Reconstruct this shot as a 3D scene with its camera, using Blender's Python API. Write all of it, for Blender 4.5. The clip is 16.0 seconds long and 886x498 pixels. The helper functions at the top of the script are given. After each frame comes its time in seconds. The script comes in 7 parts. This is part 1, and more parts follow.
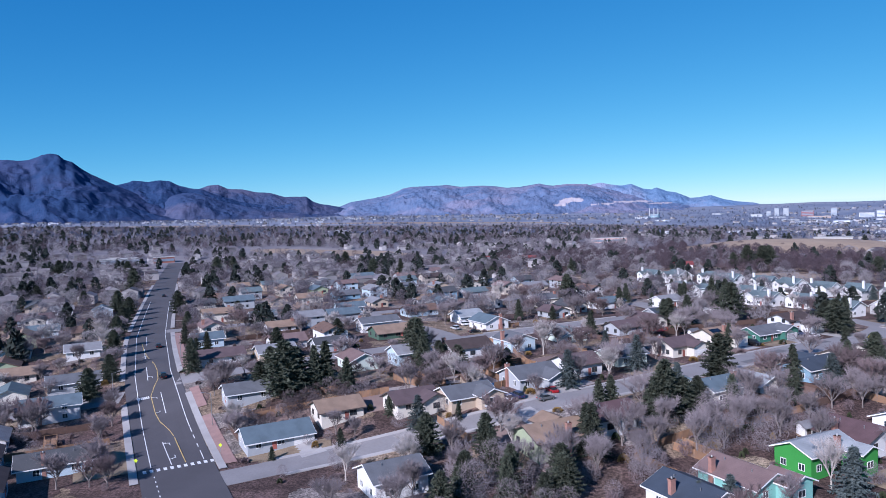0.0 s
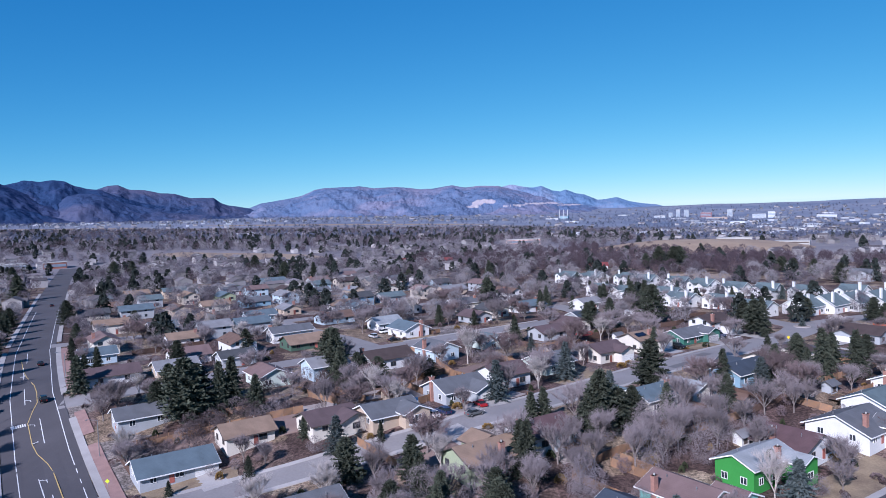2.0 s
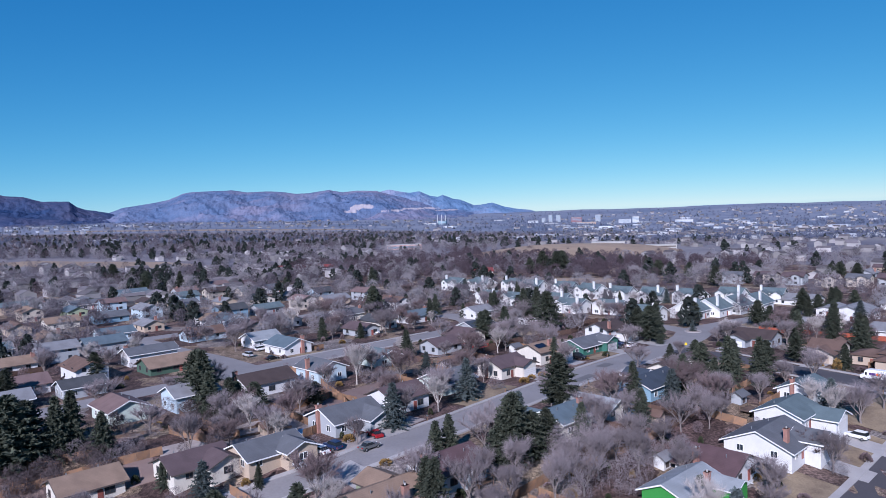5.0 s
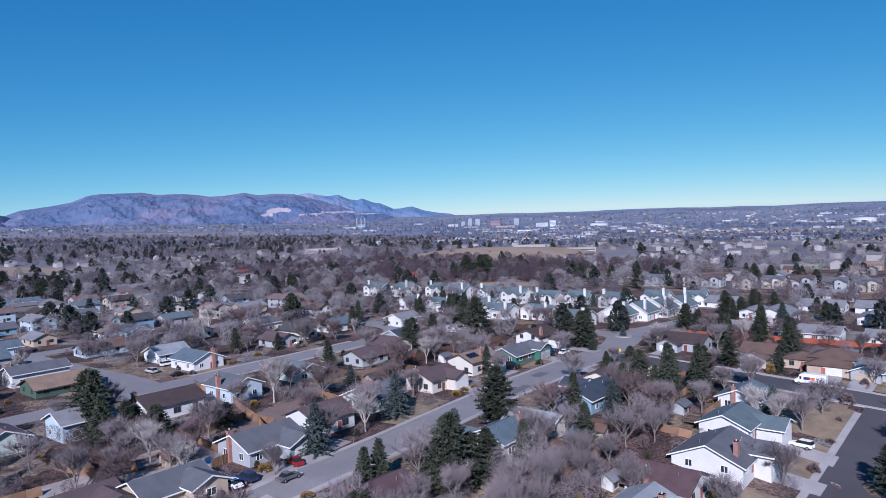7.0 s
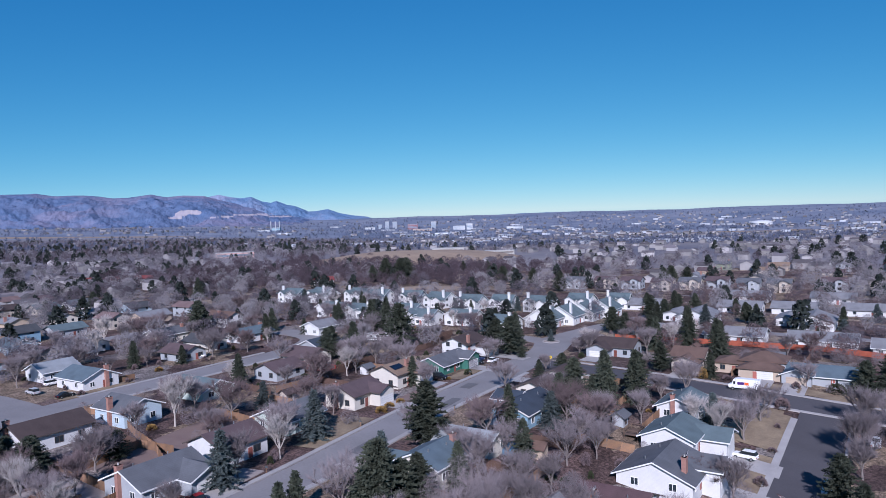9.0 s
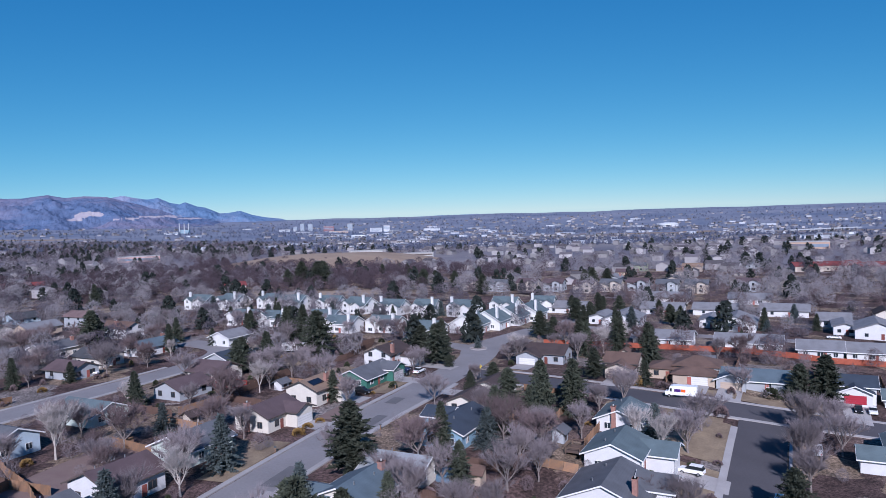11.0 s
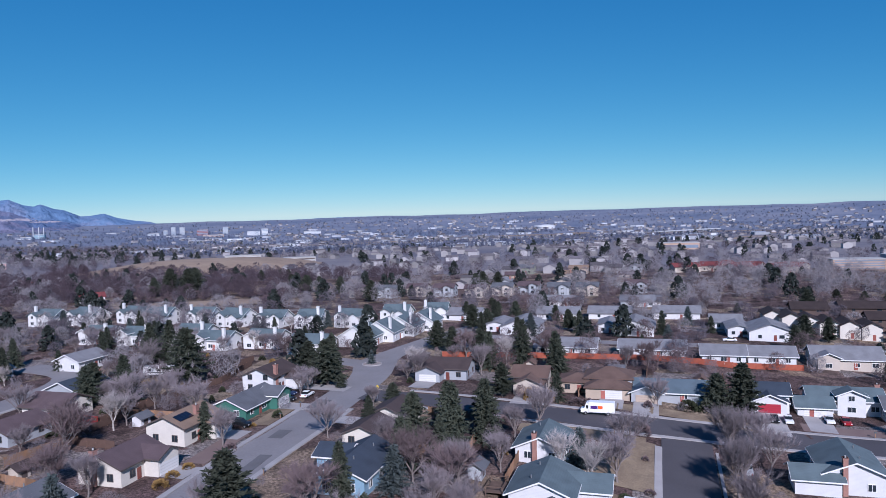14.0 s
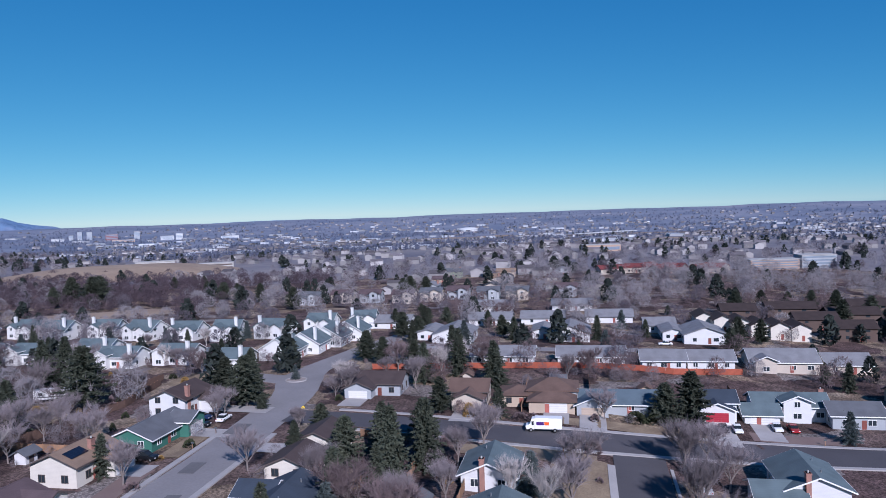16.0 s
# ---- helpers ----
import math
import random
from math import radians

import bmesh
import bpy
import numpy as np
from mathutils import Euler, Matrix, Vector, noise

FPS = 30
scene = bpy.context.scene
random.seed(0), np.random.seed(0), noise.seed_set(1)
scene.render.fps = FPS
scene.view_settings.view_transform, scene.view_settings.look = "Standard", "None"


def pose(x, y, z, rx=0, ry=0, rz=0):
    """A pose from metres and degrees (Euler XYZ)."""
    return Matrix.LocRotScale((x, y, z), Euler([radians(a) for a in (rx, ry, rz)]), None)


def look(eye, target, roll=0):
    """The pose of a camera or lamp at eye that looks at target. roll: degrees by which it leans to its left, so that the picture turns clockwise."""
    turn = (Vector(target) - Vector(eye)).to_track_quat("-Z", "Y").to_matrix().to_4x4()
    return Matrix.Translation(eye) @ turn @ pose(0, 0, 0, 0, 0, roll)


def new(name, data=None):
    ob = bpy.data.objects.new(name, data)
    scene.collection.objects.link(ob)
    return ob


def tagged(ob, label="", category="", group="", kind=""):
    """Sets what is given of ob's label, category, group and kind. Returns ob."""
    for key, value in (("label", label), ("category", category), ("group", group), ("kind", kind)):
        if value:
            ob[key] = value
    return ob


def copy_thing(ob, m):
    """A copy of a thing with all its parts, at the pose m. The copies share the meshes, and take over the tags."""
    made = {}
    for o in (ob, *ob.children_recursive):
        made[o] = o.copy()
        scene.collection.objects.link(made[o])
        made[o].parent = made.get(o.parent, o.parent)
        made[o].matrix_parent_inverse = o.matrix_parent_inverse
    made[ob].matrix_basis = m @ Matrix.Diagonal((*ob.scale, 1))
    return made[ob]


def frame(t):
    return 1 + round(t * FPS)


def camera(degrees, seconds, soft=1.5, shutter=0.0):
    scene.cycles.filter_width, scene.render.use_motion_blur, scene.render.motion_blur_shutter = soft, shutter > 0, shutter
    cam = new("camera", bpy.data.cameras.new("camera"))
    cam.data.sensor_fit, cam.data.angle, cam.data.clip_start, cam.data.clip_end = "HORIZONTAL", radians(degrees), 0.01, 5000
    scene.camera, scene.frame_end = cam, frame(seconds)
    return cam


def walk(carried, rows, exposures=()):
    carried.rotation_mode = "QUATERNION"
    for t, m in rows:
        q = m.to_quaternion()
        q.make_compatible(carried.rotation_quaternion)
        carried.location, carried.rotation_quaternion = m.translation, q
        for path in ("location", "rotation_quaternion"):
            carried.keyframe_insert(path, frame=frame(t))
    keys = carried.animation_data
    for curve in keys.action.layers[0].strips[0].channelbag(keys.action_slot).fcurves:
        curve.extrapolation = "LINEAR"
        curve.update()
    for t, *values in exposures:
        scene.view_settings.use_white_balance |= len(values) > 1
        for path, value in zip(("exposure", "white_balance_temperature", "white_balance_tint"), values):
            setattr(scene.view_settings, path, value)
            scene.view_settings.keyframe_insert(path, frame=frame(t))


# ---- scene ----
cam = camera(63.5, 16.0, soft=0.85)
PATH = [
    (0, (7.817, -38.173, 53.940), (-19.373, 88.785, 47.412), -2.13),
    (0.5, (6.731, -34.927, 53.994), (-16.613, 92.786, 47.337), -2.15),
    (1, (5.652, -31.628, 54.038), (-13.785, 96.733, 47.290), -2.16),
    (1.5, (4.606, -28.285, 54.067), (-10.929, 100.603, 47.260), -2.17),
    (2, (3.610, -24.905, 54.076), (-8.057, 104.389, 47.241), -2.17),
    (2.5, (2.684, -21.497, 54.066), (-5.173, 108.085, 47.223), -2.17),
    (3, (1.842, -18.064, 54.033), (-2.265, 111.692, 47.200), -2.16),
    (3.5, (1.096, -14.611, 53.980), (0.685, 115.211, 47.172), -2.15),
    (4, (0.452, -11.141, 53.905), (3.695, 118.642, 47.130), -2.13),
    (6.5, (-1.035, 6.339, 53.290), (20.280, 134.411, 46.718), -2.02),
    (7, (-0.979, 9.850, 53.140), (23.977, 137.264, 46.599), -1.99),
    (7.5, (-0.810, 13.363, 52.989), (27.799, 140.007, 46.471), -1.96),
    (8, (-0.530, 16.875, 52.842), (31.737, 142.640, 46.339), -1.94),
    (8.5, (-0.144, 20.389, 52.701), (35.777, 145.159, 46.203), -1.91),
    (9, (0.342, 23.902, 52.569), (39.901, 147.566, 46.069), -1.89),
    (11.5, (4.117, 41.382, 52.138), (61.114, 158.032, 45.505), -1.81),
    (12, (5.112, 44.842, 52.103), (65.364, 159.843, 45.430), -1.81),
    (12.5, (6.178, 48.283, 52.082), (69.597, 161.565, 45.370), -1.81),
    (13, (7.316, 51.697, 52.074), (73.811, 163.199, 45.326), -1.82),
    (13.5, (8.529, 55.078, 52.075), (78.017, 164.740, 45.295), -1.83),
    (14, (9.816, 58.421, 52.078), (82.225, 166.174, 45.276), -1.85),
    (14.5, (11.184, 61.714, 52.075), (86.453, 167.488, 45.267), -1.88),
    (15, (12.637, 64.948, 52.059), (90.723, 168.661, 45.262), -1.92),
    (15.5, (14.186, 68.112, 52.018), (95.064, 169.666, 45.256), -1.96),
    (16, (15.841, 71.195, 51.941), (99.503, 170.472, 45.241), -2.01),
]
walk(cam, [(t, look(e, g, r)) for t, e, g, r in PATH], exposures=((0, 0.70, 5500, 20), (4, 0.54, 5500, 20), (9, 0.39, 5500, 20), (16, 0.33, 5500, 20)))

# ---- light ----
SUN_BEARING, SUN_HEIGHT = 203.0, 31.0
world = bpy.data.worlds.new("sky")
scene.world = world
world.use_nodes = True
wn, wl = world.node_tree.nodes, world.node_tree.links
sky = wn.new("ShaderNodeTexSky")
sky.sky_type = "NISHITA"
sky.sun_disc = False
sky.sun_elevation = radians(SUN_HEIGHT)
sky.sun_rotation = radians(SUN_BEARING)
sky.altitude = 2500
sky.air_density, sky.dust_density, sky.ozone_density = 0.75, 0.0, 4.0
# thin mountain air: the blue is clipped towards the horizon, the green carries on
split, join = wn.new("ShaderNodeSeparateColor"), wn.new("ShaderNodeCombineColor")
wl.new(sky.outputs["Color"], split.inputs[0])
for channel, power, gain in (("Red", 1.32, 0.245), ("Green", 0.79, 0.83), ("Blue", 0.48, 1.50)):
    p, g = wn.new("ShaderNodeMath"), wn.new("ShaderNodeMath")
    p.operation, g.operation = "POWER", "MULTIPLY"
    p.inputs[1].default_value, g.inputs[1].default_value = power, gain
    wl.new(split.outputs[channel], p.inputs[0])
    wl.new(p.outputs[0], g.inputs[0])
    wl.new(g.outputs[0], join.inputs[channel])
wl.new(join.outputs[0], wn["Background"].inputs["Color"])
wn["Background"].inputs["Strength"].default_value = 0.108
sun_lamp = bpy.data.lights.new("sun", "SUN")
sun_lamp.energy, sun_lamp.angle, sun_lamp.color = 4.4, radians(0.5), (1.0, 0.925, 0.86)
sun = new("sun", sun_lamp)
_b, _e = radians(SUN_BEARING), radians(SUN_HEIGHT)
sun.matrix_world = look((0, 0, 500), (-200 * math.sin(_b) * math.cos(_e), -200 * math.cos(_b) * math.cos(_e), 500 - 200 * math.sin(_e)))


# ---- materials ----
def mat(name, color, rough=0.85, vary=0.25, scale=0.6, fine=14.0, bump=0.3, metal=0.0, second=None, per_object=0.0, per_island=0.0, pattern=None, hue=0.0):
    """A worn surface: two scales of mottling between color and second, fine relief, and an optional pattern of courses or boards."""
    m = bpy.data.materials.new(name)
    m.use_nodes = True
    n, l = m.node_tree.nodes, m.node_tree.links
    bsdf = n["Principled BSDF"]
    second = second or tuple(c * (1 - vary) for c in color)
    tc = n.new("ShaderNodeTexCoord")
    big, small = n.new("ShaderNodeTexNoise"), n.new("ShaderNodeTexNoise")
    big.inputs["Scale"].default_value, small.inputs["Scale"].default_value = scale, fine
    big.inputs["Detail"].default_value, small.inputs["Detail"].default_value = 5, 3
    for t in (big, small):
        l.new(tc.outputs["Object"], t.inputs["Vector"])
    add = n.new("ShaderNodeMath")
    add.operation = "MULTIPLY_ADD"
    l.new(small.outputs["Fac"], add.inputs[0])
    add.inputs[1].default_value = 0.55
    l.new(big.outputs["Fac"], add.inputs[2])
    ramp = n.new("ShaderNodeMapRange")
    ramp.inputs["From Min"].default_value, ramp.inputs["From Max"].default_value = 0.55, 1.0
    l.new(add.outputs[0], ramp.inputs["Value"])
    mix = n.new("ShaderNodeMix")
    mix.data_type = "RGBA"
    mix.inputs["A"].default_value, mix.inputs["B"].default_value = (*color, 1), (*second, 1)
    l.new(ramp.outputs["Result"], mix.inputs["Factor"])
    out = mix.outputs["Result"]
    if per_object or per_island or hue:
        hsv = n.new("ShaderNodeHueSaturation")
        src = n.new("ShaderNodeNewGeometry").outputs["Random Per Island"] if per_island else n.new("ShaderNodeObjectInfo").outputs["Random"]
        r = n.new("ShaderNodeMapRange")
        amount = per_object or per_island
        r.inputs["To Min"].default_value, r.inputs["To Max"].default_value = 1 - amount, 1 + amount
        l.new(src, r.inputs["Value"])
        l.new(r.outputs["Result"], hsv.inputs["Value"])
        if hue:
            r2 = n.new("ShaderNodeMapRange")
            r2.inputs["To Min"].default_value, r2.inputs["To Max"].default_value = 0.5 - hue, 0.5 + hue
            w = n.new("ShaderNodeMath")
            w.operation = "FRACT"
            k = n.new("ShaderNodeMath")
            k.operation = "MULTIPLY"
            k.inputs[1].default_value = 7.31
            l.new(src, k.inputs[0])
            l.new(k.outputs[0], w.inputs[0])
            l.new(w.outputs[0], r2.inputs["Value"])
            l.new(r2.outputs["Result"], hsv.inputs["Hue"])
        l.new(out, hsv.inputs["Color"])
        out = hsv.outputs["Color"]
    height = small.outputs["Fac"]
    if pattern:
        kind, size, depth = pattern
        sep = n.new("ShaderNodeSeparateXYZ")
        l.new(tc.outputs["Object"], sep.inputs[0])
        k = n.new("ShaderNodeMath")
        k.operation = "MULTIPLY"
        k.inputs[1].default_value = 1 / size
        l.new(sep.outputs["Z" if kind == "course" else "X"], k.inputs[0])
        fr = n.new("ShaderNodeMath")
        fr.operation = "FRACT"
        l.new(k.outputs[0], fr.inputs[0])
        st = n.new("ShaderNodeMapRange")
        st.inputs["From Max"].default_value = 0.22
        st.inputs["To Min"].default_value, st.inputs["To Max"].default_value = 1 - depth, 1.0
        l.new(fr.outputs[0], st.inputs["Value"])
        mul = n.new("ShaderNodeMix")
        mul.data_type, mul.blend_type = "RGBA", "MULTIPLY"
        mul.inputs["Factor"].default_value = 1
        l.new(out, mul.inputs["A"])
        l.new(st.outputs["Result"], mul.inputs["B"])
        out = mul.outputs["Result"]
    l.new(out, bsdf.inputs["Base Color"])
    bsdf.inputs["Roughness"].default_value = rough
    bsdf.inputs["Metallic"].default_value = metal
    bsdf.inputs["Specular IOR Level"].default_value = 0.3
    if bump:
        b = n.new("ShaderNodeBump")
        b.inputs["Strength"].default_value, b.inputs["Distance"].default_value = bump, 0.05
        l.new(height, b.inputs["Height"])
        l.new(b.outputs["Normal"], bsdf.inputs["Normal"])
    return m


def roof_mat(name, color):
    return mat(name, color, 0.9, 0.3, 0.35, 9, 0.5, pattern=("course", 0.16, 0.12))


def wall_mat(name, color):
    return mat(name, color, 0.75, 0.10, 0.5, 6, 0.15, pattern=("course", 0.22, 0.14))


ROOF = {k: roof_mat("shingles_" + k, c) for k, c in dict(
    charcoal=(0.075, 0.078, 0.085), bluegrey=(0.115, 0.155, 0.185), tan=(0.27, 0.19, 0.14), slate=(0.13, 0.135, 0.15), brown=(0.155, 0.10, 0.08),
    grey=(0.235, 0.235, 0.25), plum=(0.12, 0.085, 0.09), rosebrown=(0.19, 0.13, 0.125), palegrey=(0.30, 0.32, 0.34), tealgrey=(0.125, 0.165, 0.18),
    charbrown=(0.075, 0.055, 0.053), maroon=(0.115, 0.07, 0.075), navy=(0.05, 0.065, 0.09), red=(0.20, 0.055, 0.055), darkbrown=(0.05, 0.036, 0.034)).items()}
WALL = {k: wall_mat("siding_" + k, c) for k, c in dict(
    pale_blue=(0.45, 0.55, 0.63), white=(0.63, 0.63, 0.64), cream=(0.62, 0.58, 0.52), grey_wall=(0.36, 0.38, 0.41), tan_wall=(0.46, 0.37, 0.29),
    pale_green=(0.50, 0.57, 0.52), dark_green=(0.07, 0.12, 0.09), olive=(0.33, 0.38, 0.26), blue=(0.22, 0.35, 0.46), green=(0.05, 0.16, 0.125),
    bright_green=(0.045, 0.25, 0.05), teal=(0.22, 0.46, 0.42), stucco=(0.66, 0.66, 0.66), beige=(0.50, 0.44, 0.38), darkbrown=(0.10, 0.07, 0.06), red=(0.3, 0.05, 0.06)).items()}
TRIM = mat("white_trim_paint", (0.75, 0.75, 0.75), 0.6, 0.08, bump=0.05)
TRIM_DARK = mat("dark_trim_paint", (0.10, 0.08, 0.075), 0.7, 0.15, bump=0.05)
BRICK = mat("chimney_brick", (0.36, 0.19, 0.15), 0.9, 0.3, 1.2, 8, 0.5, second=(0.25, 0.14, 0.12), pattern=("course", 0.2, 0.25))
CEMENT = mat("cast_cement", (0.42, 0.41, 0.40), 0.9, 0.2)
GLASS = mat("window_glass", (0.03, 0.04, 0.05), 0.08, 0.2, bump=0)
DOOR_PAINT = mat("door_paint", (0.30, 0.10, 0.08), 0.5, 0.2, per_object=0.5)
GARAGE_WHITE = mat("garage_door_white", (0.66, 0.65, 0.64), 0.55, 0.08, bump=0.05, pattern=("course", 0.53, 0.3))
GARAGE_TAN = mat("garage_door_tan", (0.45, 0.36, 0.29), 0.6, 0.1, bump=0.05, pattern=("course", 0.53, 0.3))
GARAGE_RED = mat("garage_door_red", (0.36, 0.03, 0.05), 0.5, 0.1, bump=0.05, pattern=("course", 0.53, 0.3))
SOLAR = mat("solar_cells", (0.012, 0.018, 0.035), 0.15, 0.3, bump=0)
METAL = mat("galvanised_metal", (0.45, 0.46, 0.48), 0.4, 0.2, metal=0.8)
ASPHALT = mat("worn_asphalt", (0.088, 0.083, 0.092), 0.92, 0.22, 0.08, 3.0, 0.3)
STREET = mat("pale_street_asphalt", (0.25, 0.236, 0.24), 0.92, 0.22, 0.10, 2.0, 0.3)
PATCH = mat("dark_asphalt_patch", (0.15, 0.145, 0.15), 0.92, 0.2, 0.3, 4.0, 0.3)
CONCRETE = mat("pale_concrete", (0.38, 0.36, 0.355), 0.9, 0.2, 0.25, 5, 0.2)
PAVER = mat("red_paver", (0.33, 0.21, 0.19), 0.9, 0.25, 0.4, 6, 0.3)
PAINT_WHITE = mat("white_road_paint", (0.75, 0.75, 0.76), 0.7, 0.25, 1.0, 8, 0.1)
PAINT_YELLOW = mat("yellow_road_paint", (0.55, 0.40, 0.16), 0.7, 0.25, 1.0, 8, 0.1)
LAWN = mat("dry_lawn", (0.29, 0.225, 0.15), 0.95, 0.3, 0.25, 3.0, 0.5, second=(0.15, 0.11, 0.08))
MULCH = mat("bark_mulch", (0.18, 0.125, 0.115), 0.95, 0.3, 0.3, 4.0, 0.6, second=(0.21, 0.155, 0.135))
GRAVEL = mat("pale_gravel", (0.36, 0.31, 0.29), 0.95, 0.3, 0.4, 6.0, 0.6)
FENCE = mat("cedar_fence_boards", (0.28, 0.155, 0.085), 0.9, 0.35, 0.8, 6, 0.4, second=(0.17, 0.115, 0.085), per_object=0.3)
FENCE_RED = mat("red_stained_fence_boards", (0.36, 0.10, 0.06), 0.9, 0.3, 0.8, 6, 0.4)
BARK = mat("grey_bark", (0.20, 0.17, 0.16), 0.95, 0.35, 1.5, 12, 0.6)
BARK_PALE = mat("pale_bark", (0.42, 0.38, 0.35), 0.95, 0.3, 1.5, 12, 0.5)
TWIG = mat("bare_twigs", (0.235, 0.202, 0.215), 0.95, 0.3, 0.4, 5, 0, per_object=0.25)
TWIG_PALE = mat("pale_bare_twigs", (0.44, 0.40, 0.39), 0.95, 0.25, 0.4, 5, 0, per_object=0.2)
TWIG_RED = mat("reddish_bare_twigs", (0.175, 0.13, 0.135), 0.95, 0.3, 0.4, 5, 0, per_object=0.25)
NEEDLE = mat("dark_green_needles", (0.028, 0.036, 0.026), 0.8, 0.4, 0.6, 4, 0, second=(0.062, 0.07, 0.048), per_object=0.3)
NEEDLE_BLUE = mat("blue_green_needles", (0.036, 0.05, 0.052), 0.8, 0.3, 0.6, 4, 0, second=(0.085, 0.105, 0.105), per_object=0.25)
SHRUB = mat("evergreen_shrub", (0.05, 0.06, 0.03), 0.85, 0.4, 0.8, 5, 0, per_object=0.3)
SHRUB_GOLD = mat("golden_dry_shrub", (0.27, 0.17, 0.06), 0.85, 0.4, 0.8, 5, 0)


# ---- builders ----
TURN = 39.0  # the street grid's turn, degrees
CU, SU = math.cos(radians(TURN)), math.sin(radians(TURN))


def ease(a, b, x):
    x = np.clip((x - a) / (b - a), 0, 1)
    return x * x * (3 - 2 * x)


def hill(x, y):
    """The slope that the nearer blocks climb."""
    return 7.0 * ease(88, 140, y - 0.28 * np.abs(x)) * (1 - 0.25 * ease(60, 130, x)) * (1 - 0.5 * ease(143, 247, x))


def gz(x, y):
    """The ground's height: a gentle rise through the blocks, a fall to the plain and a far mesa, and a long climb west to the mountains."""
    h = hill(x, y)
    d = np.hypot(x, y)
    b = np.degrees(np.arctan2(x, y))
    climb = np.interp(b, [-90, -60, -43, -29, -12, 6, 20, 60], [0, 66, 60, 43, 25, 10, 0, 0])
    west = np.interp(b, [-90, -60, -12, 6, 20], [0, 32, 32, 14, 0])
    wave = 2 * np.sin(b * 0.5) + 1.8 * np.sin(b * 1.3 + 1) + 1.2 * np.sin(b * 3.1) + 1.0 * np.sin(b * 7.3)
    return h + wave * ease(3300, 4600, d) - 30 * ease(450, 2400, d) + 60 * (1 - 0.02 * west) * ease(2900, 4700, d) + climb * ease(620, 1600, d) + west * ease(1500, 3000, d)


def uv(u, v):
    """A place on the street plan, in world metres, slid along the camera's sight line to where it meets the slope."""
    x, y = u * CU - v * SU, u * SU + v * CU
    # low: the ground height at which the plan was first fitted to the view
    low = 6.5 * float(ease(123, 228, y)) * (1 - 0.6 * float(ease(143, 247, x)))
    # where the camera stands while places near this x are in view
    cx, cy = 4.0, float(np.interp(x, [-60, 0, 60, 120], [-25, 0, 30, 55]))
    px, py = x, y
    for _ in range(4):
        f = (53 - hill(px, py)) / (53 - low)
        px, py = cx + f * (x - cx), cy + f * (y - cy)
    return float(px), float(py)


def mesh(name, verts, faces, material=None, smooth=False):
    me = bpy.data.meshes.new(name)
    me.from_pydata(verts, [], faces)
    if material:
        me.materials.append(material)
    if smooth:
        me.polygons.foreach_set("use_smooth", [True] * len(me.polygons))
    me.update()
    return me


class Solid:
    """Gathers boxes, prisms and tubes into one mesh."""

    def __init__(self):
        self.v, self.f = [], []

    def add(self, verts, faces):
        k = len(self.v)
        self.v += [tuple(p) for p in verts]
        self.f += [tuple(i + k for i in q) for q in faces]
        return self

    def box(self, x0, x1, y0, y1, z0, z1):
        return self.add([(x0, y0, z0), (x1, y0, z0), (x1, y1, z0), (x0, y1, z0), (x0, y0, z1), (x1, y0, z1), (x1, y1, z1), (x0, y1, z1)],
                        [(0, 3, 2, 1), (4, 5, 6, 7), (0, 1, 5, 4), (1, 2, 6, 5), (2, 3, 7, 6), (3, 0, 4, 7)])

    def prism(self, outline, axis, a, b):
        """An outline drawn across the axis ('x' or 'y' or 'z') and drawn out from a to b."""
        n = len(outline)
        put = {"x": lambda s, p: (s, p[0], p[1]), "y": lambda s, p: (p[0], s, p[1]), "z": lambda s, p: (p[0], p[1], s)}[axis]
        vs = [put(a, p) for p in outline] + [put(b, p) for p in outline]
        return self.add(vs, [tuple(range(n))[::-1], tuple(range(n, 2 * n))] + [(i, (i + 1) % n, n + (i + 1) % n, n + i) for i in range(n)])

    def tube(self, a, b, ra, rb, sides=6):
        a, b = Vector(a), Vector(b)
        q = (b - a).to_track_quat("Z", "Y")
        vs = [tuple(p + q @ Vector((r * math.cos(t), r * math.sin(t), 0))) for p, r in ((a, ra), (b, rb)) for t in [2 * math.pi * i / sides for i in range(sides)]]
        return self.add(vs, [(i, (i + 1) % sides, sides + (i + 1) % sides, sides + i) for i in range(sides)] + [tuple(range(sides, 2 * sides))])

    def data(self, name, material):
        me = mesh(name, self.v, self.f, material)
        bm = bmesh.new()
        bm.from_mesh(me)
        bmesh.ops.recalc_face_normals(bm, faces=bm.faces)
        bm.to_mesh(me)
        bm.free()
        return me


def part(name, solid, material, parent, label="", at=None):
    ob = new(name, solid.data(name, material) if isinstance(solid, Solid) else solid)
    ob.parent = parent
    if at is not None:
        ob.matrix_basis = at
    return tagged(ob, label)


def thing(name, label, category, group="", kind=""):
    return tagged(new(name), label, category, group, kind)


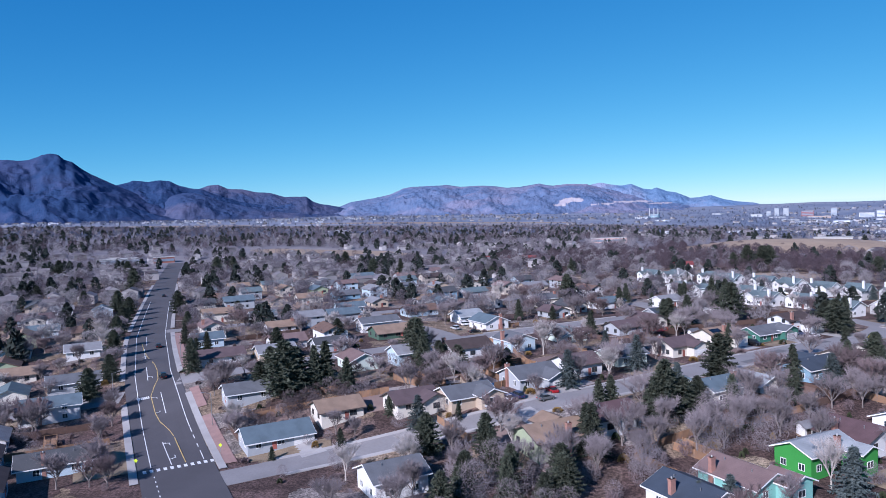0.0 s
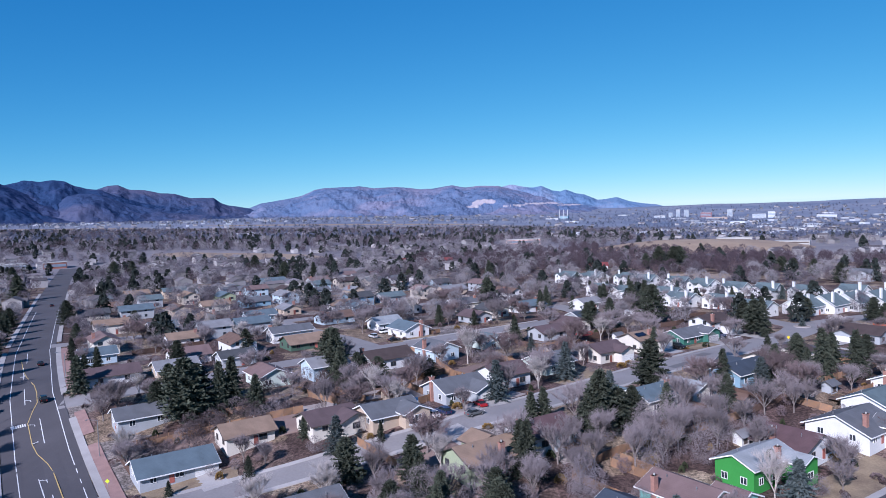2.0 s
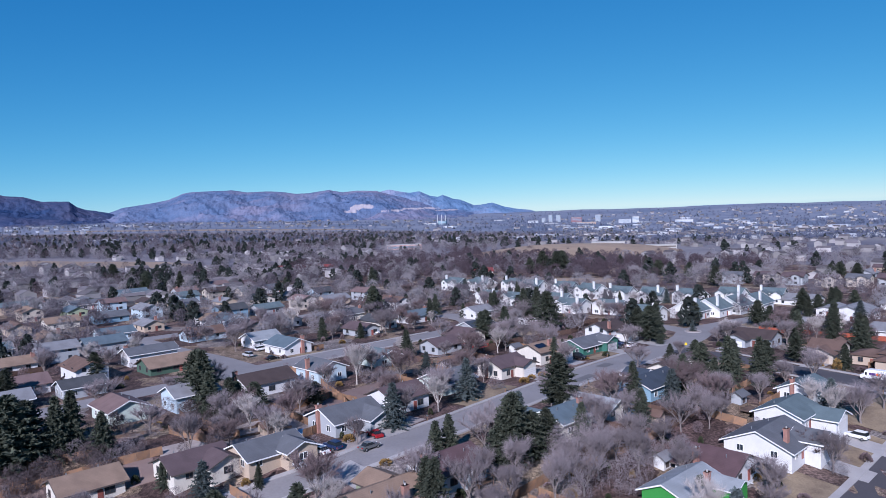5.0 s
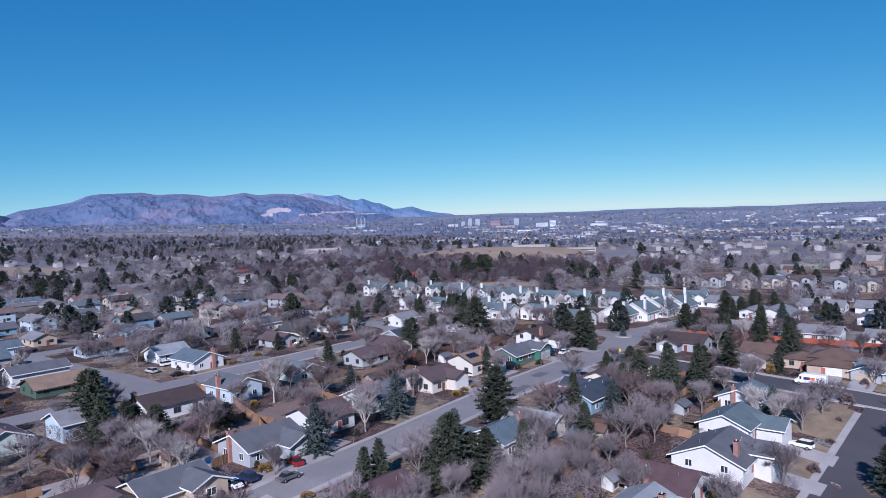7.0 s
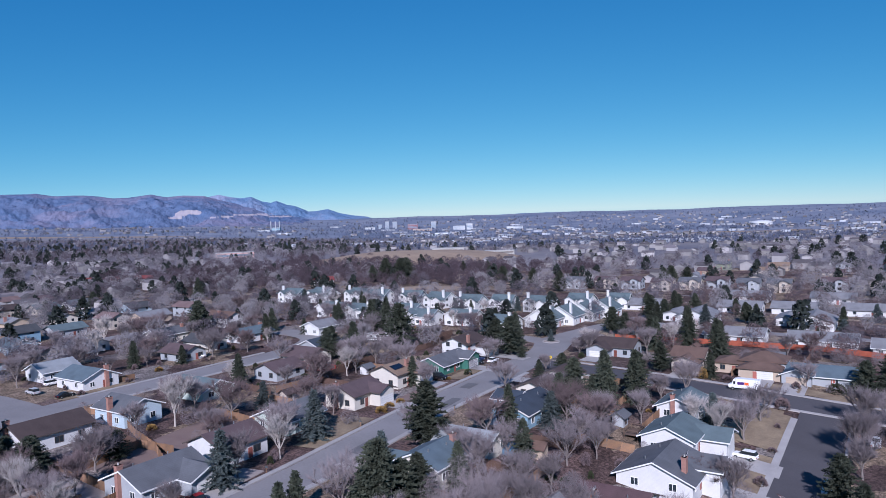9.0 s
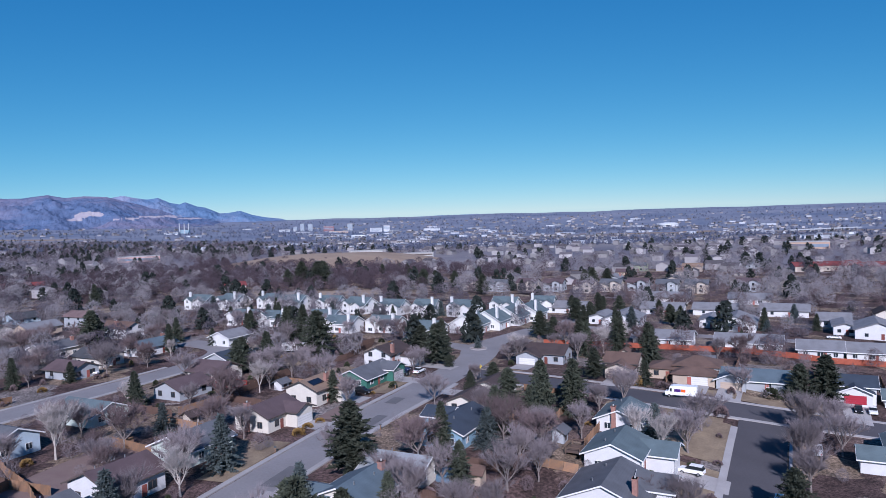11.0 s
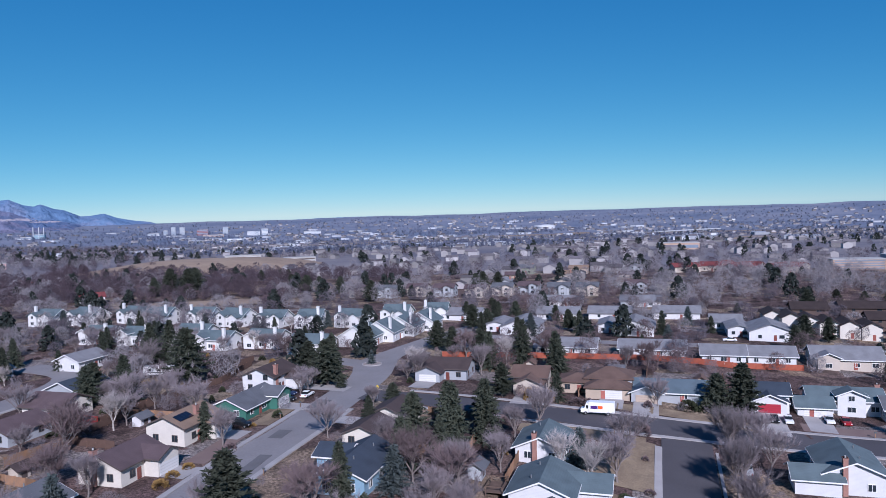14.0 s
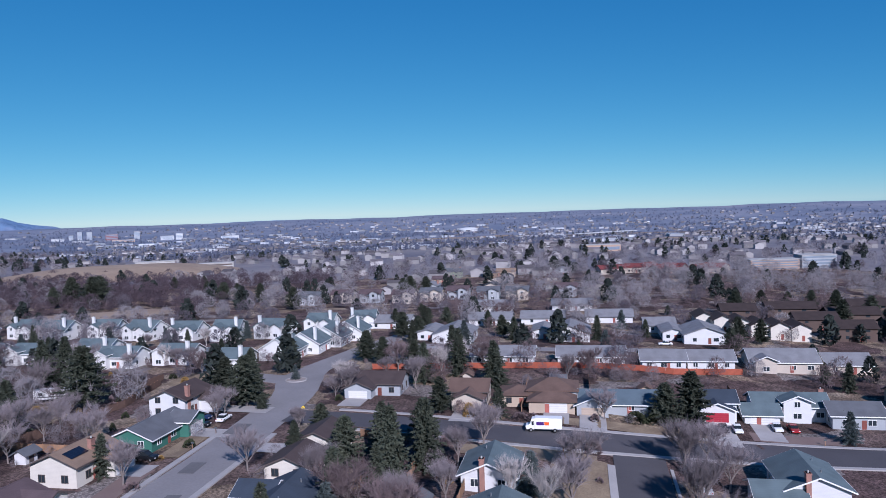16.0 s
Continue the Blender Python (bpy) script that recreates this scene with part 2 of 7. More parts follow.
# ---- ground ----
def ground_material():
    """Dry winter yards: plots of dark mulch, brown soil, tan grass and gravel with ragged edges, all strewn with litter."""
    m = bpy.data.materials.new("winter_ground")
    m.use_nodes = True
    n, l = m.node_tree.nodes, m.node_tree.links
    bsdf = n["Principled BSDF"]
    tc = n.new("ShaderNodeTexCoord")
    warp = n.new("ShaderNodeTexNoise")
    warp.inputs["Scale"].default_value, warp.inputs["Detail"].default_value = 0.12, 4
    l.new(tc.outputs["Object"], warp.inputs["Vector"])
    push = n.new("ShaderNodeVectorMath")
    push.operation = "MULTIPLY_ADD"
    push.inputs[1].default_value = (16, 16, 0)
    l.new(warp.outputs["Color"], push.inputs[0])
    l.new(tc.outputs["Object"], push.inputs[2])
    plots = n.new("ShaderNodeTexVoronoi")
    plots.inputs["Scale"].default_value = 0.085
    l.new(push.outputs[0], plots.inputs["Vector"])
    pick = n.new("ShaderNodeSeparateColor")
    l.new(plots.outputs["Color"], pick.inputs[0])
    ramp = n.new("ShaderNodeValToRGB")
    ramp.color_ramp.interpolation = "CONSTANT"
    tones = ((0.0, (0.10, 0.066, 0.06)), (0.26, (0.165, 0.115, 0.10)), (0.46, (0.25, 0.185, 0.135)), (0.62, (0.13, 0.085, 0.078)), (0.78, (0.30, 0.235, 0.175)), (0.90, (0.25, 0.215, 0.20)))
    ramp.color_ramp.elements[0].color = (*tones[0][1], 1)
    ramp.color_ramp.elements[1].position, ramp.color_ramp.elements[1].color = tones[-1][0], (*tones[-1][1], 1)
    for at, c in tones[1:-1]:
        ramp.color_ramp.elements.new(at).color = (*c, 1)
    l.new(pick.outputs[0], ramp.inputs["Fac"])
    shade = None
    for scale, low, high in ((0.22, 0.62, 1.25), (1.7, 0.45, 1.35), (7.0, 0.6, 1.3)):
        t = n.new("ShaderNodeTexNoise")
        t.inputs["Scale"].default_value, t.inputs["Detail"].default_value = scale, 4
        l.new(tc.outputs["Object"], t.inputs["Vector"])
        r = n.new("ShaderNodeMapRange")
        r.inputs["From Min"].default_value, r.inputs["From Max"].default_value = 0.36, 0.64
        r.inputs["To Min"].default_value, r.inputs["To Max"].default_value = low, high
        l.new(t.outputs["Fac"], r.inputs["Value"])
        if shade is None:
            shade = r.outputs["Result"]
        else:
            k = n.new("ShaderNodeMath")
            k.operation = "MULTIPLY"
            l.new(shade, k.inputs[0])
            l.new(r.outputs["Result"], k.inputs[1])
            shade = k.outputs[0]
    mul = n.new("ShaderNodeMix")
    mul.data_type, mul.blend_type = "RGBA", "MULTIPLY"
    mul.inputs["Factor"].default_value = 1
    l.new(ramp.outputs["Color"], mul.inputs["A"])
    l.new(shade, mul.inputs["B"])
    l.new(mul.outputs["Result"], bsdf.inputs["Base Color"])
    bsdf.inputs["Roughness"].default_value = 0.95
    bsdf.inputs["Specular IOR Level"].default_value = 0.2
    bump = n.new("ShaderNodeBump")
    bump.inputs["Strength"].default_value, bump.inputs["Distance"].default_value = 0.7, 0.12
    l.new(shade, bump.inputs["Height"])
    l.new(bump.outputs["Normal"], bsdf.inputs["Normal"])
    return m


# Brush cover, with grey-violet distance haze mixed into its base colours.
PLAIN = mat("hazed_brush_plain", (0.125, 0.12, 0.15), 0.95, 0.3, 0.0045, 0.05, 0, second=(0.24, 0.215, 0.215))

# Farther out, more of the blue haze is put into the colour.
REMOTE = mat("hazed_remote_plain", (0.105, 0.135, 0.205), 0.95, 0.3, 0.003, 0.03, 0, second=(0.24, 0.245, 0.29))


def build_ground():
    rings = [0] + [10 * 1.0 * i for i in range(1, 60)] + [600 * 1.045 ** i for i in range(0, 47)]
    rings = [r for r in rings if r < 4700] + [4700]
    n = 160
    verts, faces = [], []
    for r in rings:
        for k in range(n):
            a = 2 * math.pi * k / n
            x, y = r * math.cos(a), r * math.sin(a)
            verts.append((x, y, float(gz(x, y)) - (0.08 if r < 650 else 0)))
    for i in range(len(rings) - 1):
        for k in range(n):
            a, b = i * n + k, i * n + (k + 1) % n
            faces.append((a, a + n, b + n, b))
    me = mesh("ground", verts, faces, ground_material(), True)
    # the outer rings take the two haze-tinted plain materials
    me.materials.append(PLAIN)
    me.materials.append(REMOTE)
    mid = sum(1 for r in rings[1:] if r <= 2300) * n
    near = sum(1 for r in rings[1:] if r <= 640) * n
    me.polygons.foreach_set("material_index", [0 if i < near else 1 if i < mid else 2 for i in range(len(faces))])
    return tagged(new("ground", me), "dry brown winter ground with worn grass", "ground", kind="structure")


build_ground()


def strip(name, rows, material, lift, label, category, closed_edge=True):
    """A band on the ground from rows of (u, v, half width), its edges lowered a little into the ground."""
    pts = [Vector((*uv(u, v), 0)) for u, v, w in rows]
    verts, faces = [], []
    for i, p in enumerate(pts):
        d = (pts[min(i + 1, len(pts) - 1)] - pts[max(i - 1, 0)]).normalized()
        side = Vector((d.y, -d.x, 0))
        w = rows[i][2]
        for s in (-1, -0.5, 0, 0.5, 1):
            q = p + side * w * s
            verts.append((q.x, q.y, float(gz(q.x, q.y)) + lift))
        for s in (-1, 1):
            q = p + side * (w * s)
            verts.append((q.x, q.y, float(gz(q.x, q.y)) - 0.3))
    for i in range(len(pts) - 1):
        a, b = 7 * i, 7 * (i + 1)
        faces += [(a + k, a + k + 1, b + k + 1, b + k) for k in range(4)] + [(a, b, b + 5, a + 5), (a + 4, a + 6, b + 6, b + 4)]
    return tagged(new(name, mesh(name, verts, faces, material)), label, category, kind="structure")


def course(points, step=6.0):
    """Rows every few metres along a line through (u, v, half width), rounded between them."""
    out = []
    n = len(points)
    for i in range(n - 1):
        p0, p1, p2, p3 = (np.array(points[min(max(j, 0), n - 1)], float) for j in (i - 1, i, i + 1, i + 2))
        k = max(2, int(np.hypot(*(p2 - p1)[:2]) / step))
        for s in range(k):
            t = s / k
            q = 0.5 * (2 * p1 + (p2 - p0) * t + (2 * p0 - 5 * p1 + 4 * p2 - p3) * t * t + (3 * p1 - p0 - 3 * p2 + p3) * t ** 3)
            out.append((q[0], q[1], p1[2] + (p2[2] - p1[2]) * t))
    return out + [tuple(map(float, points[-1]))]


MAIN = [(-2.2, -140, 7.9), (-2, 60, 7.9), (-1.8, 115, 7.9), (-0.6, 170, 7.9), (1.2, 225, 8), (6.5, 290, 8), (16, 370, 8), (26, 450, 8), (40, 560, 8), (56, 680, 8), (78, 820, 8)]


def shifted(points, off, half):
    return [(u + off, v, half) for u, v, w in points]


strip("road", course(MAIN), ASPHALT, 0.05, "grey asphalt main road with turn lane", "road")
ROADS = {
    "diag": ([(6, 119, 4.6), (60, 121, 4.6), (95, 121.5, 4.6), (118, 119.7, 4.6), (165, 118, 5), (190, 116.5, 5.2), (225, 118, 5.4), (243, 123, 6.6), (256, 124, 5), (275, 121, 4.4), (300, 116, 4), (330, 110, 4)], STREET),
    "truck": ([(210, 112, 5.2), (210, 80, 5.2), (210, 20, 5.4), (211, -60, 5.4), (212, -160, 5.4)], ASPHALT),
    "right": ([(206, 35, 5), (120, 35, 5), (20, 36, 5)], ASPHALT),
    "north": ([(8, 211, 4.5), (50, 207, 4.5), (93, 201, 5), (140, 200, 5), (190, 200, 5), (215, 210, 5), (222, 235, 5)], STREET),
    "cross": ([(104, 198, 6), (105, 225, 6), (104, 260, 5), (104, 330, 5)], STREET),
    "west": ([(-9, 203, 4.2), (-60, 203, 4.2), (-200, 203, 4.2)], STREET),
    "west_near": ([(-9, 112, 4.5), (-60, 112, 4.5), (-200, 112, 4.5)], STREET),
    "north_far": ([(14, 300, 4.5), (120, 290, 4.5), (230, 290, 4.5)], STREET),
    "loop": ([(243, 126, 5), (247, 138, 4), (249, 144, 4)], STREET),
    "court": ([(298, 116, 3.5), (298, 60, 3.5), (306, 20, 3.5), (308, -20, 3.5)], STREET),
}
for i, (key, (rows, m)) in enumerate(ROADS.items()):
    strip("road", course(rows), m, 0.03 + 0.004 * i, "pale grey residential asphalt street" if m is STREET else "grey residential asphalt street", "road")
# kerbs and walks, a real step above the road
for off, half, m, lab in ((-9.0, 0.85, CONCRETE, "pale concrete pavement beside the main road"), (9.0, 0.85, CONCRETE, "pale concrete pavement beside the main road")):
    pts = [p for p in shifted(MAIN, off, half)]
    for a, b in ((-140, 106), (124, 198), (218, 295), (306, 560)):
        seg = [p for p in course(pts, 5) if a <= p[1] <= b]
        if len(seg) > 2:
            strip("pavement", seg, m, 0.17, lab, "pavement")
for a, b in ((126, 172), (178, 200), (222, 290)):
    strip("pavement", [p for p in course(shifted(MAIN, 11.2, 1.3), 4) if a <= p[1] <= b], PAVER, 0.15, "reddish paver strip behind the kerb", "pavement")
for side in (-1, 1):
    seg = [(u, float(np.interp(u, [6, 60, 95, 118, 165, 190], [119, 121, 121.5, 119.7, 118, 116.5])) + side * (5.3 + 0.6 * float(ease(150, 200, u))), 0.6) for u in range(18, 200, 6)]
    strip("pavement", seg, CONCRETE, 0.15, "pale concrete kerb and walk", "pavement")
for side in (-1, 1):
    strip("pavement", [(210 + side * 6.0, v, 0.6) for v in range(-150, (104 if side < 0 else 106), 6) if side > 0 or not 28 < v < 42], CONCRETE, 0.15, "pale concrete kerb and walk", "pavement")
    strip("pavement", [(u, 35 + side * 5.7, 0.7 if side > 0 else 0.3) for u in range(24, 204, 6)], CONCRETE, 0.15, "pale concrete kerb and walk", "pavement")
    strip("pavement", [(u, 200 + side * 5.8, 0.6) for u in range(120, 190, 6)], CONCRETE, 0.15, "pale concrete kerb and walk", "pavement")


def patch(name, u0, u1, v0, v1, material, lift, label, category, n=4):
    return strip(name, [(u0 + (u1 - u0) * i / n, (v0 + v1) / 2, abs(v1 - v0) / 2) for i in range(n + 1)], material, lift, label, category)


# ---- houses ----
def gable_pair(L, D, z0, ze, zr, over=0.7, thick=0.2):
    """The walls and the two roof slabs of a gabled block with its ridge along x."""
    walls = Solid().prism([(-D / 2, z0), (D / 2, z0), (D / 2, ze), (0, zr), (-D / 2, ze)], "x", -L / 2, L / 2)
    k = (zr - ze) / (D / 2)
    slabs = []
    for s in (-1, 1):
        e = D / 2 + over
        o = [(0, zr + 0.02), (s * e, zr - k * e + 0.02), (s * e, zr - k * e + thick), (0, zr + thick + 0.02)]
        slabs.append(Solid().prism(o, "x", -L / 2 - over, L / 2 + over))
    return walls, slabs


def hip_block(L, D, z0, ze, zr, over=0.55, thick=0.2):
    """Walls and the four slopes of a hipped block with its ridge along x."""
    walls = Solid().box(-L / 2, L / 2, -D / 2, D / 2, z0, ze)
    k = (zr - ze) / (D / 2)
    a, b, r, zl = L / 2 + over, D / 2 + over, max(0.1, (L - D) / 2), ze - k * over
    faces = (((-a, -b), (a, -b), (r, 0), (-r, 0)), ((a, b), (-a, b), (-r, 0), (r, 0)), ((a, -b), (a, b), (r, 0)), ((-a, b), (-a, -b), (-r, 0)))
    slabs = []
    for f in faces:
        top = [(x, y, (zr if y == 0 else zl) + thick) for x, y in f]
        low = [(x, y, z - thick) for x, y, z in top]
        n = len(f)
        slabs.append(Solid().add(top + low, [tuple(range(n)), tuple(range(2 * n - 1, n - 1, -1))] + [(i, n + i, n + (i + 1) % n, (i + 1) % n) for i in range(n)]))
    return walls, slabs


def boards(parent, L, D, ze, zr, trim, at, over=0.7, word=""):
    """Boards along the two eaves and up each gable slope, each a part."""
    k = (zr - ze) / (D / 2)
    e = D / 2 + over
    for t in (-1, 1):
        y = t * e
        part(word + "eaves_board", Solid().box(-L / 2 - over - 0.02, L / 2 + over + 0.02, min(y, y + t * 0.05), max(y, y + t * 0.05), zr - k * e - 0.06, zr - k * e + 0.19), trim, parent, at=at)
        for x in (-L / 2 - over - 0.05, L / 2 + over):
            part(word + "gable_board", Solid().prism([(0, zr - 0.06), (t * e, zr - k * e - 0.06), (t * e, zr - k * e + 0.19), (0, zr + 0.2)], "x", x, x + 0.05), trim, parent, at=at)


WINDOW_MESHES = {}


def window(parent, x, y, z, w, h, rz, dark=False, plain=False):
    """A window with frame and pane that stands proud of the wall; rz turns its outer side from -y."""
    key = (w, h, dark)
    if key not in WINDOW_MESHES:
        fr = Solid()
        for x0, x1, z0, z1 in ((-w / 2 - .07, -w / 2, -h / 2 - .1, h / 2 + .1), (w / 2, w / 2 + .07, -h / 2 - .1, h / 2 + .1), (-w / 2, w / 2, -h / 2 - .1, -h / 2), (-w / 2, w / 2, h / 2, h / 2 + .1), (-.04, .04, -h / 2, h / 2)):
            fr.box(x0, x1, -.09, 0.05, z0, z1)
        WINDOW_MESHES[key] = (fr.data("window", TRIM_DARK if dark else TRIM), Solid().box(-w / 2, w / 2, -.04, 0.04, -h / 2, h / 2).data("pane", GLASS))
    f, p = WINDOW_MESHES[key]
    if plain:
        part("window", p, None, parent, at=pose(x, y, z, 0, 0, rz))
        return
    ob = part("window", f, None, parent, at=pose(x, y, z, 0, 0, rz))
    part("pane", p, None, ob)


FACE = {"-v": 39.0, "+v": 219.0, "-u": -51.0, "+u": 129.0}
FOOT = []  # what the houses cover, to keep trees off


def chimney(parent, x, y, z1, w=1.1, d=0.8, m=None, low=-0.5):
    c = part("chimney", Solid().box(x - w / 2, x + w / 2, y - d / 2, y + d / 2, low, z1).box(x - w / 2 - .08, x + w / 2 + .08, y - d / 2 - .08, y + d / 2 + .08, z1 - 0.25, z1), m or BRICK, parent, "brick chimney" if not m else "white plastered chimney")
    part("flue", Solid().tube((x, y, z1 - .02), (x, y, z1 + .35), .17, .15, 8), CEMENT, c)


WORDS = dict(charcoal="charcoal", bluegrey="blue-grey", tan="tan", slate="slate-grey", brown="brown", grey="grey", plum="plum-brown", rosebrown="rose-brown", palegrey="pale grey",
             tealgrey="teal-grey", charbrown="dark brown", maroon="maroon-brown", navy="dark blue-grey", red="red", darkbrown="very dark brown", pale_blue="pale blue", white="white",
             cream="cream", grey_wall="grey", tan_wall="tan", pale_green="pale green", dark_green="dark green", olive="olive green", blue="blue", green="deep green",
             bright_green="bright green", teal="light teal", stucco="white stucco", beige="beige")


def house(u, v, face, L, D, h, roof, wall, label="", ridge="x", stack=None, garage=None, solar=False, wing=None, trim=TRIM, name="house", pitch=0.42, windows=True, group="", drive=0, turn=0.0, gcolour=None, stack_mat=None, hip=False):
    """A gabled house. face: the side that its front looks to. ridge: along the front ('x') or pointing to it ('y'). stack: the chimney's
    place (along, across) in halves of the block. garage: its place along the front in halves. wing: (place, width, reach, height) of a gabled wing to the front."""
    x, y = uv(u, v)
    L, D, h = L * 0.95, D * 0.95, h * 0.93
    z = float(min(gz(x + a, y + b) for a in (-6, 0, 6) for b in (-6, 0, 6)))
    zt = float(gz(x, y)) - z
    label = label or "%s house with %s siding and a %s shingle roof" % ("two-storey" if h > 6.2 else "one-storey", WORDS.get(wall, wall), WORDS.get(roof, roof))
    ob = thing(name, label, "house", group)
    ob.matrix_basis = pose(x, y, z, 0, 0, FACE[face] + turn)
    wings = [] if not wing else wing if isinstance(wing, list) else [wing]
    dark_trim = roof in ('charbrown', 'brown', 'maroon', 'plum', 'tan') and trim is TRIM and stack_mat is None
    trim = TRIM_DARK if dark_trim else trim
    W, Dp = (L, D) if ridge == "x" else (D, L)
    FOOT.append((x, y, max(L, D) / 2 + 1.0))
    zr, ze = zt + h, zt + h - pitch * D / 2
    turn_m = pose(0, 0, 0, 0, 0, 0 if ridge == "x" else 90)
    walls, slabs = gable_pair(L, D, -1.5, ze, zr)
    if hip:
        walls, slabs = hip_block(L, D, -1.5, ze, zr)
    part("wall", walls, WALL[wall], ob, at=turn_m)
    for s in slabs:
        part("roof_slope", s, ROOF[roof], ob, at=turn_m)
    if windows == True and not hip:
        boards(ob, L, D, ze, zr, trim, turn_m)
    for i in range(2 if windows == True and math.hypot(x, y) < 190 else 0):
        vx, vy = (0.5 - i) * L * 0.5, D * (0.13 + 0.05 * i)
        part("vent_pipe", Solid().tube((vx, vy, zr - pitch * vy), (vx, vy, zr - pitch * vy + 0.75), 0.11, 0.11, 6), METAL, ob, at=turn_m)
    if stack:
        cx, cy = stack[0] * W / 2, stack[1] * Dp / 2
        chimney(ob, cx, cy, zr + (0.9 if stack_mat is None else 1.7), m=stack_mat)
    if windows:
        tall = ze - zt > 4.2
        seen = ob.matrix_basis.to_3x3().inverted() @ (Vector((5, 15, 0)) - Vector((x, y, 0))).normalized()
        levels = [zt + 1.5] + ([zt + 4.1] if tall else [])
        for zc in levels:
            for s, rz in ((-1, 0), (1, 180)):
                if seen.y * s < -0.25:
                    continue
                n = max(2, int(W / 4)) if windows == True else 2
                for i in range(n):
                    px = -W / 2 + W * (i + 0.5) / n
                    if garage is not None and s < 0 and zc < zt + 2 and abs(px - garage * W / 2) < 4:
                        continue
                    if s < 0 and any(abs(px - w_[0] * W / 2) < w_[1] / 2 + 0.8 for w_ in wings):
                        continue
                    window(ob, px, s * Dp / 2, zc, 1.7 if i % 2 else 1.2, 1.2, rz, dark_trim, windows != True)
            for s, rz in ((-1, 270), (1, 90)):
                if seen.x * s < -0.25:
                    continue
                for k in (-0.25, 0.25):
                    window(ob, s * W / 2, k * Dp, zc, 1.2, 1.2, rz, dark_trim, windows != True)
    gm = gcolour or GARAGE_WHITE

    def garage_door(gx, gy):
        g = Solid().box(gx - 2.45, gx + 2.45, gy - 0.06, gy + 0.1, zt, zt + 2.15)
        part("garage_door", g, gm, ob)

    front = -Dp / 2
    for i, (wp, ww, reach, wh) in enumerate(wings):
        wx = wp * W / 2
        we = zt + wh - pitch * ww / 2
        wa, wb = gable_pair(reach + 2.5, ww, -1.5, we, zt + wh)
        m = pose(wx, front - reach / 2 + 1.25, 0, 0, 0, 90)
        part("wing_wall", wa, WALL[wall], ob, at=m)
        for s in wb:
            part("wing_roof", s, ROOF[roof], ob, at=m)
        if len(wings) == 1:
            boards(ob, reach + 2.5, ww, we, zt + wh, trim, m, word="wing_")
        if garage is not None and i == 0:
            garage_door(wx, front - reach)
        else:
            window(ob, wx, front - reach, zt + 1.5, 1.7, 1.2, 0, dark_trim)
            if wh > 6:
                window(ob, wx, front - reach, zt + 4.2, 1.2, 1.2, 0, dark_trim)
    if wings:
        wing = wings[0]
    if not wings and garage is not None:
        garage_door(garage * W / 2, front)
    dx = (0.1 if garage is None or garage < 0 else -0.1) * W
    part("front_door", Solid().box(dx - .5, dx + .5, front - 0.07, front + .1, zt, zt + 2.05).box(dx + .36, dx + .42, front - .12, front - .06, zt + 0.95, zt + 1.05), DOOR_PAINT, ob)
    if solar:
        k = pitch
        for i in range(4):
            s = Solid().box(-2.2 + i * 1.1, -1.2 + i * 1.1, -1.0, 1.0, 0, 0.08)
            part("solar_panel", s, SOLAR, ob, at=turn_m @ pose(solar * L / 4, -D / 4, zr - k * D / 4 + 0.36, math.degrees(math.atan(k)), 0, 0))
    if drive:
        if 60 < u < 180 and 80 < v < 150:
            drive = 5 if face == "-v" else 10
        gx = (wing[0] if wing else garage or 0) * W / 2
        m = ob.matrix_basis
        verts, faces = [], []
        y0 = front - (wing[2] if wing else 0)
        for i in range(6):
            for s in (-2.9, 2.9):
                q = m @ Vector((gx + s, y0 - drive * i / 5, 0))
                verts.append((q.x, q.y, float(gz(q.x, q.y)) + 0.07))
        faces = [(2 * i, 2 * i + 1, 2 * i + 3, 2 * i + 2) for i in range(5)]
        tagged(new("driveway", mesh("driveway", verts, faces, CONCRETE)), "pale concrete driveway before a house", "driveway", kind="structure")
    return ob


# ---- the houses on their streets ----
house(-25.2, 144.8, "+u", 15.6, 9.5, 5.0, "charcoal", "pale_blue", ridge="y", stack=(-0.9, 0.3))
house(-27.9, 193.2, "+u", 16.0, 9.5, 6.9, "bluegrey", "white", ridge="y", stack=(-0.9, 0.3))
house(-38.9, 244.8, "+u", 11.5, 9.5, 5.0, "tan", "cream", ridge="y")
house(-22.0, 223.2, "+u", 15.4, 9.5, 5.0, "slate", "grey_wall", ridge="y")
house(-34.1, 321.0, "+u", 12.6, 9.5, 5.5, "bluegrey", "pale_blue", ridge="y")
house(-19.1, 308.1, "+u", 13.4, 9.5, 5.0, "brown", "tan_wall", ridge="y")
house(-19.1, 266.8, "+u", 11.5, 9.5, 5.0, "grey", "white", ridge="y")
house(-8.8, 383.8, "-u", 11.5, 9.5, 5.5, "bluegrey", "pale_blue")
house(-28.6, 404.7, "+u", 11.5, 8.5, 5.0, "grey", "white", ridge="y")
house(21.8, 137.2, "-v", 16.2, 11, 4.9, "bluegrey", "grey_wall", garage=0.72, drive=8)
house(23.6, 177.2, "-u", 13.5, 9.5, 5.0, "slate", "grey_wall", ridge="y")
house(23.7, 223.6, "-u", 15.2, 9.5, 5.0, "plum", "white", ridge="y")
house(23.8, 252.1, "-u", 11.5, 9.5, 5.5, "bluegrey", "pale_blue", ridge="y")
house(41.6, 217.4, "-v", 12.8, 9.5, 5.0, "grey", "tan_wall")
house(55.4, 264.5, "+v", 11.6, 9.5, 5.0, "tan", "white", stack=(-0.9, 0.3))
house(56.8, 302.5, "-v", 11.5, 9.5, 5.0, "bluegrey", "white")
house(61.8, 187.8, "+v", 13.0, 9.5, 5.5, "rosebrown", "pale_green", ridge="y")
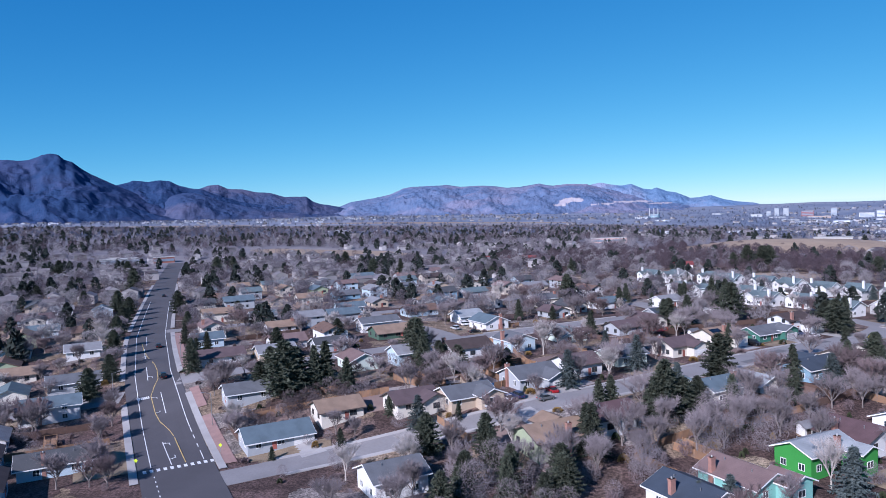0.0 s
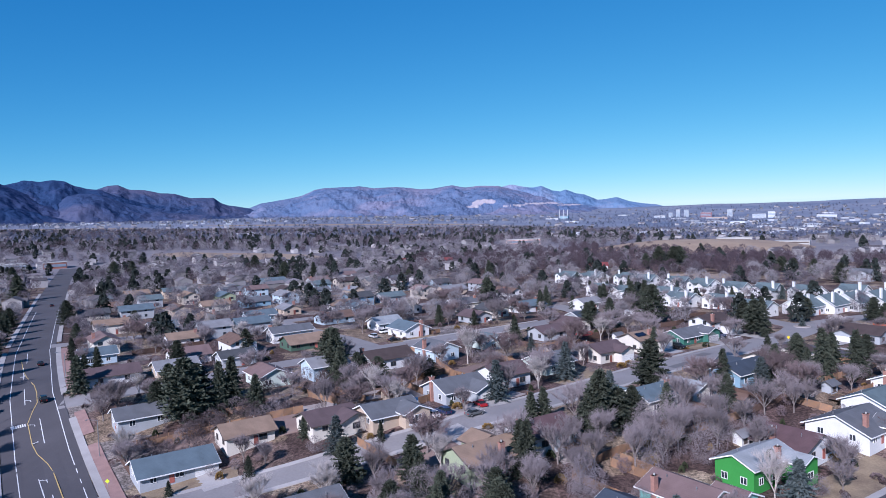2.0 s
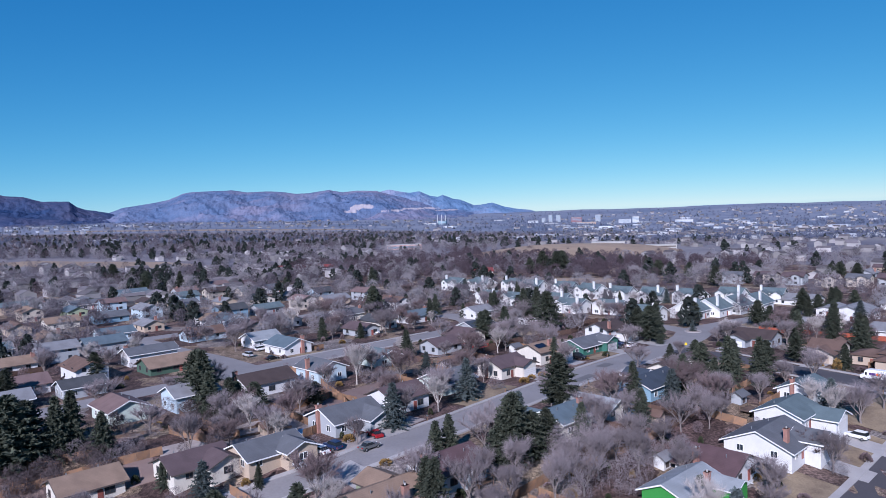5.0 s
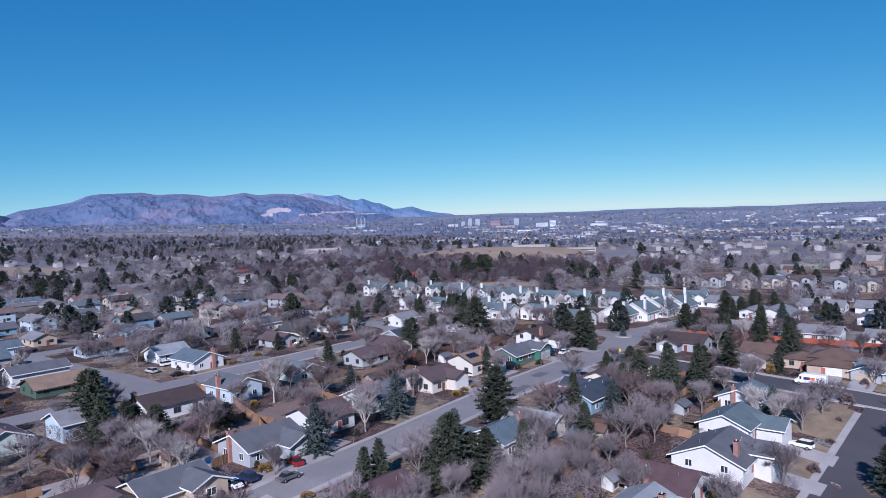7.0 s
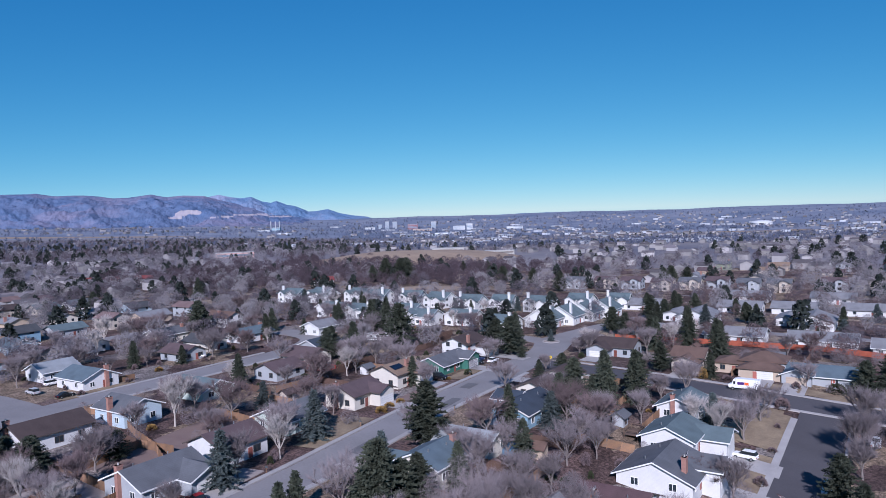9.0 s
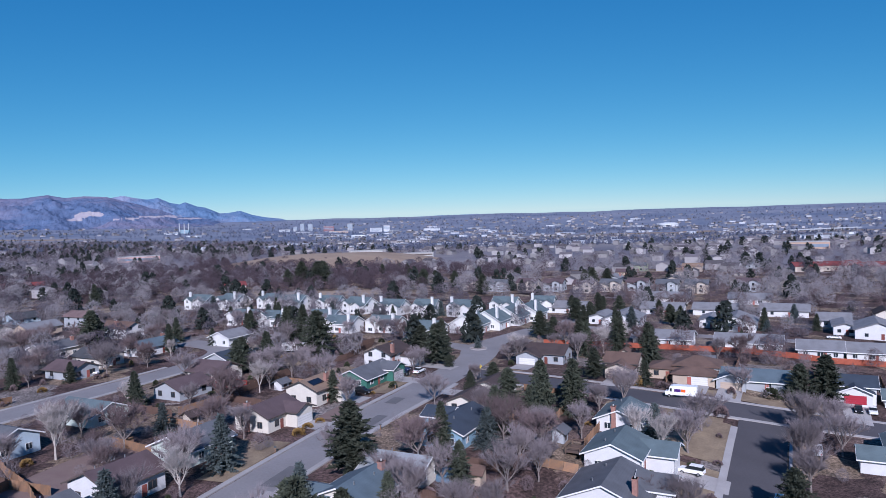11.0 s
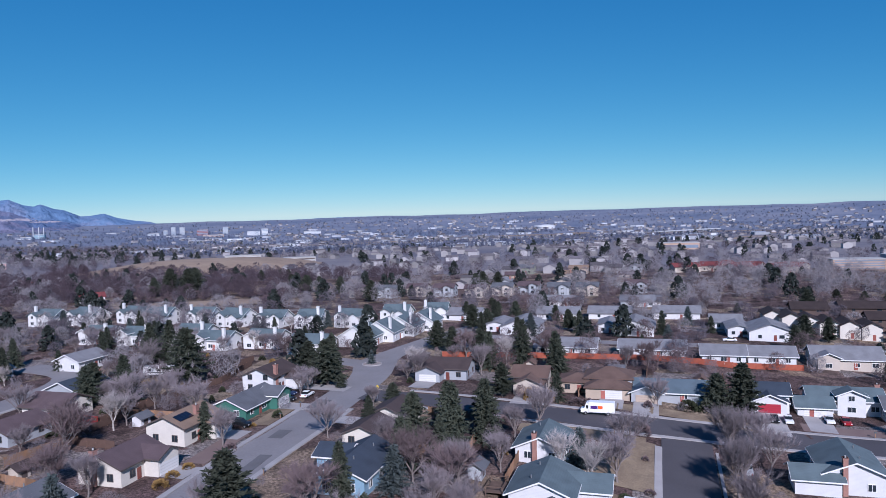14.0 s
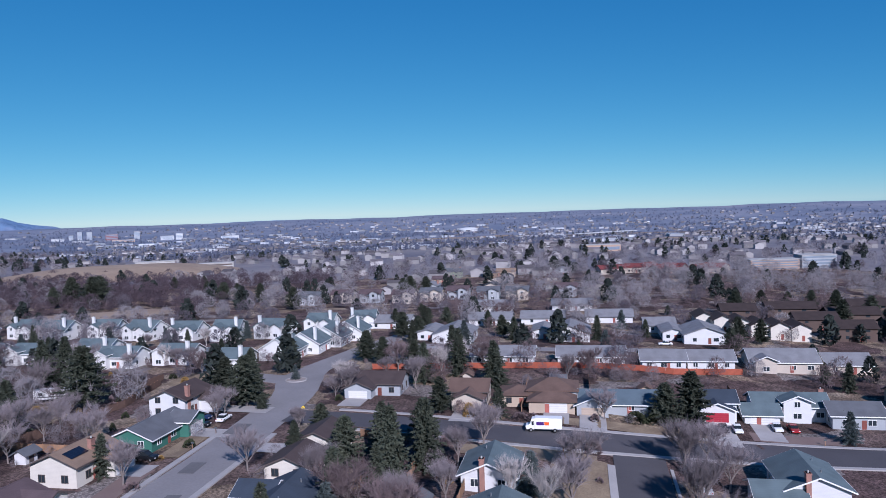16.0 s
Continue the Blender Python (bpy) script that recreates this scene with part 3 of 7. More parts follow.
house(60.8, 215.5, "-v", 11.5, 8.5, 5.0, "charcoal", "grey_wall")
house(77.7, 181.8, "+v", 11.5, 9.5, 6.4, "grey", "pale_blue")
house(89.6, 223.8, "-v", 16.7, 11.5, 5.0, "tan", "dark_green")
house(90.5, 241.7, "-v", 16.7, 8.5, 6.0, "slate", "white", stack=(-0.9, 0.3))
house(128.1, 426.7, "-v", 19.0, 9.5, 5.5, "slate", "white")
house(167.8, 468.5, "-v", 19.0, 9.5, 5.5, "bluegrey", "white")
house(99.3, 300.7, "-v", 14.2, 9.5, 5.5, "bluegrey", "pale_blue")
house(40.6, 146.8, "-v", 11.5, 9.5, 5.0, "tan", "cream")
house(34.4, 94.3, "+v", 11.5, 10.5, 6.4, "slate", "white")
house(130.3, 237.3, "-v", 11.5, 10.5, 5.5, "palegrey", "white")
house(147.4, 295.2, "-v", 13.4, 10.5, 5.5, "bluegrey", "pale_blue", ridge="y", solar=1)
house(142.1, 304.8, "-v", 12.0, 9.5, 5.5, "tan", "white")
house(159.7, 373.4, "-v", 15.8, 9.5, 5.5, "slate", "tan_wall")
house(185.2, 258.3, "+v", 13.8, 9.5, 6.0, "slate", "cream", stack=(-0.9, 0.3))
house(167.4, 224.6, "-v", 12.4, 9.5, 5.0, "plum", "grey_wall", ridge="y")
house(137.1, 176.5, "+v", 14.3, 10.5, 5.0, "tealgrey", "pale_green", ridge="y")
house(113.8, 139, "-v", 11.5, 10.5, 6.0, "plum", "white")
house(132.0, 139.3, "-v", 11.5, 10.5, 5.5, "slate", "pale_green")
house(179.5, 179, "+v", 11.5, 10.5, 5.5, "plum", "cream", ridge="y")
house(162.2, 173.4, "+v", 11.5, 9.5, 5.0, "plum", "grey_wall")
house(194.3, 187.0, "+v", 12.6, 9.5, 5.5, "navy", "grey_wall", stack=(-0.9, 0.3))
house(225.2, 215.7, "-v", 12.2, 9.5, 5.5, "grey", "white")
house(142.4, 96.5, "+v", 11.5, 9.5, 4.5, "palegrey", "cream", ridge="y")
house(129.5, 60.2, "-v", 11.7, 11.5, 5.5, "maroon", "white", ridge="y", stack=(-0.9, 0.3))
house(233.5, -14.8, "-u", 11.5, 9.5, 5.5, "slate", "grey_wall")
house(76.5, 57, "-v", 14, 10.5, 5.6, "navy", "white", ridge="y", stack=(-0.9, 0.1))
house(91, 58.5, "-v", 14, 10, 5.4, "rosebrown", "teal", ridge="y", stack=(-0.97, 0.5), wing=(0.7, 6, 3, 4.8))
house(112, 58.5, "-v", 14, 8.5, 6.3, "palegrey", "bright_green", ridge="x", wing=(0.75, 5, 4, 5.2), stack=(0.2, -0.95))
house(129.4, 217, "-v", 14, 11, 5.7, "bluegrey", "white", ridge="y", stack=(0.3, -1.03))
house(114.8, 175, "+v", 12, 10, 6.1, "slate", "pale_blue", ridge="y", stack=(1.03, 0.1))
house(97, 177.7, "+v", 15, 10, 5.9, "charbrown", "white", stack=(1.02, -0.3))
house(97, 139, "-v", 13.5, 11, 5.6, "slate", "grey_wall", stack=(-1.02, 0.15), wing=(0.6, 7, 3.5, 4.4), garage=0.6, drive=9)
house(152, 136.3, "-v", 11.5, 9.5, 5.7, "plum", "cream", stack=(-1.03, 0.2), wing=(0.55, 5.5, 3, 4.6), garage=0.55, drive=9)
house(171.5, 137.3, "-v", 12.5, 9.5, 6.2, "tan", "cream", stack=(0.1, -0.6), solar=-1, wing=(0.5, 6, 3, 4.8), garage=0.5, drive=9)
house(191, 134.5, "-v", 16, 9.8, 4.9, "slate", "green", wing=(0.75, 6.5, 2, 4.6), garage=0.75, drive=8)
house(212, 140.5, "-v", 12.5, 9.5, 6.8, "charbrown", "white", stack=(-0.7, -0.95), wing=(0.6, 6.5, 4.5, 4.6), garage=0.6, drive=12)
house(74.5, 97, "+v", 14, 11, 5.4, "tan", "olive", stack=(-0.1, 1.03), wing=(-0.6, 6.5, 3, 4.6), garage=-0.6, drive=8)
house(92.5, 99, "+v", 12, 10, 5.7, "maroon", "white", stack=(1.03, 0.1))
house(128.3, 97.5, "+v", 10.5, 9.5, 5.7, "bluegrey", "cream", stack=(-1.03, 0.3), wing=(0.6, 6, 3.5, 4.4), garage=0.6, drive=8)
house(164.5, 94.8, "+v", 15.5, 9.5, 5.5, "navy", "blue", stack=(1.03, 0.05), wing=(-0.4, 6, 3, 5))
house(181.5, 99, "+v", 9.5, 8.5, 4.6, "charbrown", "cream")
house(192.5, 97.5, "+v", 10, 8.8, 5.2, "charbrown", "cream", garage=0.2, drive=9)
house(166.3, 59.8, "-v", 11.8, 10.5, 5.9, "tealgrey", "white", wing=(0.55, 7, 5, 4.2), garage=0.55, drive=9)
house(149, 57.3, "-v", 14, 14, 5.8, "slate", "white", stack=(-0.6, -0.7), wing=(0.5, 7, 3, 4.8), garage=0.5, drive=8)
house(187, 63, "-v", 11.5, 9.5, 5.2, "tealgrey", "white", stack=(-1.03, 0.2))
house(189.5, 7.5, "+v", 14, 10.5, 6.3, "tealgrey", "white", stack=(1.03, -0.35), wing=(0.7, 7, 5, 4.4))
house(235, 15.3, "-u", 9.5, 9, 6.1, "navy", "white", wing=(-0.05, 7.5, 3, 4.4), garage=-0.05, gcolour=GARAGE_RED, drive=14)
house(237.5, -2, "-u", 17, 10, 5.9, "tealgrey", "white", wing=(0.1, 6, 1.2, 6.2), stack=(0.95, 0.1))
house(232.5, 5.5, "-u", 8, 8, 4.2, "tealgrey", "white", garage=0.0, drive=11)
house(233, 37, "-u", 19, 10, 4.7, "bluegrey", "grey_wall", wing=(-0.72, 7, 3, 4.3), garage=-0.72, gcolour=GARAGE_TAN, drive=9)
house(228.5, 72.5, "-u", 9, 9.5, 6.1, "brown", "beige", wing=(0.05, 7.2, 4, 4.4), garage=0.05, gcolour=GARAGE_TAN, drive=9)
house(234, 53, "-u", 12, 10, 6.0, "brown", "grey_wall", hip=True, pitch=0.38)
house(231, 61, "-u", 9, 9, 4.4, "brown", "tan_wall", hip=True, pitch=0.3)
house(228, 53, "-u", 11, 7, 4.2, "brown", "tan_wall", hip=True, pitch=0.36, garage=0.2, drive=8)
house(233, 97, "-u", 14, 10, 5.6, "charbrown", "grey_wall", wing=(-0.5, 7, 4, 4.4), garage=-0.5, drive=8)
house(74, 137, "-v", 13, 10, 4.8, "slate", "tan_wall", wing=(0.6, 6.5, 3, 4.3))
house(60, 142, "-v", 12, 10, 4.8, "plum", "cream", wing=(0.6, 7, 3, 4.3))


# ---- townhouses ----
def townhouse(u, v, face, L, D, h, roof, wall, ridge="x", **more):
    return house(u, v, face, L, D, h, roof, wall, name="townhouse", label="%s townhouse with a %s shingle roof" % (WORDS.get(wall, wall), WORDS.get(roof, roof)), ridge=ridge, **more)


for u, v, L in ((268, 93, 20), (273, 69, 20), (280, 43, 21), (281, 22, 13), (285, 8, 14)):
    townhouse(u, v, "-u", L, 12, 5.2, "grey", "white", group="grey-roofed row houses", pitch=0.36)
for u, v in ((313, 91), (327, 50), (328, 3)):
    townhouse(u, v, "-u", 18, 15, 6.4, "grey", "white", ridge="y", group="grey-roofed row houses", pitch=0.36, windows="few")
    townhouse(u + 5, v + 10, "-u", 16, 8, 4.6, "grey", "white", ridge="y", group="grey-roofed row houses", pitch=0.3, windows="few")
for u, v, L in ((364, 84, 19), (369, 62, 19), (372, 34, 20), (408, 88, 20), (348, 16, 12), (345, 124, 20), (410, 50, 20)):
    townhouse(u, v, "-u", L, 13, 5.4, "grey", "white", group="grey-roofed row houses", pitch=0.36, windows="few")
townhouse(287, -13, "-u", 20, 14, 6.4, "grey", "beige", group="grey-roofed row houses", wing=(-0.6, 6, 2, 5.2))
townhouse(287, -31, "-u", 13, 12, 5.6, "grey", "beige", group="grey-roofed row houses")
for u, v in ((352, -2), (345, -7.5), (339, -13), (334, -18.5), (331, -24.5), (329, -31)):
    townhouse(u + 5, v, "-u", 13, 7.0, 6.8, "darkbrown", "cream", ridge="y", group="brown-roofed row houses", windows=False, pitch=0.5)
for u, v, L in ((352, -42, 16), (366, -60, 20), (344, -72, 18), (378, -40, 20), (335, -50, 14), (390, -75, 18), (372, -18, 14)):
    townhouse(u, v, "-u", L, 11, 7.6, "darkbrown", "darkbrown", group="brown-roofed row houses", windows="few")
WHITE = dict(stack_mat=WALL["stucco"], group="white stucco row houses")
# the stepped row beside the turning
for u, v in ((268, 141), (279, 137), (291, 133.5), (304, 130)):
    townhouse(u + 6, v, "-v", 12.5, 13, 8.0, "tealgrey", "stucco", pitch=0.6, stack=(-0.8, -0.75), **WHITE)
# the long row behind, with its small steep gables
for i, (u, v) in enumerate(((308, 268), (303, 251), (308, 233), (303, 213), (303, 195), (303, 178), (308, 161), (321, 147), (338, 135), (300, 288), (296, 306))):
    townhouse(u + 6, v, "-u", 12.5 - i % 3, 11, 7.4 + 0.5 * (i % 2), "tealgrey", "stucco", pitch=0.6, stack=(0.85, -0.8) if i % 2 else (-0.9, -0.7), turn=(-8, 0, 6)[i % 3], wing=[(-0.58, 4.6, 2.4, 6.2 + 0.4 * (i % 2)), (0.0, 3.2, 1.2, 5.6), (0.62, 4.2, 2.0 + 0.8 * (i % 2), 6.0)], **WHITE)
# the nearer pairs
for u, v, L in ((257, 190, 13), (262, 173, 13), (255, 152, 14), (270, 208, 13), (262, 226, 13), (262, 244, 12)):
    townhouse(u + 4, v, "-u", L, 10, 6.6, "tealgrey", "stucco", pitch=0.5, stack=(0.9, -1.0), wing=[(-0.6, 4.5, 2, 5.8)], **WHITE)


# ---- mountains ----
def ridge_mesh(name, bearing0, bearing1, profile, far, material, seed, foot=900.0, spurs=0.34, grain=330.0, base=-40.0, n=520, rows=70, bare=(), bare_material=None):
    """A range at a far distance: a sheet that climbs from its foot to a skyline given by a few heights over bearings, with slanting spurs and gullies."""
    verts, faces = [], []
    for i in range(n + 1):
        b = bearing0 + (bearing1 - bearing0) * i / n
        top = float(np.interp(b, [p[0] for p in profile], [p[1] for p in profile]))
        a = radians(b)
        across = b * far * 0.01745
        for j in range(rows + 1):
            s = j / rows
            d = far - foot * (1 - s)
            x, y = d * math.sin(a), d * math.cos(a)
            deep = s * foot
            lean = 0.8 * noise.noise(Vector((across / (grain * 4), seed, 0.3)))
            p = Vector(((across + lean * deep) / grain, deep / (grain * 1.3), seed))
            spur = noise.ridged_multi_fractal(p, 0.9, 2.15, 6, 1.0, 2.0) - 1.1
            rough = noise.fractal(Vector((x / 110, y / 110, seed + 9)), 0.8, 2.0, 5)
            fade = min(1.0, (1 - s) * 2.6) * min(1.0, s * 3 + 0.25)
            rise = s ** 0.95
            z = base + (top - base) * rise * (1 + spurs * spur * fade * (1 - 0.45 * s)) + (4 + 0.03 * max(0.0, top)) * rough * (0.3 + 0.7 * min(1, (1 - s) * 6)) + 7 * noise.fractal(Vector((x / 36, y / 36, seed)), 0.8, 2.0, 3) * min(1, (1 - s) * 5)
            verts.append((x, y, z))
    for i in range(n):
        for j in range(rows):
            k = i * (rows + 1) + j
            faces.append((k, k + rows + 1, k + rows + 2, k + 1))
    me = mesh(name, verts, faces, material, True)
    if bare:
        me.materials.append(bare_material)
        for p in me.polygons:
            c = p.center
            b, e = math.degrees(math.atan2(c.x, c.y)), math.degrees(math.atan2(c.z - 53, math.hypot(c.x, c.y)))
            if any(((b - b0) / w) ** 2 + ((e - e0) / k) ** 2 < 0.8 + 1.1 * noise.noise(c / 60) for b0, e0, w, k in bare):
                p.material_index = 1
    return tagged(new(name, me), "hazy blue-violet mountain range on the skyline", "mountain", kind="structure")


def hill_mat(name, dark, mid, light):
    """A mountainside: dark woods, brush and bare slopes in ragged patches, speckled with single trees; the colours
    given carry the haze.
    """
    m = mat(name, dark, 1.0, 0.3, 0.0055, 0.06, 0, second=mid)
    n, l = m.node_tree.nodes, m.node_tree.links
    bsdf = n["Principled BSDF"]
    old = bsdf.inputs["Base Color"].links[0].from_socket
    tc, t = n.new("ShaderNodeTexCoord"), n.new("ShaderNodeTexNoise")
    t.inputs["Scale"].default_value, t.inputs["Detail"].default_value, t.inputs["Roughness"].default_value = 0.0021, 9, 0.68
    l.new(tc.outputs["Object"], t.inputs["Vector"])
    r = n.new("ShaderNodeMapRange")
    r.inputs["From Min"].default_value, r.inputs["From Max"].default_value = 0.47, 0.62
    l.new(t.outputs["Fac"], r.inputs["Value"])
    mix = n.new("ShaderNodeMix")
    mix.data_type = "RGBA"
    mix.inputs["B"].default_value = (*light, 1)
    l.new(r.outputs["Result"], mix.inputs["Factor"])
    l.new(old, mix.inputs["A"])
    l.new(mix.outputs["Result"], bsdf.inputs["Base Color"])
    bsdf.inputs["Specular IOR Level"].default_value = 0.0
    fold = n.new("ShaderNodeTexNoise")
    fold.inputs["Scale"].default_value, fold.inputs["Detail"].default_value, fold.inputs["Roughness"].default_value = 0.009, 8, 0.65
    l.new(tc.outputs["Object"], fold.inputs["Vector"])
    b = n.new("ShaderNodeBump")
    b.inputs["Strength"].default_value, b.inputs["Distance"].default_value = 0.55, 45.0
    l.new(fold.outputs["Fac"], b.inputs["Height"])
    l.new(b.outputs["Normal"], bsdf.inputs["Normal"])
    return m


# Woods and brush turned navy: haze before the nearer ranges painted into the colours.
HILL_NEAR = hill_mat("hazed_forest_mountain", (0.020, 0.043, 0.108), (0.032, 0.058, 0.13), (0.06, 0.076, 0.152))
HILL_MID = hill_mat("hazed_brush_foothill", (0.03, 0.055, 0.125), (0.05, 0.072, 0.145), (0.085, 0.092, 0.155))
# Paler blue-violet: thicker haze put into the base colours of the farther ranges.
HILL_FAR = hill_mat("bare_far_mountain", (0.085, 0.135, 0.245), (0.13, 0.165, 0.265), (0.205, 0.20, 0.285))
HILL_BLUE = hill_mat("hazed_remote_mountain", (0.105, 0.18, 0.31), (0.14, 0.21, 0.33), (0.22, 0.25, 0.36))
SCAR = mat("pale_quarry_scar", (0.40, 0.36, 0.38), 1.0, 0.3, 0.02, 0.06, 0, second=(0.33, 0.30, 0.36))


def skyline(pairs, far):
    return [(b, 53 + far * math.tan(radians(e))) for b, e in pairs]


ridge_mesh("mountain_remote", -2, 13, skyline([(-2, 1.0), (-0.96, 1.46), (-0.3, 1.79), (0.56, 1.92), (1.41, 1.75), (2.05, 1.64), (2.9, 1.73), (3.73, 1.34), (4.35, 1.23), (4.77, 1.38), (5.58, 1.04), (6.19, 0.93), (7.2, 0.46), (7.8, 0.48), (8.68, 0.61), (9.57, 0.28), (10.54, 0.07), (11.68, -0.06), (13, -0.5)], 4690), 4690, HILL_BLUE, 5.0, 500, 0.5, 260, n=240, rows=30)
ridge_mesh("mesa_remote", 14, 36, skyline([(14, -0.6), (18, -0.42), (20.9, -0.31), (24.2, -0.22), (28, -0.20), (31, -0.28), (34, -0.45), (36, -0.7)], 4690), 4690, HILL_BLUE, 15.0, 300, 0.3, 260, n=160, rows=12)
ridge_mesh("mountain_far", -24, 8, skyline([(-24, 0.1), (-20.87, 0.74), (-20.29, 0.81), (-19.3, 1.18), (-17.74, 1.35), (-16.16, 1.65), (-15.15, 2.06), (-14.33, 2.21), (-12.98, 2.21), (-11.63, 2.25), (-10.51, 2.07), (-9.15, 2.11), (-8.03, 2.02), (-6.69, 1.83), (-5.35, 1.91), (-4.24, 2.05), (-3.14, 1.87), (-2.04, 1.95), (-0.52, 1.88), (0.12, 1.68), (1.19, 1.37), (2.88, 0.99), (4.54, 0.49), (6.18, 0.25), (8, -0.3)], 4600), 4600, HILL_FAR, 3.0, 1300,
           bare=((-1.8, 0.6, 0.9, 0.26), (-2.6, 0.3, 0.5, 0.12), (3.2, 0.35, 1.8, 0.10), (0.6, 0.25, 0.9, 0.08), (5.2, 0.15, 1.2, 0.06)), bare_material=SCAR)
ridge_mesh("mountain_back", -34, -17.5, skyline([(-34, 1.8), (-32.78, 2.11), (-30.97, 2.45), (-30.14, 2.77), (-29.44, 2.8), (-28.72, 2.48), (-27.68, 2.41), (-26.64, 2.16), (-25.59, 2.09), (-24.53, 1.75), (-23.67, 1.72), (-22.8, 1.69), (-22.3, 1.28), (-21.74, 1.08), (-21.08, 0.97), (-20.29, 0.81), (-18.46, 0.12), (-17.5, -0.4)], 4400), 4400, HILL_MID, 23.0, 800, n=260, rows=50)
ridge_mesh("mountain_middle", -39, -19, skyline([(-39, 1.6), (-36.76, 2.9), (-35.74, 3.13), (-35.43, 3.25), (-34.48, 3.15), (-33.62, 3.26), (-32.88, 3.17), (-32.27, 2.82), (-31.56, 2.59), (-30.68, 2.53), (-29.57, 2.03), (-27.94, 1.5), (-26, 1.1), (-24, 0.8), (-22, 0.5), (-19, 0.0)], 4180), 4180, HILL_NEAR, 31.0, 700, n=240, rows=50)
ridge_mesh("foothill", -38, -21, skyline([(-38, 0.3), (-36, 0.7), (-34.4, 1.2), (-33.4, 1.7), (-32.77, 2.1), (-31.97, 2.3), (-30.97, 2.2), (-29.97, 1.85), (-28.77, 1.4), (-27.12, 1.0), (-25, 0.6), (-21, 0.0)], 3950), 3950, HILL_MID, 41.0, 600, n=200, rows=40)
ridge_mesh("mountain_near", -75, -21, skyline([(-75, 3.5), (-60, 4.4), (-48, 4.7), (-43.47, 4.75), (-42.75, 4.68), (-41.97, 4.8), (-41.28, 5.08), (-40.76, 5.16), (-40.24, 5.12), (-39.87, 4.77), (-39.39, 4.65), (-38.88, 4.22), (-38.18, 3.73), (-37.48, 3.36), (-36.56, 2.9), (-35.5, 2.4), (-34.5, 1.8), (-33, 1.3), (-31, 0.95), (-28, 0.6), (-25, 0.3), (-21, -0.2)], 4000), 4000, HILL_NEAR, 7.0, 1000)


# ---- trees ----
rng = np.random.default_rng(11)


def blades(points, dirs, length, width, r):
    """Thin twigs: a narrow double triangle from each point along its direction."""
    p, d = np.asarray(points), np.asarray(dirs)
    n = len(p)
    side = np.cross(d, r.normal(size=(n, 3)))
    side /= np.linalg.norm(side, axis=1)[:, None] + 1e-9
    ln = (length * r.uniform(0.6, 1.3, n))[:, None]
    q = np.stack([p - side * width / 2, p + side * width / 2, p + d * ln], 1).reshape(-1, 3)
    return q, np.arange(3 * n).reshape(-1, 3)


def bare_tree_meshes(seed, H, spread, twigs, bark, twig, width=0.034):
    """A leafless broad tree: trunk and limbs as tapered tubes, and a haze of thin twigs."""
    r = np.random.default_rng(seed)
    wood = Solid()
    tips = []

    def grow(p, d, ln, rad, level):
        bend = Vector((r.normal(), r.normal(), 0.3)) * 0.12
        mid = p + (d + bend).normalized() * ln * 0.5
        q = mid + (d - bend * 0.6 + Vector((0, 0, 0.1))).normalized() * ln * 0.5
        sides = 6 if level == 0 else 4 if level == 1 else 3
        wood.tube(p, mid, rad, rad * 0.82, sides)
        wood.tube(mid, q, rad * 0.82, rad * 0.6, sides)
        if level >= 1:
            tips.append((mid, q))
        if level >= 3:
            return
        n = (5, 4, 3)[level]
        a0 = r.uniform(0, 6.3)
        for k in range(n):
            a = a0 + 2 * math.pi * (k + r.uniform(-0.35, 0.35)) / n
            tilt = (0.62, 0.70, 0.75)[level] * spread * r.uniform(0.45, 1.25)
            side = Vector((math.cos(a), math.sin(a), 0.0))
            nd = (d * math.cos(tilt) + side * math.sin(tilt) + Vector((0, 0, 0.22))).normalized()
            start = p + (q - p) * (r.uniform(0.55, 1.0) if level else r.uniform(0.8, 1.0))
            grow(start, nd, ln * (1.25 if level == 0 else 0.72) * r.uniform(0.75, 1.15), rad * 0.55, level + 1)

    grow(Vector((0, 0, -0.3)), Vector((0.03, 0.02, 1)).normalized(), H * 0.22, H * 0.021, 0)
    a = np.array([t[0] for t in tips])
    b = np.array([t[1] for t in tips])
    i = r.integers(0, len(tips), twigs)
    s = r.uniform(0.1, 1.05, twigs)[:, None]
    pts = a[i] + (b[i] - a[i]) * s
    dr = (b[i] - a[i])
    dr /= np.linalg.norm(dr, axis=1)[:, None]
    dr = dr + r.normal(scale=0.5, size=dr.shape) + np.array([0, 0, 0.35])
    dr /= np.linalg.norm(dr, axis=1)[:, None]
    q, f = blades(pts, dr, H * 0.15, width, r)
    k = H / max(q[:, 2].max(), 1)
    wood.v = [(x * k, y * k, z * k) for x, y, z in wood.v]
    return mesh("trunk", wood.v, wood.f, bark, True), mesh("crown", (q * k).tolist(), f.tolist(), twig)


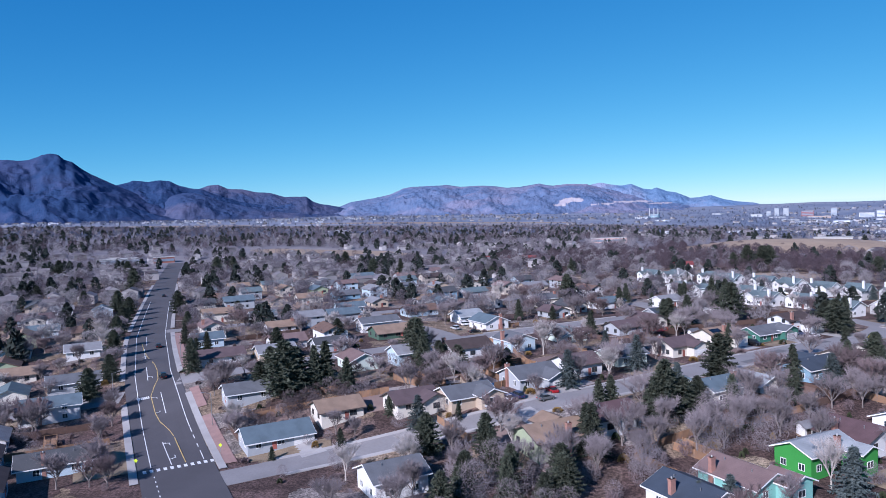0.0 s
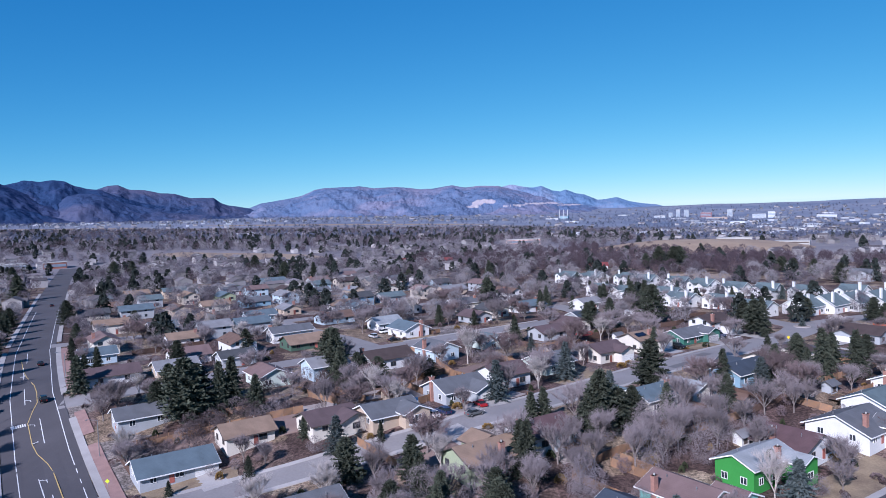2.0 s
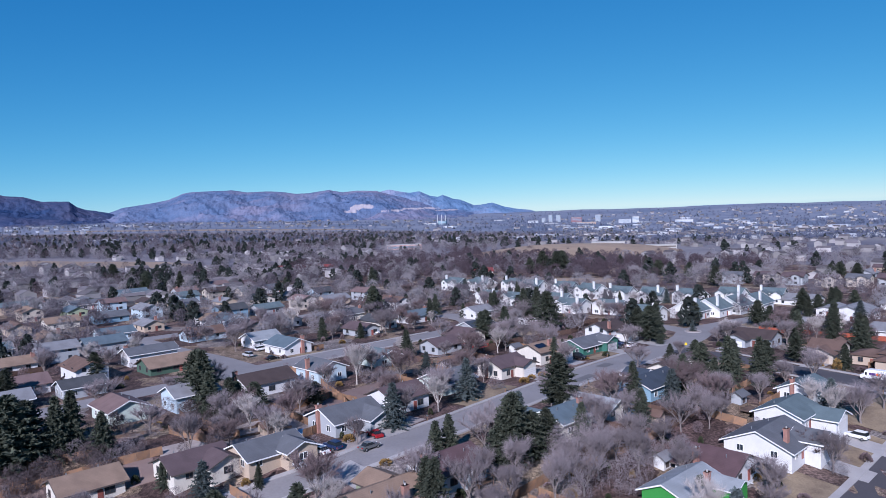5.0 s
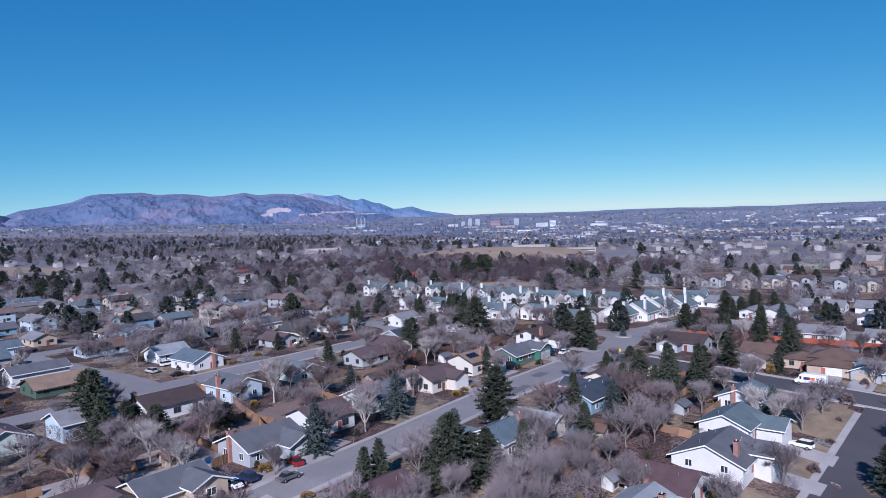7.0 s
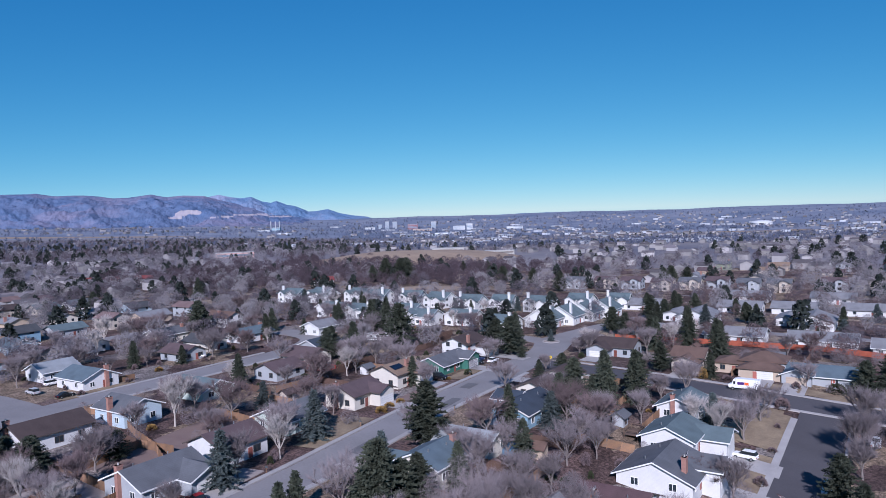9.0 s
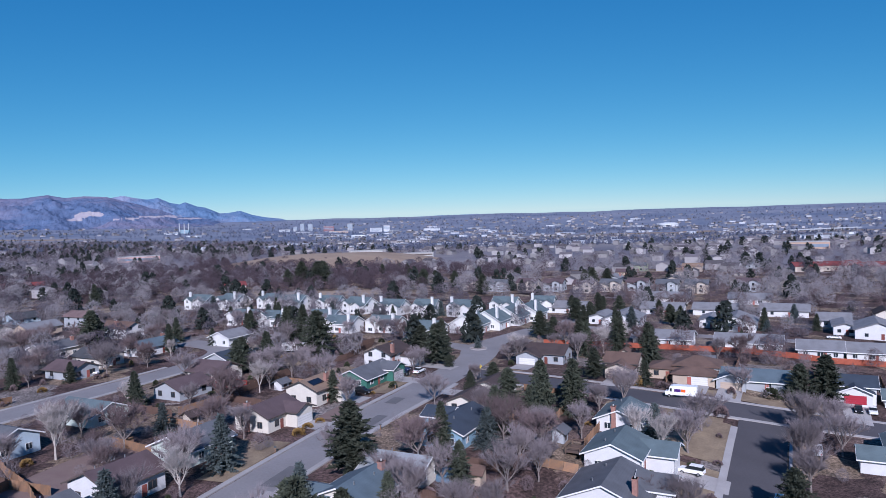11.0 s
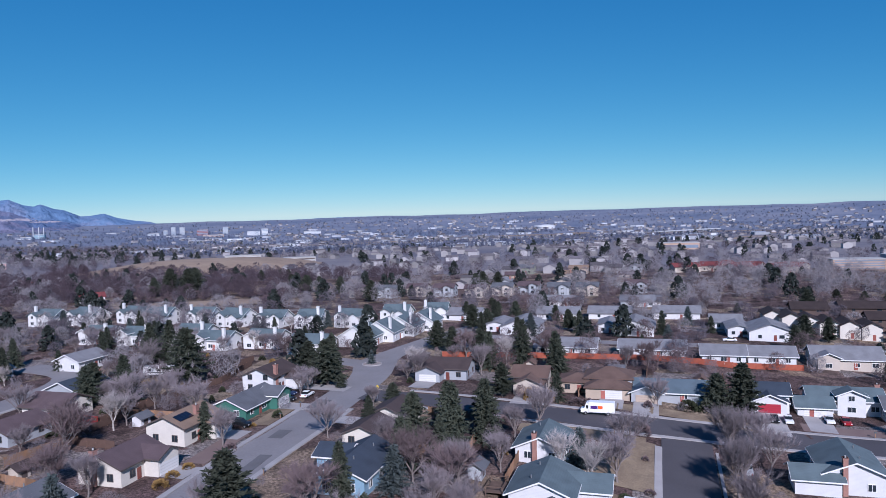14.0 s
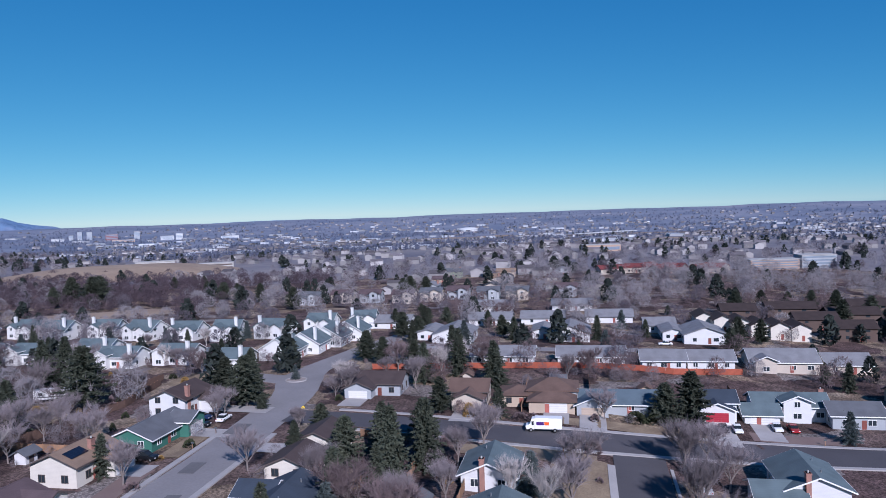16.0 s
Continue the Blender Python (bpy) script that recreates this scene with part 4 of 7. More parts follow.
def conifer_meshes(seed, H, R, needle, dense=1.0, pine=False):
    """An evergreen: a tapered trunk, whorls of limbs, and many short needle sprays along them."""
    r = np.random.default_rng(seed)
    trunk = Solid().tube((0, 0, -0.3), (0, 0, H * 0.95), H * 0.022, H * 0.004, 7)
    P, Dd, Ln = [], [], []
    n = int(95 * dense)
    for i in range(n):
        s = (i + r.uniform()) / n
        z = H * (0.07 + 0.9 * s) if not pine else H * (0.12 + 0.85 * s)
        prof = (1 - s) ** 0.85 if not pine else (1 - s) ** 0.62 * min(1.0, 0.62 + 1.5 * s)
        ln = R * prof * r.uniform(0.72, 1.12) + 0.12
        a = i * 2.399 + r.uniform(-0.4, 0.4)
        droop = -0.28 + 0.5 * s if not pine else -0.05 + 0.7 * s
        d = np.array([math.cos(a), math.sin(a), droop])
        d /= np.linalg.norm(d)
        m = max(7, int(17 * ln / R * (1.2 if pine else 1.0) + 6))
        for k in range(m):
            t = (k + 0.6) / m
            p = np.array([0, 0, z]) + d * ln * t
            for w in range(3):
                e = d * 0.55 + r.normal(scale=0.62, size=3) + np.array([0, 0, -0.12 if not pine else 0.15])
                P.append(p)
                Dd.append(e / np.linalg.norm(e))
                Ln.append(0.5 + 0.5 * (1 - t))
    P, Dd, Ln = np.array(P), np.array(Dd), np.array(Ln)
    side = np.cross(Dd, r.normal(size=P.shape))
    side /= np.linalg.norm(side, axis=1)[:, None]
    ln = (H * 0.072 * Ln * r.uniform(0.6, 1.35, len(P)))[:, None]
    w = ln * 0.42
    q = np.stack([P - Dd * ln * 0.2, P + side * w * 0.5 + Dd * ln * 0.4, P + Dd * ln, P - side * w * 0.5 + Dd * ln * 0.4], 1).reshape(-1, 3)
    f = np.arange(len(q)).reshape(-1, 4)
    return mesh("trunk", trunk.v, trunk.f, BARK, True), mesh("crown", q.tolist(), f.tolist(), needle)


def tree_of(meshes, name, label, category, crown_name):
    ob = thing(name, label, category)
    for me, pn in zip(meshes, ("trunk", crown_name)):
        part(pn, me, None, ob)
    return ob


TEMPLATES = {}
for i, (H, sp, tw, bk, tg) in enumerate(((9, 1.0, 3300, BARK, TWIG), (11, 0.85, 3700, BARK, TWIG), (7, 1.15, 2900, BARK, TWIG), (12, 0.8, 3300, BARK_PALE, TWIG_PALE), (6, 1.2, 2800, BARK, TWIG_RED), (10, 1.1, 3500, BARK, TWIG))):
    TEMPLATES["bare%d" % i] = (bare_tree_meshes(20 + i, H, sp, tw, bk, tg), H)
TEMPLATES["spruce0"] = (conifer_meshes(41, 12, 3.5, NEEDLE), 12)
TEMPLATES["spruce1"] = (conifer_meshes(42, 10, 3.3, NEEDLE), 10)
TEMPLATES["blue0"] = (conifer_meshes(43, 10, 3.4, NEEDLE_BLUE), 10)
TEMPLATES["pine0"] = (conifer_meshes(44, 11, 3.9, NEEDLE, 1.15, True), 11)
TEMPLATES["pine1"] = (conifer_meshes(45, 12, 3.6, NEEDLE, 1.15, True), 12)
TREE_WORDS = dict(bare=("bare_tree", "leafless grey-brown deciduous tree in winter", "crown"), spruce=("spruce_tree", "dark green spruce tree with drooping boughs", "crown"),
                  blue=("blue_spruce_tree", "blue-green spruce tree with dense boughs", "crown"), pine=("pine_tree", "dark green rounded pine tree", "crown"))
MASTERS = {}
TREES = []


def tree(kind, u, v, H, spin=None, wide=1.0):
    x, y = uv(u, v)
    base = kind.rstrip("0123456789")
    nm, lb, cn = TREE_WORDS[base]
    if kind == "bare3":
        lb = "tall leafless tree with pale bark and twigs"
    if kind == "bare4":
        lb = "low leafless tree with reddish-brown twigs"
    m, h0 = TEMPLATES[kind]
    ob = tree_of(m, nm, lb, "tree", cn)
    s = H / h0
    wide *= dict(bare=1.0, spruce=1.2, blue=1.25, pine=1.38)[base] * rng.uniform(0.9, 1.1)
    ob.matrix_basis = pose(x, y, float(gz(x, y)) - 0.1, 0, 0, rng.uniform(0, 360) if spin is None else spin) @ Matrix.Diagonal((s * wide, s * wide, s, 1))
    TREES.append((x, y))
    return ob


# ---- more of the suburb, farther off ----
def on_road(u, v, gap=2.5):
    cu = float(np.interp(v, [p[1] for p in MAIN], [p[0] for p in MAIN]))
    if abs(u - cu) < 10.5 + gap:
        return True
    for rows, _ in ROADS.values():
        for a, b in zip(rows, rows[1:]):
            pa, pb, p = np.array(a[:2], float), np.array(b[:2], float), np.array([u, v])
            d = pb - pa
            t = np.clip((p - pa) @ d / (d @ d), 0, 1)
            if np.linalg.norm(p - pa - t * d) < max(a[2], b[2]) + gap:
                return True
    return False


def clear_of(x, y, gap):
    return all((x - a) ** 2 + (y - b) ** 2 > (r * 0.8 + gap) ** 2 for a, b, r in FOOT)


dice = random.Random(8)
ROOFS = ["slate", "grey", "plum", "brown", "bluegrey", "charbrown", "rosebrown", "tan", "charcoal", "tealgrey"]
WALLS = ["white", "cream", "pale_blue", "tan_wall", "grey_wall", "beige", "tan_wall", "olive", "grey_wall", "blue"]


def fill(u0, u1, v0, v1, du, dv, faces, far):
    v, k = v0, 0
    while v <= v1:
        u = u0 + dice.uniform(0, 6)
        while u <= u1:
            a, b = u + dice.uniform(-2, 2), v + dice.uniform(-2, 2)
            x, y = uv(a, b)
            if not on_road(a, b, 6) and all((x - p) ** 2 + (y - q) ** 2 > (r + 8.5) ** 2 for p, q, r in FOOT):
                house(a, b, faces[k % len(faces)], dice.uniform(12, 16), dice.uniform(9, 10.5), dice.choice([5, 5.2, 5.5, 6.6, 7.2]), dice.choice(ROOFS), dice.choice(WALLS),
                      ridge=dice.choice("xxy"), windows="few" if far else True, stack=(0.8, 0.2) if dice.random() < 0.3 else None)
            u += du
        v += dv
        k += 1


fill(28, 90, 232, 275, 19, 40, ["-v", "+v"], True)
fill(120, 225, 232, 275, 20, 40, ["-v", "+v"], True)
fill(32, 240, 315, 460, 20, 44, ["-v", "+v"], True)
fill(-115, -22, 128, 470, 36, 22, ["+u", "-u"], True)
fill(-190, -130, 190, 470, 36, 24, ["+u", "-u"], True)
fill(225, 260, -60, -20, 20, 22, ["-u"], True)
fill(500, 600, 60, 150, 44, 40, ["-u", "+v"], True)

# ---- trees that stand out ----
tree("spruce1", 220.5, 238.0, 9.7)
tree("blue0", 137.2, 153.3, 6.9)
tree("blue0", 129.2, 128.9, 10.7)
tree("pine0", 190.7, 178.7, 10.1)
tree("spruce0", 191.9, 170.2, 12.1)
tree("spruce0", 252.7, 209.8, 10.7)
tree("pine0", 221.1, 173.6, 10.9)
tree("spruce1", 242.5, 221.3, 10.0)
tree("spruce0", 219.9, 219.4, 6.7)
tree("spruce0", 267.2, 254.6, 7.2)
tree("pine1", 138.8, 105.5, 13.2)
tree("spruce1", 171.8, 132.3, 7.9)
tree("blue0", 122.8, 105.5, 8.4)
tree("pine0", 109.4, 96.9, 12.0)
tree("pine0", 110.9, 91.9, 9.6)
tree("spruce0", 125.8, 89.6, 8.4)
tree("spruce0", 154.9, 93.9, 10.3)
tree("spruce1", 142.8, 84.3, 8.3)
tree("blue0", 161.3, 86.3, 8.4)
tree("pine0", 236.0, 142.5, 8.9)
tree("spruce1", 225.4, 128.5, 12.8)
tree("blue0", 308.0, 170.5, 7.2)
tree("pine1", 408.5, 324.3, 16.8)
tree("pine1", 411.8, 312.5, 16.7)
tree("pine0", 482.7, 283.8, 8.6)
tree("spruce1", 186.6, 101.3, 7.6)
tree("pine0", 184.4, 90.3, 9.9)
tree("spruce1", 194.0, 85.6, 10.1)
tree("spruce0", 188.7, 75.5, 13.0)
for q in (("pine0", 44.7, 83, 9), ("pine1", 53, 80, 9.5), ("pine0", 60, 73, 8.5), ("spruce0", 77.5, 86, 11.5), ("pine1", 58, 98, 10), ("bare3", 40, 99, 10), ("bare3", 66, 100, 9)):
    tree(*q)
for k in range(34):
    q = random.Random(500 + k)
    tree(q.choice(["bare0", "bare1", "bare5", "bare3", "spruce0", "blue0"]), q.uniform(246, 300), 150 + 4.2 * k, q.uniform(5.5, 9.5))
tree("pine0", 152, 28.5, 9.5)
tree("pine1", 105, 92, 14.5)
tree("pine0", 268.4, 111.2, 10.0)
tree("pine1", 256.0, 93.3, 9.6)
tree("pine1", 218.4, 78.4, 8.6)
tree("spruce0", 265.0, 83.4, 12.5)
tree("spruce0", 241.9, 68.4, 12.6)
tree("spruce1", 219.5, 64.8, 7.4)
tree("pine1", 341.1, 120.8, 8.3)
tree("pine0", 380.9, 118.9, 6.6)
tree("pine1", 349.7, 83.6, 7.5)
tree("pine0", 341.5, 76.7, 5.9)
tree("blue0", 181.6, 55.3, 8.0)
tree("spruce1", 300.9, 46.7, 3.5)
tree("pine0", 144.2, 24.5, 7.7)
tree("pine1", 195.7, 252.5, 14.9)
tree("blue0", 103.3, 128.6, 10.5)
tree("pine0", 99.9, 156.1, 6.2)
tree("spruce0", 79.6, 177.7, 14.9)
tree("pine0", 84.9, 170.0, 7.1)
tree("pine0", 237.6, 395.4, 9.4)
tree("pine0", 210.0, 392.1, 7.9)
tree("spruce1", 161.7, 217.5, 6.1)
tree("spruce0", 147.3, 173.7, 9.5)
tree("spruce1", 294.3, 379.3, 12.2)
tree("pine0", 232.2, 372.0, 7.2)
tree("pine0", 210.1, 375.8, 6.0)
tree("pine1", 223.0, 21.9, 12.8)
tree("pine0", 223.5, 27.5, 9.6)
tree("spruce0", 324.6, 40.1, 9.4)
tree("spruce1", 332.5, 22.2, 6.8)
tree("pine0", 305.2, -2.5, 8.5)
tree("pine0", 331.4, -27.2, 3.3)
tree("spruce1", 270.4, -20.7, 6.0)
tree("blue0", 219.2, -9.7, 7.1)
tree("spruce1", 234.3, -11.3, 4.2)
tree("pine0", 414.0, -37.5, 7.6)
tree("pine0", 408.8, -47.9, 7.5)
tree("pine0", 404.5, -56.8, 8.8)
tree("pine0", 387.4, 7.7, 4.4)
tree("pine0", 314.1, 111.2, 10.0)
tree("pine0", 314.0, 105.1, 8.7)
tree("pine0", 358.2, 110.7, 7.2)
tree("pine1", 325.7, 75.3, 8.5)
tree("pine0", 335.9, 73.9, 4.6)
tree("pine0", 214.3, 120.7, 4.1)
tree("pine0", 262.7, 104.4, 9.0)
tree("pine0", 265.3, 134.7, 8.0)
tree("blue0", 243.5, 124.3, 4.6)
tree("spruce0", 242.8, 87.4, 11.4)
tree("spruce0", 251.8, 79.4, 13.7)
tree("spruce1", 246.9, 68.5, 10.9)
tree("pine0", 200.5, 100.8, 6.4)
tree("spruce0", 180.6, 80.5, 13.9)
tree("pine1", 401.5, 306.6, 17.5)
tree("spruce0", 236.4, 191.1, 13.9)
tree("spruce0", 235.8, 198.1, 13.0)
tree("pine0", 212.2, 166.6, 15.5)
tree("spruce0", 234.1, 215.6, 10.1)
tree("pine0", 184.9, 175.4, 10.5)
tree("blue0", 301.1, 200.1, 5.8)
tree("pine0", 226.0, 136.2, 10.2)
tree("pine0", 216.8, 126.0, 12.6)
tree("pine0", 460.9, 270.1, 9.3)
tree("pine0", -17.9, 204.2, 10.3)
tree("pine0", -35.3, 702.2, 17.7)
tree("pine0", -44.7, 509.4, 9.3)
tree("pine0", -17.2, 439.7, 9.3)
tree("pine0", -1.4, 383.1, 12.5)
tree("pine0", 14.8, 509.3, 17.1)
tree("spruce0", 17.2, 262.9, 8.0)
tree("spruce1", 13.4, 218.2, 11.0)
tree("pine0", 25.6, 354.5, 12.6)
tree("pine0", 92.6, 637.7, 16.2)
tree("pine0", 113.2, 670.6, 14.1)
tree("pine0", 49.0, 319.4, 8.7)
tree("pine0", 51.2, 283.6, 6.1)
tree("pine0", 32.4, 168.0, 16.4)
tree("pine0", 33.7, 190.6, 10.3)
tree("spruce1", 17.9, 124.5, 3.3)
tree("pine0", 20.4, 680.3, 14.9)
tree("spruce0", 45.9, 172.2, 13.8)
tree("spruce0", 45.3, 181.9, 10.7)
tree("spruce1", 50.2, 165.5, 9.7)
tree("pine0", 80.5, 182.7, 13.7)
tree("pine0", 47.3, 105.5, 10.2)
tree("blue0", 54.1, 124.5, 8.5)
tree("spruce1", 34.0, 124.5, 4.6)
tree("spruce0", 65.4, 124.5, 4.5)
tree("spruce0", 50.6, 77.5, 8.9)
tree("pine0", 59.6, 71.0, 8.5)
tree("pine0", 54.4, 70.9, 6.6)
tree("spruce1", 41.6, 80.6, 7.3)
tree("spruce0", 79.8, 90.9, 9.8)
tree("spruce0", 95.6, 105.5, 8.9)
tree("spruce1", 52.4, 138.6, 5.4)
tree("spruce1", 196.2, 458.8, 14.7)
tree("pine0", 181.1, 476.8, 14.9)
tree("pine0", 214.2, 589.7, 12.0)
tree("pine0", 203.7, 605.0, 15.3)
tree("blue0", 76.3, 55.5, 5.8)
tree("blue0", 80.8, 52.7, 6.9)
tree("blue0", 103.1, 45.0, 9.9)
tree("spruce1", 111.6, 55.1, 6.8)


def main_edge(v):
    return float(np.interp(v, [p[1] for p in MAIN], [p[0] for p in MAIN]))


for v, k, H in ((176, "bare4", 8), (190, "bare0", 8), (222, "pine0", 9), (238, "bare5", 9), (256, "pine1", 10), (272, "bare1", 9), (290, "pine0", 10), (306, "bare0", 9), (322, "pine0", 10), (345, "pine1", 10), (368, "pine0", 10)):
    tree(k, main_edge(v) - 12.5, v, H)
for v, k, H in ((236, "spruce1", 7), (250, "bare0", 8), (274, "bare4", 7), (300, "pine0", 8), (330, "bare1", 9), (146, "bare0", 8), (152, "bare3", 9), (186, "bare5", 9), (196, "bare0", 8)):
    tree(k, main_edge(v) + 15.5, v, H)
for u, v, k, H in ((86, 163, "pine0", 8), (82, 168, "pine1", 9), (88, 166, "pine0", 7), (78, 171, "spruce0", 11), (34, 172, "pine1", 13), (38, 178, "pine0", 12), (42, 170, "spruce0", 12), (40, 186, "pine0", 10), (28, 180, "pine0", 9), (56, 92, "spruce0", 9), (62, 76, "pine0", 9), (36, 76, "pine1", 9),
                   (100, 106, "spruce0", 9), (116, 92, "pine0", 9), (104, 94, "pine1", 10), (170, 88, "spruce0", 10), (198, 78, "pine1", 10), (176, 82, "spruce1", 9), (44, 224, "pine0", 9), (68, 226, "pine0", 9), (22, 240, "spruce0", 8), (150, 226, "spruce0", 9), (206, 226, "spruce0", 10)):
    tree(k, u, v, H)
BARE_BIG = ((197, 27, 12, 0), (190, 20, 11, 5), (177, 27, 12, 1), (168, 26, 10, 0), (203, 22, 10, 5), (178, 48, 11, 0), (192, 47, 10, 5), (145, 44.5, 9, 1), (180, 108, 9, 5), (226, 103, 9, 1), (118, 162, 13, 3), (171, 277, 13, 3), (182, 26, 10, 0), (136, 96, 8, 0), (143, 88, 8, 5),
            (236, 88, 10, 1), (92, 128, 7, 0), (104, 50, 11, 3), (108, 80, 10, 0), (101, 88, 9, 1), (28, 104, 9, 3), (70, 86, 9, 5))
for u, v, H, k in BARE_BIG:
    tree("bare%d" % k, u, v, H)
for u, v, H in ((36, 88, 9), (44, 84, 8), (48, 92, 9), (30, 82, 9), (58, 86, 9), (64, 80, 10), (72, 78, 9), (82, 76, 9), (90, 80, 9), (98, 76, 10), (104, 74, 9), (112, 76, 10), (118, 80, 9), (120, 72, 9), (128, 78, 9),
                (134, 74, 8), (146, 76, 9), (152, 72, 8), (158, 78, 8), (168, 76, 9), (176, 70, 8), (192, 70, 8), (20, 90, 8), (96, 92, 8)):
    tree(dice.choice(["bare0", "bare1", "bare5"]), u, v, H)

count = 0
while count < 185:
    u, v = dice.uniform(-45, 262), dice.uniform(25, 300)
    x, y = uv(u, v)
    if y < 80 or on_road(u, v, 3) or not clear_of(x, y, 1.6) or any((x - a) ** 2 + (y - b) ** 2 < 14 for a, b in TREES):
        continue
    if noise.noise(Vector((x * 0.018, y * 0.018, 4.0))) < -0.12 and dice.random() < 0.7:
        continue
    tree(dice.choice(["bare0", "bare0", "bare1", "bare2", "bare3", "bare4", "bare4", "bare5", "bare5"]), u, v, dice.uniform(6, 11))
    count += 1


def shrub_mesh(seed, material):
    r = np.random.default_rng(seed)
    n = 260
    d = r.normal(size=(n, 3))
    d /= np.linalg.norm(d, axis=1)[:, None]
    d[:, 2] = np.abs(d[:, 2])
    p = d * r.uniform(0.75, 1.0, (n, 1)) * np.array([0.5, 0.5, 1.0])
    side = np.cross(d, r.normal(size=d.shape))
    side /= np.linalg.norm(side, axis=1)[:, None]
    q = np.stack([p - side * 0.11, p + side * 0.11, p + (d + np.array([0, 0, .5])) * 0.16], 1).reshape(-1, 3)
    return mesh("shrub", q.tolist(), np.arange(3 * n).reshape(-1, 3).tolist(), material)


SHRUBS = [shrub_mesh(1, SHRUB), shrub_mesh(2, SHRUB_GOLD), shrub_mesh(3, TWIG_RED)]


def shrub(k, u, v, w, h):
    x, y = uv(u, v)
    ob = tagged(new("shrub", SHRUBS[k]), ("dark evergreen garden shrub", "golden-brown clipped garden shrub", "bare reddish-brown garden shrub")[k], "shrub")
    ob.matrix_basis = pose(x, y, float(gz(x, y)) - 0.05, 0, 0, dice.uniform(0, 360)) @ Matrix.Diagonal((w, w, h, 1))


for k, u, v, w, h in ((1, 217.8, 71.5, 2.4, 3.0), (1, 218.2, 66.5, 2.4, 2.9), (0, 224, 34, 4, 2.2), (0, 224, 30, 3.6, 2.2), (2, 219, 60, 3, 1.5), (2, 219, 57, 3, 1.5), (1, 150, 126.5, 2.6, 1.3), (1, 154, 127, 2.2, 1.1), (1, 158, 126.5, 2, 1),
                      (0, 188, 124.5, 2.2, 1.5), (2, 204, 44, 3.2, 2.4), (0, 230, -12, 2, 3.4), (2, 168, 124, 2.5, 1.3)):
    shrub(k, u, v, w, h)
n = 0
while n < 260:
    u, v = dice.uniform(-40, 250), dice.uniform(40, 260)
    x, y = uv(u, v)
    if y < 85 or on_road(u, v, 1.5) or not clear_of(x, y, -1.0):
        continue
    shrub(dice.choice([0, 1, 2, 2]), u, v, dice.uniform(1, 2.4), dice.uniform(0.7, 1.6))
    n += 1


# ---- woods, houses and works past counting ----
FIELDS = ((222, 800, 140, 80, 20), (112, 460, 40, 16, -10), (178, 512, 36, 12, 10), (-320, 815, 135, 40, -20), (1480, 1620, 180, 60, 20), (1210, 820, 150, 40, 30), (900, 1700, 160, 40, 0), (-700, 1900, 300, 60, 0), (-500, 2300, 500, 60, 5), (1430, 1690, 150, 45, -40), (1560, 1660, 60, 30, -40), (1740, 1240, 110, 40, -50), (203, 515, 44, 13, -20), (1500, 1100, 160, 30, -55), (-1300, 1900, 320, 70, 35))


def in_field(x, y, grow=1.0):
    for a, b, w, h, t in FIELDS:
        c, s = math.cos(radians(t)), math.sin(radians(t))
        p, q = (x - a) * c + (y - b) * s, -(x - a) * s + (y - b) * c
        if (p / w) ** 2 + (q / h) ** 2 < grow:
            return True
    return False


def in_park(x, y):
    u, v = x * CU + y * SU, -x * SU + y * CU
    return 325 < u < 560 and 225 < v < 520 or 385 < u < 640 and -190 < v < 30 or 390 < u < 480 and v < 230


FIELD = mat("dry_field_grass", (0.33, 0.25, 0.18), 0.95, 0.3, 0.03, 0.35, 0.3, second=(0.24, 0.175, 0.13))
for a, b, w, h, t in FIELDS:
    verts, faces = [], []
    for i in range(9):
        for k in range(48):
            an = 2 * math.pi * k / 48
            f = i / 8 * (1 + 0.16 * noise.noise(Vector((math.cos(an) * 2, math.sin(an) * 2, a * 0.01))))
            p, q = w * f * math.cos(an), h * f * math.sin(an)
            x, y = a + p * math.cos(radians(t)) - q * math.sin(radians(t)), b + p * math.sin(radians(t)) + q * math.cos(radians(t))
            verts.append((x, y, float(gz(x, y)) + 0.4 - 0.5 * (i == 8) + (11.0 * (1 - (i / 8) ** 2) if b == 800 and a == 222 else 0)))
    faces = [(i * 48 + k, (i + 1) * 48 + k, (i + 1) * 48 + (k + 1) % 48, i * 48 + (k + 1) % 48) for i in range(8) for k in range(48)]
    tagged(new("field", mesh("field", verts, faces, FIELD, True)), "open field of dry tan grass", "field", kind="structure")


def scatter(n, d0, d1, power, seed, keep):
    """Places on the ground between two distances, where keep(x, y, d, bearing) gives the chance."""
    r = np.random.default_rng(seed)
    out = []
    while len(out) < n:
        d = d0 + (d1 - d0) * r.uniform() ** power
        b = r.uniform(-62, 88)
        x, y = d * math.sin(radians(b)), d * math.cos(radians(b))
        if r.uniform() > keep(x, y, d, b) or in_field(x, y, 1.7):
            continue
        u, v = x * CU + y * SU, -x * SU + y * CU
        if d < 900 and (on_road(u, v, 2) or not clear_of(x, y, 0)):
            continue
        out.append((x, y, float(gz(x, y)), r.uniform()))
    return np.array(out)


